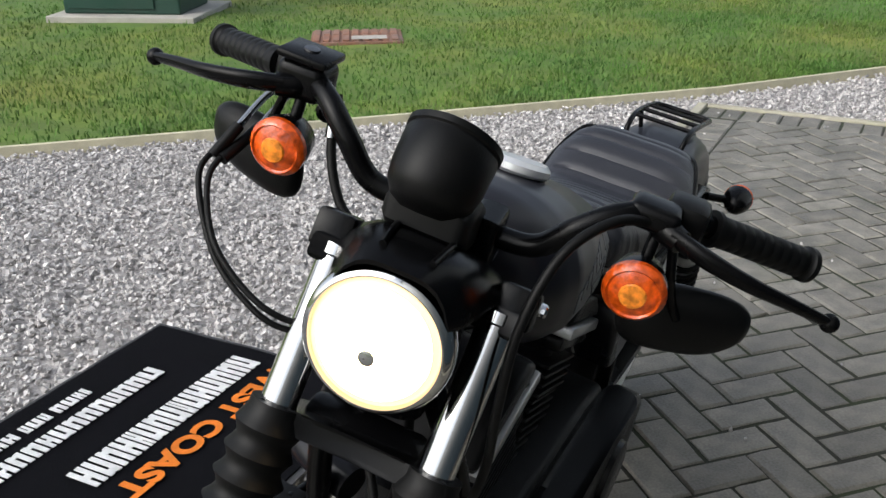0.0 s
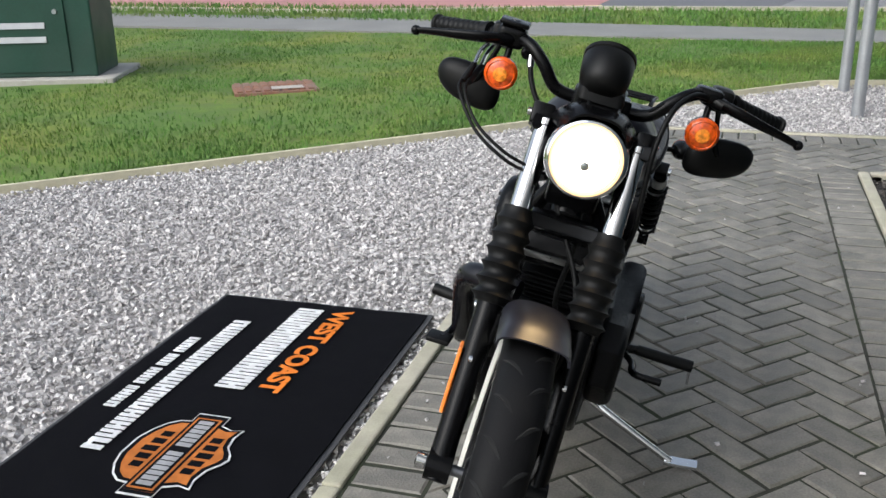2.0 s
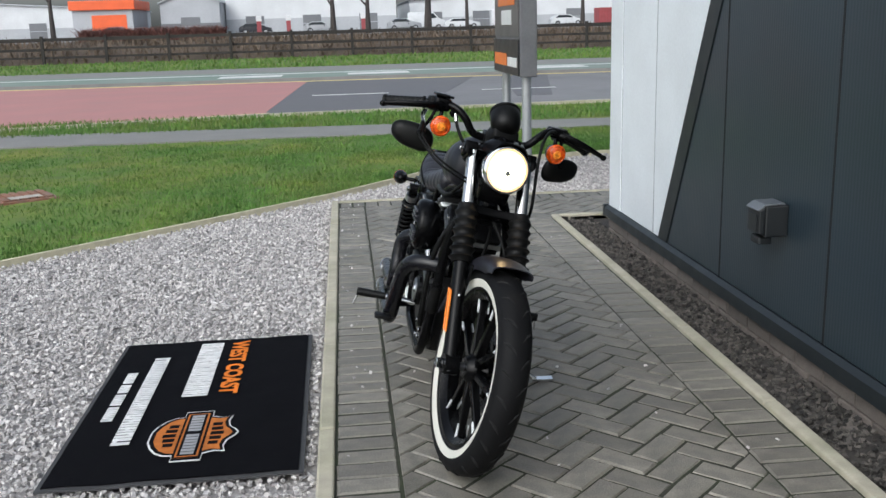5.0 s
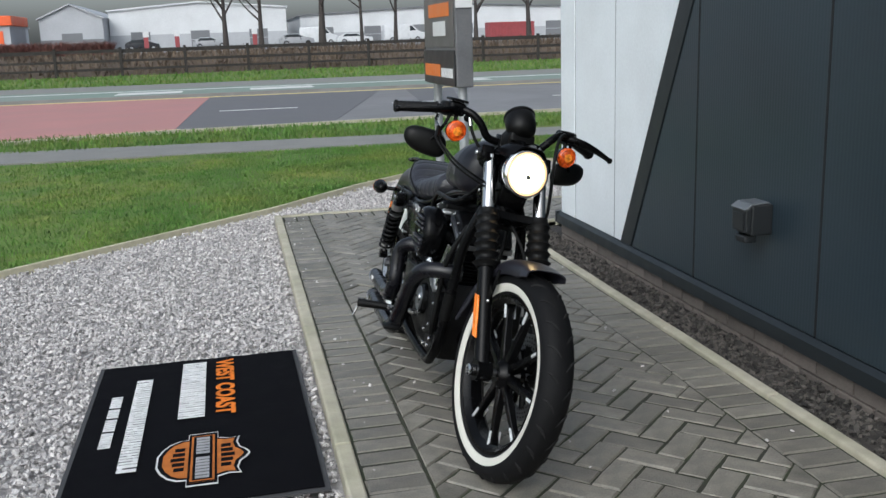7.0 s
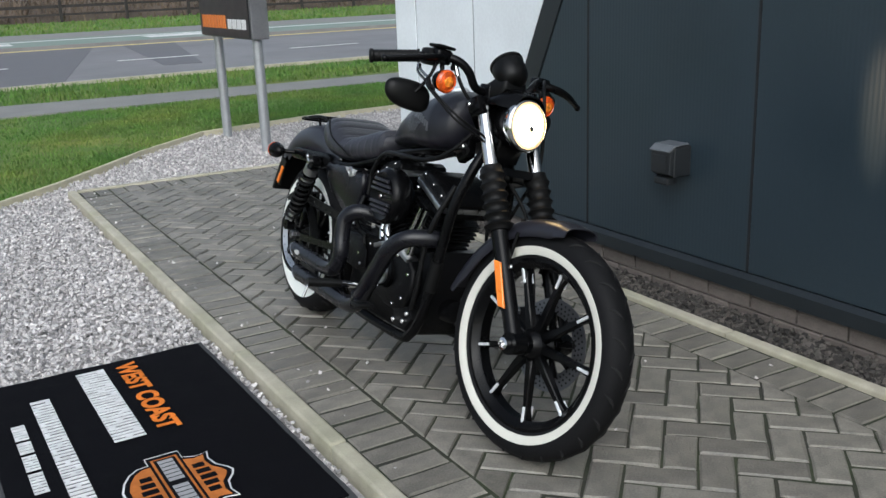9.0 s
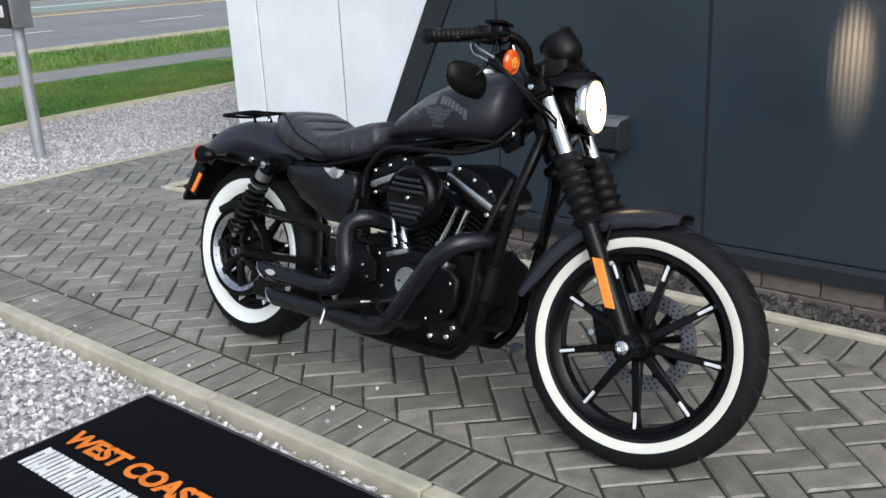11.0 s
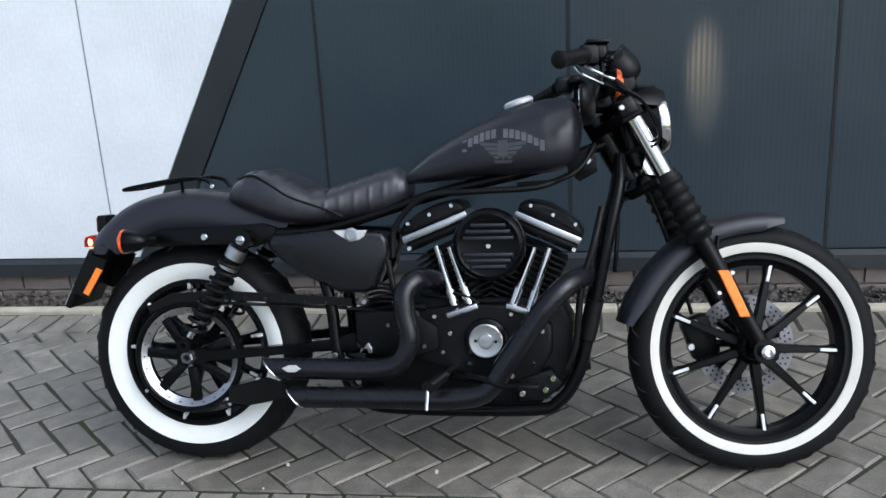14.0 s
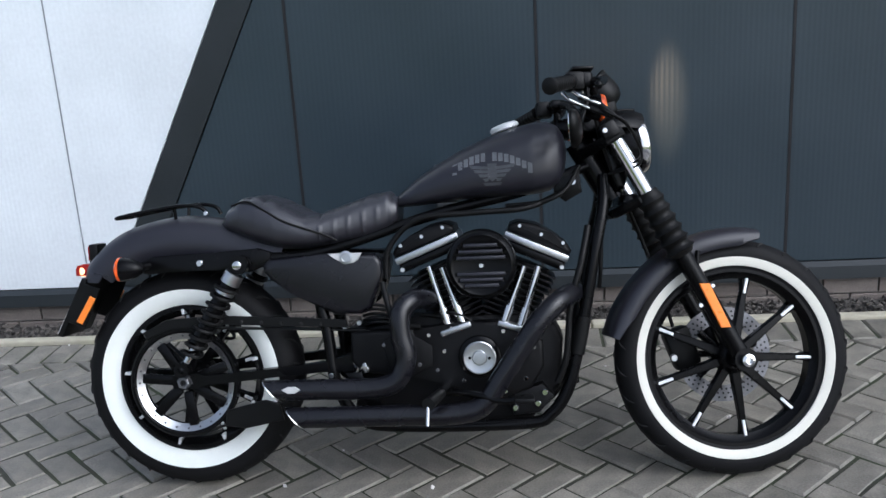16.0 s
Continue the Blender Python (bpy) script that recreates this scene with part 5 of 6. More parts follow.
for x in np.linspace(0.112, 0.604, 100):
    top, bot, half = (float(np.interp(x, SX, c)) for c in (S_TOP, S_BOT, S_HALF))
    rib = 0.0
    if 0.40 < x < 0.60:
        rib = -0.0065 * (1 - min(1.0, abs(math.sin(math.pi * (x - 0.40) / 0.038)) * 2.6))
    mid = bot + (top - bot) * 0.45
    ring = []
    for q in range(36):
        a = 2 * math.pi * q / 36
        up = math.sin(a) > 0
        e = 2.6
        cy, cz = abs(math.cos(a)) ** (2 / e), abs(math.sin(a)) ** (2 / e)
        y = math.copysign(half * cy, math.cos(a))
        z = mid + ((top - mid) * cz if up else -(mid - bot) * cz)
        if up:
            dish = 0.009 * max(0.0, 1 - (y / (half * 0.75)) ** 2) * (1.0 if x < 0.40 else 0.4)
            wave = -0.006 * (1 - min(1.0, abs(math.sin(math.pi * (x - 0.16) / 0.045)) * 2.4)) if (x < 0.38 and abs(y) < half * 0.72) else 0.0
            z += rib - dish + wave
        if abs(y) > half * 0.6:
            y += math.copysign(rib * 0.7, y)
        ring.append((x, y, z))
    secs.append(ring)
seat = part("seat", loft(secs), VINYL, bike, "black tuck-and-roll solo seat", smooth=60)
for s in (-1, 1):
    part("seat_piping", tube([(0.150, s * 0.085, 0.793), (0.200, s * 0.112, 0.803), (0.245, s * 0.131, 0.783), (0.300, s * 0.1435, 0.750), (0.355, s * 0.1425, 0.728), (0.410, s * 0.136, 0.708), (0.445, s * 0.126, 0.690)], 0.0032, 8, 6), RUBBER, seat, smooth=50)

# ---- side covers and frame
cover = [(0.236, 0.632), (0.256, 0.648), (0.40, 0.654), (0.548, 0.648), (0.562, 0.630), (0.560, 0.600), (0.549, 0.549), (0.528, 0.504), (0.502, 0.488), (0.430, 0.488), (0.318, 0.545), (0.256, 0.590), (0.238, 0.610)]
for s in (-1, 1):
    # same paint as the tank; a darker black puts the covers' shade into colour
    part("side_cover", prism(cover, min(s * 0.05, s * 0.126), max(s * 0.05, s * 0.126), "y", 0.014, 4), PIPE_AND_SHADED_COVER, bike, "matt black oil tank cover" if s < 0 else "matt black battery cover", smooth=45)
part("badge", prism([(0.418, 0.6545), (0.510, 0.6545), (0.502, 0.638), (0.488, 0.628), (0.466, 0.626), (0.446, 0.634), (0.430, 0.645)], -0.1305, -0.124, "y", 0.002, 1), PALE, bike, "pale oil filler badge", smooth=40)
part("badge_ring", lathe([(0, 0.018), (0.004, 0.018), (0.005, 0.012), (0.003, 0.011), (0.003, 0)], (0.468, -0.128, 0.643), (0, -1, 0), 24), ALU, bike, smooth=40)
for s in (-1, 1):
    part("frame_tube", tube([(1.165, s * 0.030, 0.83), (1.158, s * 0.070, 0.750), (1.130, s * 0.098, 0.630), (1.097, s * 0.104, 0.466), (1.070, s * 0.106, 0.345), (1.045, s * 0.108, 0.262), (1.000, s * 0.109, 0.200), (0.93, s * 0.110, 0.176), (0.60, s * 0.110, 0.176), (0.48, s * 0.108, 0.20), (0.42, s * 0.106, 0.30), (0.40, s * 0.10, 0.45), (0.36, s * 0.095, 0.62)], 0.0165, 14, 6), SATIN, bike, "black steel frame tube", smooth=50)
    part("frame_tube", tube([(1.125, s * 0.02, 0.86), (0.95, s * 0.045, 0.80), (0.70, s * 0.06, 0.745), (0.40, s * 0.085, 0.66), (0.20, s * 0.105, 0.645)], 0.015, 12, 6), SATIN, bike, smooth=50)
part("steering_head", rod((1.098, 0, 0.925), (1.190, 0, 0.766), 0.034), SATIN, bike, smooth=35)
part("downtube_sleeve", rod((1.096, -0.1042, 0.460), (1.074, -0.1058, 0.362), 0.0205), RUBBER, bike, "ribbed rubber sleeve", smooth=35)
bolts([(1.080, -0.060, 0.819)], 0.011, bike, CHROME)
part("ignition_bracket", prism([(1.03, 0.83), (1.10, 0.845), (1.105, 0.79), (1.06, 0.765), (1.03, 0.79)], -0.060, -0.030, "y", 0.005), SATIN, bike, smooth=40)

# ---- engine
engine = part("engine_case", prism([(0.46, 0.20), (0.50, 0.45), (0.62, 0.47), (1.00, 0.47), (1.04, 0.40), (1.03, 0.27), (0.95, 0.18), (0.60, 0.165)], -0.082, 0.125, "y", 0.015, 3), WRINKLE, bike, "black engine crankcase", smooth=40)
part("cam_cover", prism([(0.500, 0.440), (0.690, 0.446), (0.760, 0.458), (0.880, 0.458), (0.930, 0.440), (0.985, 0.400), (0.985, 0.330), (0.950, 0.272), (0.880, 0.248), (0.810, 0.252), (0.715, 0.292), (0.620, 0.330), (0.505, 0.340)], -0.123, -0.075, "y", 0.012, 3), WRINKLE, engine, "black cam cover", smooth=40)
part("sprocket_cover", prism([(0.470, 0.440), (0.640, 0.446), (0.655, 0.40), (0.650, 0.335), (0.60, 0.318), (0.500, 0.330), (0.470, 0.36)], -0.137, -0.118, "y", 0.010, 3), WRINKLE, engine, smooth=40)
part("timer_rim", lathe([(0, 0.058), (0.012, 0.056), (0.018, 0.046), (0.018, 0.0)], (0.815, -0.123, 0.364), (0, -1, 0), 40), SATIN, engine, smooth=40)
timer = part("timer_cover", lathe([(0.010, 0.044), (0.022, 0.044), (0.024, 0.041), (0.022, 0.030), (0.022, 0.020), (0.026, 0.018), (0.027, 0.0)], (0.815, -0.123, 0.364), (0, -1, 0), 40), ALU, engine, "round brushed aluminium cover", smooth=40)
bolts([(0.789, -0.146, 0.365), (0.841, -0.146, 0.363)], 0.004, timer, SATIN)
bolts([(0.680, -0.121, 0.425), (0.720, -0.121, 0.380), (0.742, -0.121, 0.442), (0.880, -0.121, 0.430), (0.960, -0.121, 0.385), (0.935, -0.121, 0.300), (0.770, -0.121, 0.300), (0.880, -0.121, 0.268), (0.630, -0.136, 0.382), (0.505, -0.135, 0.352)], 0.0065, engine, CHROME)
bolts([(0.505, -0.136, 0.342)], 0.013, engine, CHROME)
part("oil_filter", lathe([(0, 0.036), (0.07, 0.038), (0.09, 0.034), (0.095, 0)], (0.99, 0, 0.28), (1, 0, 0.15), 28), SATIN, engine, smooth=40)
part("oil_pump", prism([(0.88, 0.255), (0.98, 0.285), (1.01, 0.25), (0.97, 0.205), (0.90, 0.20)], -0.118, -0.075, "y", 0.008), WRINKLE, engine, smooth=40)
bolts([(0.905, -0.119, 0.222), (0.965, -0.119, 0.232), (0.985, -0.119, 0.262)], 0.009, engine, CHROME)
part("primary_cover", prism([(0.40, 0.40), (0.47, 0.44), (0.62, 0.42), (0.80, 0.43), (0.95, 0.46), (1.02, 0.42), (1.03, 0.33), (0.98, 0.26), (0.86, 0.23), (0.60, 0.22), (0.46, 0.24), (0.40, 0.30)], 0.120, 0.190, "y", 0.022, 4), WRINKLE, engine, "black primary cover", smooth=40)
part("derby_cover", lathe([(0, 0.075), (0.012, 0.072), (0.016, 0.06), (0.016, 0)], (0.58, 0.188, 0.325), (0, 1, 0), 36), SATIN, engine, smooth=40)
for name, base, angle in (("rear_cylinder", (0.764, 0.449), 21.5), ("front_cylinder", (0.886, 0.447), -24.0)):
    ax = Vector((-math.sin(radians(angle)), 0, math.cos(radians(angle))))
    b0 = Vector((base[0], 0, base[1]))
    cyl = part(name, rod(b0 - ax * 0.04, b0 + ax * 0.17, 0.062), WRINKLE, engine, "black finned cylinder", smooth=35)
    for k in range(11):
        part("fin", rotbox(b0 + ax * (0.004 + 0.0155 * k), (0.150 if k < 7 else 0.165, 0.150 if k < 7 else 0.162, 0.0055), angle, 0.0015), WRINKLE, cyl)
    top = b0 + ax * 0.200
    part("rocker_base", rotbox(top, (0.178, 0.178, 0.026), angle, 0.008), SATIN, cyl, smooth=40)
    part("rocker_trim", rotbox(top + ax * 0.022, (0.184, 0.196, 0.020), angle, 0.004), ALU, cyl, "bright machined rocker trim", smooth=40)
    fx = Vector((math.cos(radians(angle)), 0, math.sin(radians(angle))))
    inner = 1 if angle > 0 else -1
    hump = [(-0.090, 0.033), (0.088, 0.033), (0.090, 0.050), (0.070, 0.068), (0.020, 0.078), (-0.030, 0.072), (-0.075, 0.060), (-0.092, 0.046)]
    side = [(b0.x + (ax * (0.200 + h) + fx * d * inner).x, b0.z + (ax * (0.200 + h) + fx * d * inner).z) for d, h in hump]
    part("rocker_cover", prism(side, -0.092, 0.092, "y", 0.010, 3), WRINKLE, cyl, "black rocker cover", smooth=40)
    bolts([top + ax * 0.058 + fx * d + Vector((0, -0.092, 0)) for d in (-0.062, 0.0, 0.062)], 0.0060, cyl, CHROME)
    bolts([top + ax * -0.004 + fx * d * inner + Vector((0, -0.088, 0)) for d in (-0.084, 0.080)], 0.0075, cyl, CHROME)
for a, b in (((0.687, 0.608), (0.734, 0.443)), ((0.722, 0.604), (0.772, 0.452)), ((0.941, 0.600), (0.884, 0.452)), ((0.980, 0.598), (0.928, 0.441))):
    pr = part("pushrod_tube", rod((a[0], -0.096, a[1]), (b[0], -0.108, b[1]), 0.0095), CHROME, engine, "chrome pushrod tube", smooth=40)
    part("pushrod_collar", rod((b[0] + (a[0] - b[0]) * 0.30, -0.106, b[1] + (a[1] - b[1]) * 0.30), (b[0], -0.108, b[1]), 0.0135), CHROME, pr, smooth=40)
for cx, ang in ((0.754, 18), (0.908, -18)):
    part("tappet_block", rotbox((cx, -0.108, 0.440), (0.086, 0.045, 0.016), ang, 0.004), ALU, engine, "bright tappet block", smooth=40)
    part("tappet_guide", rotbox((cx, -0.100, 0.418), (0.060, 0.045, 0.040), ang, 0.006), WRINKLE, engine, smooth=40)

for k in range(5):
    part("gearbox_rib", tube([(0.500, -0.085, 0.452 + 0.013 * k), (0.535, -0.100, 0.462 + 0.012 * k), (0.590, -0.085, 0.455 + 0.010 * k)], 0.0045, 8, 5), WRINKLE, engine, smooth=50)
part("oil_feed", tube([(0.700, -0.100, 0.470), (0.740, -0.118, 0.485), (0.790, -0.112, 0.462), (0.815, -0.105, 0.430)], 0.0045, 8, 5), RUBBER, engine, smooth=50)
part("oil_feed", tube([(0.640, -0.090, 0.480), (0.720, -0.112, 0.470), (0.760, -0.115, 0.440)], 0.0045, 8, 5), RUBBER, engine, smooth=50)
part("shift_shaft_cover", prism([(0.560, 0.420), (0.640, 0.430), (0.690, 0.400), (0.690, 0.345), (0.640, 0.325), (0.570, 0.335)], -0.142, -0.136, "y", 0.003, 2), WRINKLE, engine, smooth=40)
bolts([(0.560, -0.137, 0.405), (0.700, -0.122, 0.330), (0.655, -0.142, 0.350)], 0.0055, engine, STEEL)

# ---- air cleaner
AIR = Vector((0.831, -0.105, 0.6145))
air = part("air_cleaner", lathe([(0, 0.070), (0.018, 0.088), (0.030, 0.0925), (0.064, 0.0925), (0.076, 0.0875), (0.083, 0.0780), (0.079, 0.0700), (0.079, 0)], AIR, (0, -1, 0), 64), SATIN, bike, "round black louvred air cleaner", smooth=40)
# lighter paint puts caught light on the louvres; near-black strips paint their gaps' shade
for dz in (0.052, 0.036, 0.020, -0.022, -0.037, -0.052):
    w_ = math.sqrt(max(0.0, 0.070 ** 2 - dz ** 2)) * 0.96
    sb = prism([(-w_, dz - 0.0045), (w_, dz - 0.0045), (w_ * 0.97, dz + 0.0045), (-w_ * 0.97, dz + 0.0045)], -0.014, 0.0, "y", 0.0035, 2)
    bmesh.ops.transform(sb, matrix=Matrix.Translation(AIR + Vector((0, -0.079, 0))), verts=sb.verts)
    part("louvre", sb, MATT, air, smooth=40)
    gb = box((-w_, -0.0812, dz - 0.0075), (w_, -0.078, dz - 0.0050))
    bmesh.ops.transform(gb, matrix=Matrix.Translation(AIR), verts=gb.verts)
    part("louvre_shade", gb, RECESS_BLACK, air)
bolts([AIR + Vector((0, -0.080, -0.001))], 0.0075, air, CHROME)
part("intake", rod((0.832, -0.02, 0.60), (0.832, -0.15, 0.615), 0.035), WRINKLE, engine, smooth=35)


# ---- exhaust
def pipe(name, pts, r, cut, label):
    bm = tube(pts, r, 24, 8)
    end = Vector(pts[-1])
    for v_ in bm.verts:
        if (v_.co - end).length < r * 1.01:
            v_.co.x += cut * (v_.co.z - end.z)
    p = part(name, bm, PIPE_AND_SHADED_COVER, bike, label, smooth=50)
    ring = [(end.x + cut * r * math.sin(a), end.y + r * math.cos(a), end.z + r * math.sin(a)) for a in (2 * math.pi * k / 40 for k in range(41))]
    part("pipe_tip", tube(ring, 0.0022, 6, 1), CHROME, p, "bright slash-cut edge", smooth=50)
    # near-black cap paints the shade inside the open pipe end
    bore = [(end.x - 0.002 + cut * r * 0.9 * math.sin(a), end.y + r * 0.9 * math.cos(a), end.z + r * 0.9 * math.sin(a)) for a in (2 * math.pi * k / 32 for k in range(32))]
    bb = bmesh.new()
    f1 = [bb.verts.new(q) for q in bore]
    f2 = [bb.verts.new((q[0] + 0.0008, q[1], q[2])) for q in bore]
    bb.faces.new(f1), bb.faces.new(f2)
    for k in range(32):
        bb.faces.new((f1[k], f1[(k + 1) % 32], f2[(k + 1) % 32], f2[k]))
    part("pipe_bore", bb, RECESS_BLACK, p)
    return p


ep = pipe("exhaust_pipe", [(0.692, -0.070, 0.508), (0.670, -0.125, 0.525), (0.642, -0.174, 0.526), (0.616, -0.199, 0.496), (0.616, -0.205, 0.440), (0.626, -0.206, 0.380), (0.602, -0.207, 0.324), (0.535, -0.208, 0.304), (0.386, -0.210, 0.305), (0.268, -0.212, 0.306)], 0.0275, -0.85, "matt black rear exhaust pipe")
pipe("exhaust_pipe", [(1.075, -0.070, 0.522), (1.060, -0.130, 0.524), (1.024, -0.188, 0.512), (0.976, -0.212, 0.468), (0.932, -0.216, 0.408), (0.874, -0.219, 0.325), (0.822, -0.220, 0.254), (0.745, -0.220, 0.233), (0.594, -0.220, 0.233), (0.328, -0.220, 0.233)], 0.0275, -0.85, "matt black front exhaust pipe")
part("badge", prism([(0.300, 0.312), (0.318, 0.320), (0.338, 0.320), (0.350, 0.311), (0.336, 0.302), (0.316, 0.302)], -0.2400, -0.2365, "y", 0.001, 1), PALE, ep, "small pale exhaust badge")
part("exhaust_bracket", prism([(0.46, 0.34), (0.50, 0.34), (0.56, 0.24), (0.53, 0.23)], -0.180, -0.170, "y", 0.003), SATIN, bike, smooth=40)

# ---- pegs, stand
pegr = part("foot_peg", rod((0.716, -0.235, 0.292), (0.693, -0.345, 0.290), 0.014, 0.016), RUBBER, bike, "black rubber foot peg", smooth=40)
part("peg_mount", rod((0.730, -0.09, 0.285), (0.716, -0.240, 0.292), 0.012), CHROME, pegr, smooth=40)
part("peg_feeler", rod((0.692, -0.340, 0.284), (0.690, -0.354, 0.238), 0.0045), CHROME, pegr, "bright peg feeler", smooth=40)
part("brake_pedal", tube([(0.72, -0.15, 0.275), (0.80, -0.225, 0.285), (0.87, -0.245, 0.27), (0.93, -0.25, 0.275)], [0.010, 0.009, 0.008, 0.011], 10, 5), SATIN, bike, "black brake pedal", smooth=50)
part("pedal_pad", box((0.905, -0.285, 0.270), (0.955, -0.225, 0.284), 0.004), RUBBER, bike, smooth=40)
pegl = part("foot_peg", rod((0.715, 0.22, 0.300), (0.703, 0.365, 0.293), 0.014, 0.016), RUBBER, bike, "black rubber foot peg", smooth=40)
part("peg_mount", rod((0.735, 0.13, 0.300), (0.715, 0.225, 0.300), 0.012), SATIN, pegl, smooth=40)
part("peg_feeler", rod((0.703, 0.360, 0.287), (0.700, 0.366, 0.240), 0.004), CHROME, pegl, smooth=40)
part("gear_lever", tube([(0.80, 0.195, 0.32), (0.88, 0.215, 0.34), (0.94, 0.225, 0.345), (0.945, 0.29, 0.345)], 0.009, 10, 5), SATIN, bike, "black gear lever", smooth=50)
stand = part("side_stand", tube([(0.800, 0.105, 0.190), (0.825, 0.170, 0.168), (0.835, 0.280, 0.125), (0.840, 0.375, 0.088)], [0.014, 0.012, 0.010, 0.010], 12, 6), CHROME, bike, "chrome side stand swung out", smooth=50)
foot_bm = loft([[(x, y, z), (x + 0.036, y, z), (x + 0.036, y, z + 0.008), (x, y, z + 0.008)] for x, y, z in ((0.822, 0.360, 0.083), (0.818, 0.400, 0.0862), (0.820, 0.440, 0.0950))])
part("stand_foot", foot_bm, CHROME, stand, smooth=30)

# ---- forks (straight-ahead coordinates, then turned)
FORK = Vector((-0.535, 0, 1)).normalized()
A0 = Vector((1.5020, 0, 0.322))


def on_fork(z, y):
    return Vector((A0.x - 0.535 * (z - A0.z), y, z))


for s in (-1, 1):
    y = s * 0.092
    sl_bm = rod(on_fork(0.300, y), on_fork(0.615, y), 0.0235, 0.0245, 24)
    slider = part("fork_slider", steered(sl_bm), SATIN, bike, "black fork slider", smooth=40)
    part("fork_foot", steered(lathe([(-0.024, 0.012), (-0.024, 0.031), (0.024, 0.031), (0.024, 0.012)], A0 + Vector((0, y, 0)), (0, 1, 0), 24, closed=True)), SATIN, slider, smooth=40)
    prof = []
    for k in range(6):
        h = 0.030 * k
        prof += [(h, 0.031), (h + 0.008, 0.0345), (h + 0.015, 0.043 - 0.0010 * k), (h + 0.022, 0.0345)]
    prof = [(0, 0.0), (0, 0.030), *prof, (0.182, 0.030), (0.192, 0.030), (0.192, 0.0)]
    part("fork_gaiter", steered(lathe(prof, on_fork(0.606, y), FORK, 32)), RUBBER, slider, "ribbed rubber fork gaiter", smooth=50)
    part("fork_tube", steered(rod(on_fork(0.765, y), on_fork(0.922, y), 0.0205, seg=28)), CHROME, bike, "chrome fork tube", smooth=40)
    part("fork_cap", steered(lathe([(0, 0.0225), (0.012, 0.0225), (0.016, 0.014), (0.026, 0.012), (0.028, 0)], on_fork(0.924, y), FORK, 20)), CHROME, bike, "chrome fork cap", smooth=40)
    bolts([on_fork(0.52, y) + Vector((0.030, 0, 0)), on_fork(0.47, y) + Vector((-0.03, 0, 0.0))], 0.007, slider, CHROME, front=True)
part("front_reflector", steered(prism([(1.382, 0.528), (1.410, 0.528), (1.463, 0.410), (1.436, 0.410)], -0.1225, -0.1150, "y", 0.002, 1)), REFLECTOR, bike, "long orange side reflector")


def clamp(z, thick, half, back, name):
    c0 = on_fork(z, 0)
    m = Matrix.Translation(c0) @ Matrix.Rotation(-math.atan(0.535), 4, "Y")
    poly = [(-0.030, -half), (0.024, -half), (0.012, -0.06), (0.002, 0.0), (0.012, 0.06), (0.024, half), (-0.030, half), (-back, 0.045), (-back, -0.045)]
    bm = prism(poly, -thick / 2, thick / 2, "z", 0.006, 2)
    bmesh.ops.transform(bm, matrix=m, verts=bm.verts)
    return part(name, steered(bm), SATIN, bike, smooth=40)


clamp(0.765, 0.026, 0.110, 0.095, "lower_fork_clamp")
clamp(0.927, 0.030, 0.118, 0.090, "upper_fork_clamp")
for s in (-1, 1):
    part("clamp_block", steered(rotbox((1.162, s * 0.104, 0.940), (0.048, 0.044, 0.044), 28, 0.006)), SATIN, bike, smooth=40)
    bolts([(1.148, s * 0.126, 0.938)], 0.008, bike, CHROME, (0, s, 0), True)
part("fork_cover", steered(box((1.205, -0.070, 0.735), (1.250, 0.070, 0.775), 0.012)), SATIN, bike, smooth=40)

# ---- headlamp
HL = Vector((1.271, -0.002, 0.911))
HN = Vector((math.cos(radians(7)), 0, math.sin(radians(7))))
head = part("headlamp", steered(lathe([(-0.115, 0), (-0.112, 0.028), (-0.096, 0.052), (-0.062, 0.068), (-0.030, 0.0735), (-0.008, 0.075), (-0.004, 0.068)], HL, HN, 48)), SATIN, bike, "round headlamp, lit warm white", smooth=50)
part("trim_ring", steered(lathe([(-0.014, 0.073), (-0.014, 0.0775), (-0.002, 0.0790), (0.007, 0.0770), (0.013, 0.0715), (0.013, 0.0690), (0.003, 0.0650)], HL, HN, 64, closed=True)), CHROME, head, "polished trim ring", smooth=50)
part("lens", steered(lathe([(0.0118, 0.0595), (0.0128, 0.0580), (0.0190, 0.0440), (0.0225, 0.025), (0.024, 0.010), (0.024, 0)], HL, HN, 64)), LAMP, head, "glowing domed lens", smooth=60)
part("lens_rim", steered(lathe([(0.004, 0.0680), (0.0078, 0.0670), (0.0118, 0.0596), (0.0090, 0.0592)], HL, HN, 64, closed=True)), LAMP_RIM, head, "warm glowing lens rim", smooth=60)
part("bulb_cap", steered(lathe([(0.0235, 0.0085), (0.0255, 0.0085), (0.0262, 0.006), (0.0262, 0)], HL + Vector((0, 0, -0.010)), HN, 20)), ALU, head, smooth=40)
part("lamp_visor", steered(loft([[(x, y, z - d * abs(y / hw) ** 4) for y in np.linspace(-hw, hw, 13)] + [(x, y, z - 0.005 - d * abs(y / hw) ** 4) for y in np.linspace(hw, -hw, 13)] for x, z, hw, d in ((1.135, 0.962, 0.088, 0.020), (1.170, 0.985, 0.090, 0.034), (1.212, 1.003, 0.082, 0.046), (1.250, 1.004, 0.072, 0.050), (1.274, 0.996, 0.062, 0.040))])), SATIN, bike, "black headlamp bracket hood", smooth=50)
for s in (-1, 1):
    part("hood_rib", steered(tube([(1.150, s * 0.030, 0.976), (1.205, s * 0.030, 1.002), (1.255, s * 0.026, 1.004)], 0.004, 8, 5)), SATIN, bike, smooth=50)
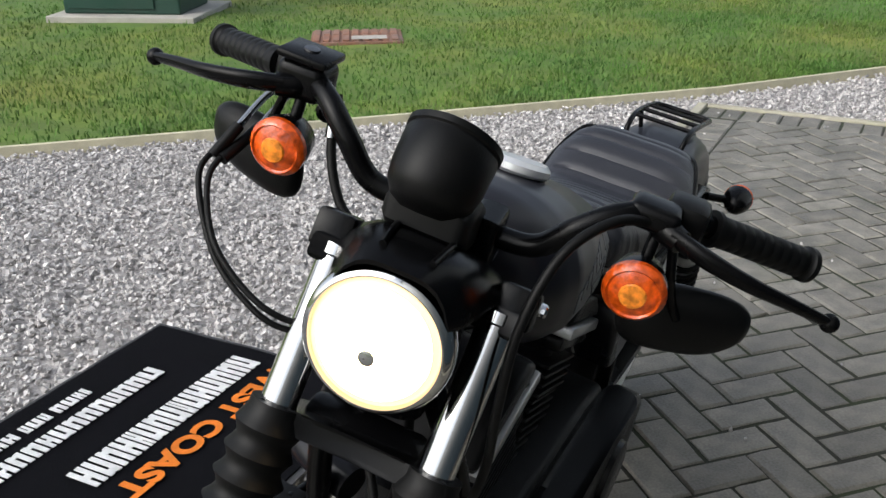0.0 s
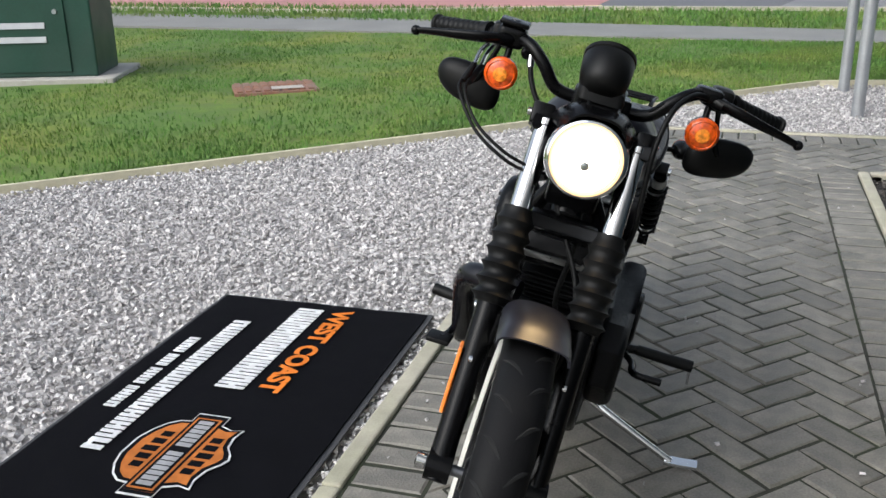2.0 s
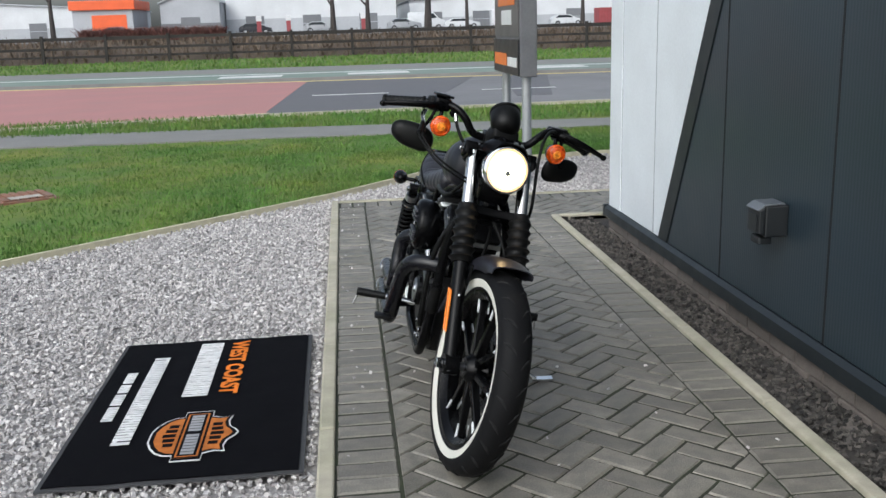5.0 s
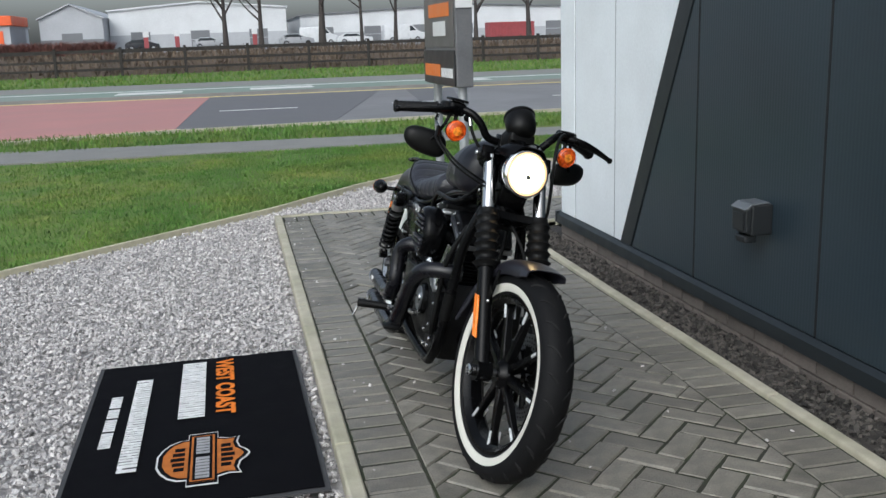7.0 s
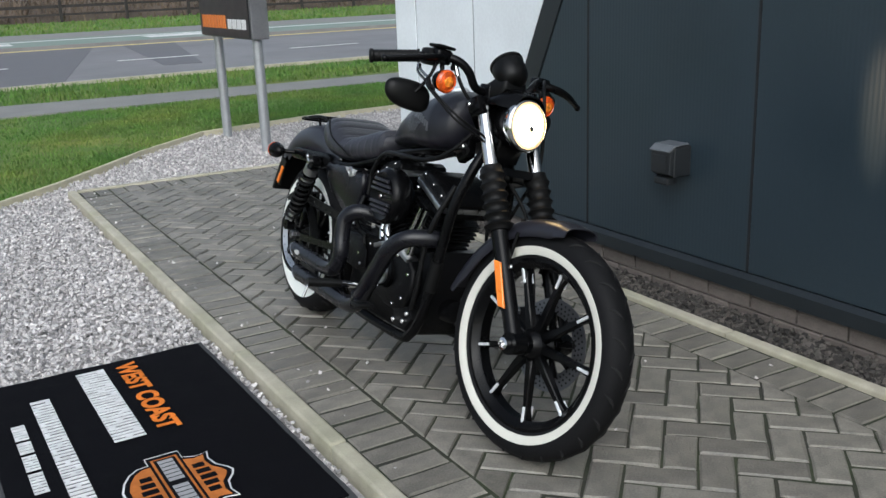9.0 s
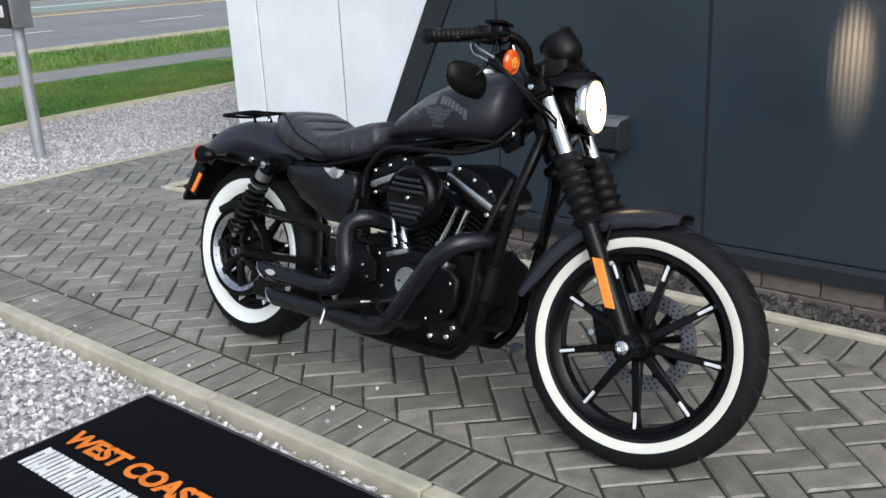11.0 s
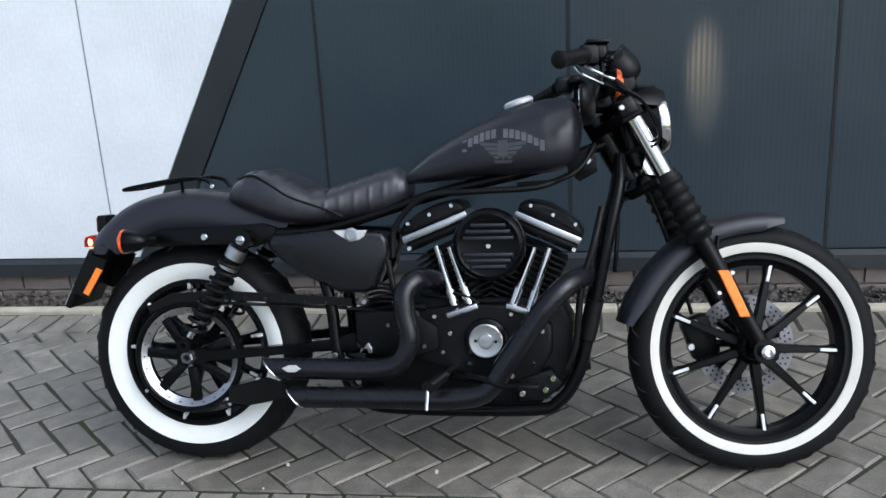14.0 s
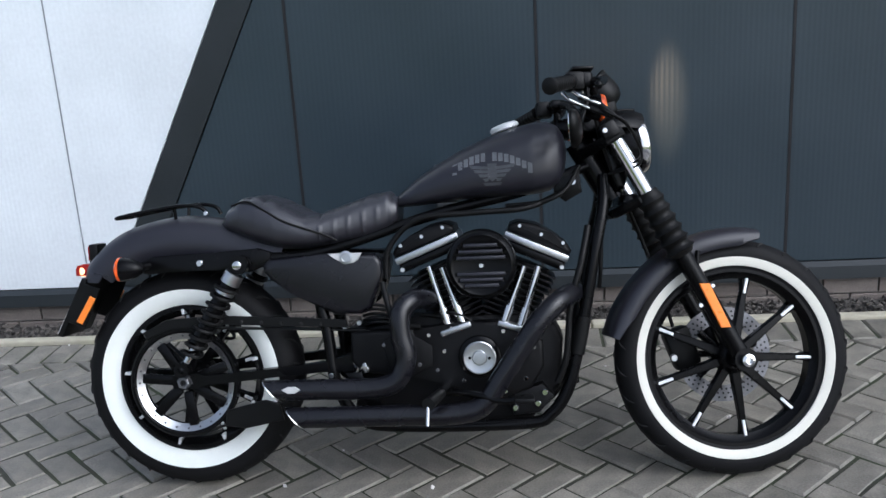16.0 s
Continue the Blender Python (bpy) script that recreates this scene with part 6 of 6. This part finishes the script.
part("head_bracket", steered(prism([(1.160, 0.955), (1.225, 0.940), (1.235, 0.860), (1.215, 0.790), (1.190, 0.790), (1.165, 0.870)], -0.052, 0.052, "y", 0.010, 3)), SATIN, bike, "black headlamp mounting bracket", smooth=40)

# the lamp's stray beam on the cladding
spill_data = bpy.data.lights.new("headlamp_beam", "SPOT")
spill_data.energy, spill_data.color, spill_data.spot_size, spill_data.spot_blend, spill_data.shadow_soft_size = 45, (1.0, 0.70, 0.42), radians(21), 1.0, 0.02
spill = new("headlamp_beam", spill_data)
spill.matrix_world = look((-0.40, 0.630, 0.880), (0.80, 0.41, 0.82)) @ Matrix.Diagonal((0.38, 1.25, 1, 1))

# ---- speedometer
GA = Vector((1.170, -0.012, 1.052))
GN = Vector((-0.72, 0, 0.69)).normalized()
gauge = part("speedometer", steered(lathe([(-0.046, 0), (-0.045, 0.022), (-0.038, 0.036), (-0.024, 0.0455), (-0.006, 0.0490), (0.028, 0.0505), (0.030, 0.0492), (0.032, 0.0492), (0.034, 0.0515), (0.041, 0.0515), (0.043, 0.048), (0.037, 0.046), (0.035, 0)], GA, GN, 56)), PLASTIC, bike, "round black speedometer housing", smooth=40)
part("gauge_bracket", steered(prism([(1.098, 0.966), (1.176, 0.972), (1.206, 1.004), (1.200, 1.030), (1.150, 1.034), (1.102, 1.004)], -0.054, 0.038, "y", 0.014, 4)), RUBBER, bike, "dull black gauge bracket", smooth=45)


# ---- handlebar
RIGHT = [(1.118, 0.0, 0.984), (1.118, -0.055, 0.984), (1.121, -0.098, 0.993), (1.122, -0.132, 1.030), (1.104, -0.168, 1.054), (1.066, -0.212, 1.056), (1.023, -0.275, 1.040), (0.964, -0.372, 1.015)]
LEFT = [(x, -y, z) for x, y, z in RIGHT]
part("handlebar", steered(tube(LEFT[:0:-1] + RIGHT, 0.0128, 16, 8)), SATIN, bike, "black swept handlebar", smooth=50)
part("riser", steered(prism([(1.090, 0.945), (1.150, 0.945), (1.142, 1.010), (1.096, 1.010)], -0.058, -0.022, "y", 0.008, 3)), SATIN, bike, smooth=40)
part("riser", steered(prism([(1.090, 0.945), (1.150, 0.945), (1.142, 1.010), (1.096, 1.010)], 0.022, 0.058, "y", 0.008, 3)), SATIN, bike, smooth=40)


def lateral(bm, s):
    if s > 0:
        bmesh.ops.transform(bm, matrix=Matrix.Diagonal((1, -1, 1, 1)), verts=bm.verts)
    return steered(bm)


for s in (-1, 1):
    g0, g1 = Vector((1.036, -0.256, 1.045)), Vector((0.963, -0.378, 1.0150))
    gd = (g1 - g0)
    gl = gd.length
    prof = [(0, 0.0), (0, 0.0205), (0.006, 0.0205), (0.008, 0.0172)]
    for k in range(9):
        h = 0.012 + k * (gl - 0.026) / 9
        prof += [(h, 0.0176), (h + 0.009, 0.0176), (h + 0.010, 0.0168), (h + 0.0112, 0.0168)]
    prof += [(gl - 0.012, 0.0176), (gl - 0.010, 0.0205), (gl - 0.003, 0.0205), (gl, 0.017), (gl, 0)]
    part("grip", lateral(lathe(prof, g0, gd, 28), s), RUBBER, bike, "ribbed black rubber grip", smooth=45)
    sw = rotbox((1.052, -0.228, 1.050), (0.048, 0.046, 0.048), 0, 0.010)
    part("switch_housing", lateral(sw, s), PLASTIC, bike, smooth=40)
    if s < 0:
        res = part("brake_reservoir", lateral(box((1.048, -0.238, 1.034), (1.100, -0.180, 1.078), 0.012, 4), s), SATIN, bike, "black brake fluid reservoir", smooth=40)
        part("clamp_bolt", lateral(lathe([(0, 0.013), (0.006, 0.013), (0.009, 0.009), (0.004, 0.007), (0.004, 0)], (1.092, -0.170, 1.036), (1, 0.3, -0.1), 20), s), SATIN, res, smooth=40)
        part("sight_glass", lateral(lathe([(0, 0.009), (0.002, 0.009), (0.003, 0)], (1.0745, -0.209, 1.0880), (0, 0, 1), 20), s), STEEL, res, "small round bright sight glass", smooth=40)
        part("reservoir_lid", lateral(box((1.047, -0.239, 1.0785), (1.102, -0.179, 1.0880), 0.0035, 2), s), SATIN, res, smooth=40)
    else:
        part("clutch_perch", lateral(box((1.062, -0.225, 1.044), (1.106, -0.170, 1.072), 0.009, 3), s), SATIN, bike, smooth=40)
    pv = Vector((1.100, -0.222, 1.050))
    tip = (1.074, -0.400, 1.011)
    lev = part("brake_lever" if s < 0 else "clutch_lever", lateral(tube([pv, (1.112, -0.262, 1.044), (1.108, -0.310, 1.034), (1.090, -0.360, 1.022), tip], [0.014, 0.0145, 0.0125, 0.0100, 0.0085], 14, 6, squash=0.65), s), SATIN, bike, "black hand lever", smooth=50)
    ball = bmesh.new()
    bmesh.ops.create_uvsphere(ball, u_segments=14, v_segments=9, radius=0.0105, matrix=Matrix.Translation(tip))
    part("lever_ball", lateral(ball, s), SATIN, lev, smooth=60)
    part("lever_bracket", lateral(tube([(1.068, -0.200, 1.052), (1.090, -0.212, 1.050), (1.104, -0.232, 1.048)], [0.018, 0.016, 0.013], 12, 4), s), SATIN, bike, smooth=50)
    # turn signal
    tc = Vector((1.121, -0.207, 0.987))
    tn = Vector((0.985, -0.02, -0.05)).normalized()
    ts = part("turn_signal", lateral(lathe([(-0.052, 0), (-0.050, 0.014), (-0.036, 0.026), (-0.012, 0.0325), (-0.002, 0.033)], tc, tn, 32), s), SATIN, bike, "black bullet turn signal", smooth=50)
    part("amber_lens", lateral(lathe([(-0.003, 0.0335), (0.003, 0.0338), (0.008, 0.031), (0.010, 0.028), (0.008, 0.026), (0.013, 0.016), (0.014, 0)], tc, tn, 32), s), AMBER, ts, "amber lens", smooth=30)
    part("lens_core", lateral(lathe([(0.0125, 0.0150), (0.0150, 0.0135), (0.0165, 0.007), (0.0165, 0)], tc, tn, 16), s), AMBER_CORE, ts, "bright faceted lens centre", smooth=20)
    part("signal_stem", lateral(tube([tc + Vector((-0.028, 0, 0.02)), (1.090, -0.206, 1.020), (1.082, -0.206, 1.044)], 0.007, 10, 4), s), SATIN, ts, smooth=50)
    # mirror hung under the bar
    mc = Vector((1.040, -0.272, 0.930))
    outline = []
    for k in range(40):
        a = 2 * math.pi * k / 40
        u, w_ = math.cos(a), math.sin(a)
        yy = 0.073 * math.copysign(abs(u) ** 0.75, u)
        zz = 0.043 * math.copysign(abs(w_) ** 0.8, w_) * (1.0 + 0.12 * u) + 0.010 * u * -1
        outline.append((yy, zz))
    secs = [[(mc.x + dx, mc.y + yy * k, mc.z + zz * k) for yy, zz in outline] for dx, k in ((-0.010, 0.96), (-0.006, 1.0), (0.000, 0.98), (0.009, 0.86), (0.015, 0.62), (0.018, 0.30))]
    turn = Matrix.Translation(mc) @ Matrix.Rotation(radians(-14), 4, "Z") @ Matrix.Translation(-mc)
    shell, glass = loft(secs), loft([[(mc.x + dx, mc.y + yy * 0.93, mc.z + zz * 0.93) for yy, zz in outline] for dx in (-0.0125, -0.0105)])
    for bm in (shell, glass):
        bmesh.ops.transform(bm, matrix=turn, verts=bm.verts)
    mir = part("mirror", lateral(shell, s), PLASTIC, bike, "black oval mirror hung below the bar", smooth=55)
    part("mirror_glass", lateral(glass, s), MIRROR, mir)
    part("mirror_stem", lateral(tube([(1.085, -0.225, 1.040), (1.082, -0.236, 1.000), (1.066, -0.250, 0.960), (1.058, -0.262, 0.940)], 0.0055, 10, 5), s), SATIN, mir, smooth=50)

# cables and hoses
for dx in (0.0, 0.012):
    part("throttle_cable", steered(tube([(1.084 + 2 * dx, -0.252 - dx, 0.979), (1.125, -0.262 - dx, 0.963), (1.165, -0.262 - dx, 0.940), (1.210, -0.222, 0.900 - dx), (1.232, -0.165, 0.872 - dx), (1.228, -0.115, 0.855 - dx), (1.17, -0.06, 0.83)], 0.0036, 8, 6)), RUBBER, bike, "black throttle cable", smooth=50)
    part("cable_ferrule", steered(tube([(1.018 + 2 * dx, -0.240 - dx, 1.022), (1.038 + 2 * dx, -0.250 - dx, 1.000 + dx * 0.6), (1.086 + 2 * dx, -0.252 - dx, 0.978 + dx * 0.6)], 0.0045, 10, 6)), CHROME, bike, smooth=40)
    part("cable_sleeve", steered(rod((1.084 + 2 * dx, -0.252 - dx, 0.979 + dx * 0.6), (1.140, -0.262 - dx, 0.955), 0.0068)), RUBBER, bike, smooth=40)
part("clutch_cable", steered(tube([(1.090, 0.205, 1.052), (1.135, 0.165, 1.058), (1.180, 0.130, 1.025), (1.215, 0.118, 0.950), (1.228, 0.126, 0.860), (1.222, 0.135, 0.780), (1.18, 0.13, 0.68), (1.10, 0.12, 0.50)], 0.0055, 10, 6)), RUBBER, bike, "black clutch cable", smooth=50)
part("brake_hose", steered(tube([(1.085, -0.165, 1.055), (1.110, -0.150, 1.000), (1.130, -0.120, 0.955), (1.150, -0.070, 0.920), (1.20, -0.03, 0.80), (1.28, 0.06, 0.66), (1.34, 0.085, 0.50), (1.37, 0.09, 0.40)], 0.0055, 10, 6)), RUBBER, bike, "black brake hose", smooth=50)
part("hose_fitting", steered(rod((1.088, -0.163, 1.050), (1.104, -0.155, 1.012), 0.0075)), CHROME, bike, smooth=40)
part("wiring_loom", tube([(1.05, -0.07, 0.79), (0.95, -0.11, 0.755), (0.80, -0.115, 0.748), (0.66, -0.105, 0.735), (0.58, -0.10, 0.66), (0.57, -0.10, 0.58)], 0.008, 10, 6), RUBBER, bike, "black wiring loom", smooth=50)
part("wiring_loom", tube([(1.10, -0.05, 0.86), (1.06, -0.09, 0.80), (1.00, -0.10, 0.77), (0.90, -0.08, 0.762)], 0.006, 10, 6), RUBBER, bike, smooth=50)
part("oil_line", tube([(0.56, -0.11, 0.57), (0.58, -0.14, 0.50), (0.60, -0.13, 0.46), (0.66, -0.13, 0.45)], 0.008, 10, 6), RUBBER, bike, smooth=50)
part("breather_hose", tube([(1.115, -0.09, 0.70), (1.09, -0.125, 0.60), (1.06, -0.135, 0.50), (1.045, -0.135, 0.36), (1.02, -0.13, 0.29)], 0.009, 10, 6), RUBBER, bike, smooth=50)
part("vent_hose", tube([(1.15, 0.02, 0.76), (1.16, 0.03, 0.68), (1.155, 0.02, 0.58), (1.15, 0.03, 0.52)], 0.006, 10, 6), RUBBER, bike, smooth=50)

# ---- tail
for s in (-1, 1):
    tc = Vector((-0.128, s * 0.186, 0.638))
    ts = part("turn_signal", lathe([(0.062, 0), (0.060, 0.012), (0.040, 0.024), (0.012, 0.0315), (0.0, 0.032)], tc, (1, 0, 0), 28), SATIN, bike, "black bullet turn signal", smooth=50)
    part("amber_lens", lathe([(0.001, 0.0325), (-0.006, 0.0325), (-0.012, 0.026), (-0.014, 0)], tc, (1, 0, 0), 28), AMBER, ts, "amber lens", smooth=40)
    part("signal_stem", rod(tc + Vector((0.028, -s * 0.02, 0)), (-0.075, s * 0.125, 0.640), 0.009), SATIN, ts, smooth=40)
tail = part("tail_lamp", loft([[(x, y_, z) for y_, z in ((-h, 0.612), (h, 0.612), (h, t_), (-h, t_))] for x, h, t_ in ((-0.250, 0.040, 0.640), (-0.300, 0.038, 0.646), (-0.324, 0.032, 0.640), (-0.333, 0.024, 0.630))]), RED_LENS, bike, "lit tail lamp with a dark red cap", smooth=40)
part("lit_lens", lathe([(-0.006, 0.0), (-0.005, 0.010), (0.0, 0.0155), (0.012, 0.016), (0.012, 0.0)], (-0.312, -0.030, 0.625), (0.5, 0.86, 0), 24), TAIL_LIT, tail, "glowing warm lens", smooth=50)
stop = part("rear_reflector", box((-0.288, -0.030, 0.646), (-0.262, 0.030, 0.700), 0.003), PLASTIC, bike, "dark red rear reflector box", smooth=40)
part("red_lens", box((-0.2925, -0.026, 0.654), (-0.2882, 0.026, 0.694), 0.002), RED_LENS, stop, "dark red lens")
holder = prism([(-0.285, 0.610), (-0.270, 0.606), (-0.352, 0.446), (-0.367, 0.452)], -0.092, 0.092, "y", 0.003)
plate = part("plate_holder", holder, PLASTIC, bike, "black number plate holder", smooth=40)
part("number_plate", prism([(-0.2890, 0.600), (-0.2860, 0.599), (-0.3640, 0.4560), (-0.3670, 0.457)], -0.088, 0.088, "y"), PALE, plate, "plain pale number plate")
for s in (-1, 1):
    part("side_reflector", prism([(-0.262, 0.560), (-0.246, 0.552), (-0.290, 0.482), (-0.306, 0.490)], min(s * 0.0925, s * 0.100), max(s * 0.0925, s * 0.100), "y", 0.002, 1), REFLECTOR, plate, "orange side reflector")
    part("reflector_arm", prism([(-0.290, 0.600), (-0.235, 0.580), (-0.285, 0.470), (-0.340, 0.490)], min(s * 0.0860, s * 0.0922), max(s * 0.0860, s * 0.0922), "y", 0.002, 1), PLASTIC, plate)
rack = part("luggage_rack", tube([(0.075, -0.060, 0.770), (0.055, -0.062, 0.792), (0.000, -0.064, 0.799), (-0.110, -0.066, 0.785), (-0.185, -0.060, 0.772), (-0.195, 0.0, 0.770), (-0.185, 0.060, 0.772), (-0.110, 0.066, 0.785), (0.000, 0.064, 0.799), (0.055, 0.062, 0.792), (0.075, 0.060, 0.770)], 0.0055, 10, 6), SATIN, bike, "small black tubular luggage rack", smooth=50)
for x, z in ((0.02, 0.799), (-0.05, 0.793), (-0.12, 0.784)):
    part("rack_bar", rod((x, -0.065, z), (x, 0.065, z), 0.0048, seg=10), SATIN, rack, smooth=50)
for s in (-1, 1):
    part("rack_foot", rod((-0.02, s * 0.05, 0.755), (-0.02, s * 0.06, 0.797), 0.005, seg=10), SATIN, rack, smooth=50)
bolts([(0.072, -0.066, 0.775)], 0.007, rack, CHROME)
# ---------------------------------------------------------------- plinth bricks
def brick_mesh(key, size, bevel, material, worn=0.0):
    """One shared mesh of a bevelled block, its top at z = 0."""
    bm = box((-size[0] / 2, -size[1] / 2, -size[2]), (size[0] / 2, size[1] / 2, 0), 0)
    bmesh.ops.bevel(bm, geom=[e for e in bm.edges if all(v_.co.z > -1e-6 for v_ in e.verts)], offset=bevel, segments=1, affect="EDGES")
    if worn:
        bmesh.ops.subdivide_edges(bm, edges=[e for e in bm.edges if abs(e.verts[0].co.z - e.verts[1].co.z) < 1e-5 and e.verts[0].co.z > -0.03 and e.calc_length() > 0.05], cuts=1)
        for q in bm.verts:
            q.co += Vector((random.gauss(0, worn), random.gauss(0, worn), random.uniform(-worn, 0) if q.co.z > -0.02 else 0))
    me = bpy.data.meshes.new(key)
    bm.to_mesh(me)
    bm.free()
    me.materials.append(material)
    return me


BR = brick_mesh("brick", (0.215, 0.10, 0.065), 0.004, PLINTH)
y = NEAR + 0.11
while y < WALL_END - 0.02:
    for z, off in ((0.068, 0.0), (-0.006, 0.1125)):
        o = new("brick", BR)
        o.parent = wall
        o.matrix_basis = Matrix.Translation((WALL_X + 0.046, min(y + off, WALL_END - 0.105), z)) @ Matrix.Rotation(radians(90), 4, "Z")
    y += 0.225

# ---------------------------------------------------------------- block paving
paving = tagged(new("block_paving"), "weathered grey herringbone block paving with header courses", "paving", kind="structure")
part("joint_bed", box((KERB_L1, NEAR, -0.09), (KERB_R0, PAVE_END, -0.0065)), JOINT, paving, "dark mossy joint sand")
part("joint_bed", box((KERB_R0 + 0.001, BED_END + 0.051, -0.09), (9.0, PAVE_END, -0.0065)), JOINT, paving)
PW, PL, GAP = 0.0985, 0.1970, 0.0062
PV = [brick_mesh("paver", (PL - GAP - random.uniform(0, 0.002), PW - GAP - random.uniform(0, 0.002), 0.06), random.uniform(0.005, 0.007), PAVER, 0.0013) for _ in range(14)]
rest_v, rest_f = [], []


def paver(cx, cy, ang, as_part):
    dz = random.uniform(-0.0035, 0.0015)
    m = Matrix.Translation((cx, cy, dz)) @ Euler((random.uniform(-0.012, 0.012), random.uniform(-0.010, 0.010), ang + random.uniform(-0.012, 0.012))).to_matrix().to_4x4()
    me = random.choice(PV)
    if as_part:
        o = new("paver", me)
        o.parent = paving
        o.matrix_basis = m
    else:
        k = len(rest_v)
        rest_v.extend((m @ q.co)[:] for q in me.vertices)
        rest_f.extend([i + k for i in p.vertices] for p in me.polygons)


def cut_paver(poly, as_part):
    """A paver sawn at the border of the herringbone field."""
    z0, z1, c = -0.055, random.uniform(-0.002, 0.001), 0.006
    ctr = Vector((sum(p[0] for p in poly) / len(poly), sum(p[1] for p in poly) / len(poly)))
    inner = [(p[0] + (ctr.x - p[0]) * 0.055, p[1] + (ctr.y - p[1]) * 0.055) for p in poly]
    n = len(poly)
    vs = [(x, y_, z0) for x, y_ in poly] + [(x, y_, z1 - c) for x, y_ in poly] + [(x, y_, z1) for x, y_ in inner]
    fs = [[i, (i + 1) % n, n + (i + 1) % n, n + i] for i in range(n)] + [[n + i, n + (i + 1) % n, 2 * n + (i + 1) % n, 2 * n + i] for i in range(n)] + [[2 * n + i for i in range(n)]]
    k = len(rest_v)
    rest_v.extend(vs)
    rest_f.extend([i + k for i in f_] for f_ in fs)


def clip(poly, test):
    """Cuts a convex outline by a half plane a*x + b*y <= c."""
    a, b, c = test
    out = []
    for (x0, y0), (x1, y1) in zip(poly, poly[1:] + poly[:1]):
        d0, d1 = a * x0 + b * y0 - c, a * x1 + b * y1 - c
        if d0 <= 0:
            out.append((x0, y0))
        if d0 * d1 < 0:
            t_ = d0 / (d0 - d1)
            out.append((x0 + (x1 - x0) * t_, y0 + (y1 - y0) * t_))
    return out


def area(poly):
    return abs(sum(x0 * y1 - x1 * y0 for (x0, y0), (x1, y1) in zip(poly, poly[1:] + poly[:1]))) / 2


# header courses, both sides and across the far end
yy = NEAR + 0.07
while yy < PAVE_END - 0.2:
    near_part = -0.2 < yy < 2.6
    paver((KERB_L1 + SOLDIER_L) / 2 - 0.001, yy, 0, near_part)
    if yy < BED_END - 0.02:
        paver((SOLDIER_R + KERB_R0) / 2, yy, 0, near_part)
    yy += 0.100
xx = KERB_L1 + 0.06
while xx < 7:
    paver(xx, PAVE_END - 0.103, radians(90), False)
    xx += PW

# herringbone at 45 degrees
c45 = math.sqrt(0.5)
H = PW
fields = ([(1, 0, SOLDIER_R - 0.002), (-1, 0, -SOLDIER_L - 0.002), (0, 1, BED_END), (0, -1, -NEAR)],
          [(-1, 0, -SOLDIER_L - 0.002), (0, 1, PAVE_END - 0.207), (0, -1, -BED_END), (1, 0, 6.0)])
made = 0
for i in range(-70, 90):
    for j in range(-70, 90):
        k = (i - j) % 4
        if k == 0:
            cells = (i, j, i + 2, j + 1)
        elif k == 3:
            cells = (i, j, i + 1, j + 2)
        else:
            continue
        u0, v0, u1, v1 = (q * H for q in cells)
        g = GAP / 2
        quad = [(u0 + g, v0 + g), (u1 - g, v0 + g), (u1 - g, v1 - g), (u0 + g, v1 - g)]
        poly = [((u - v_) * c45 - 0.563, (u + v_) * c45 + 1.350) for u, v_ in quad]
        cx, cy = sum(p[0] for p in poly) / 4, sum(p[1] for p in poly) / 4
        if not (-1.2 < cx < 6.2 and NEAR - 0.2 < cy < PAVE_END + 0.2):
            continue
        for f_no, fld in enumerate(fields):
            p2 = poly
            for test in fld:
                p2 = clip(p2, test) if len(p2) > 2 else []
            if len(p2) < 3 or area(p2) < 0.0012:
                continue
            if area(p2) > area(poly) * 0.999:
                near_part = made < 250 and f_no == 0 and -0.25 < cy < 2.8
                made += near_part
                paver(cx, cy, radians(45) if k == 0 else radians(135), near_part)
            elif f_no == 0 or cx > SOLDIER_L - 0.2:
                cut_paver(p2, False)
rest = pieces("pavers", rest_v, rest_f, PAVER_REST, paving)
tagged(rest, kind="stuff")


def on_paving(n):
    x = np.concatenate([KERB_L1 + 0.02 + np.abs(rng.normal(0, 0.10, n // 2)), rng.uniform(KERB_L1 + 0.02, KERB_R0 - 0.02, n - n // 2)])
    return np.stack([x, rng.uniform(-1.5, PAVE_END - 0.1, n), np.full(n, 0.004)], -1)


v, f = stones(110, on_paving, 0.006, 0.013, rng)
tagged(pieces("grit", v.tolist(), f.tolist(), STONE), "few stray gravel chips on the paving", "grit", kind="stuff")
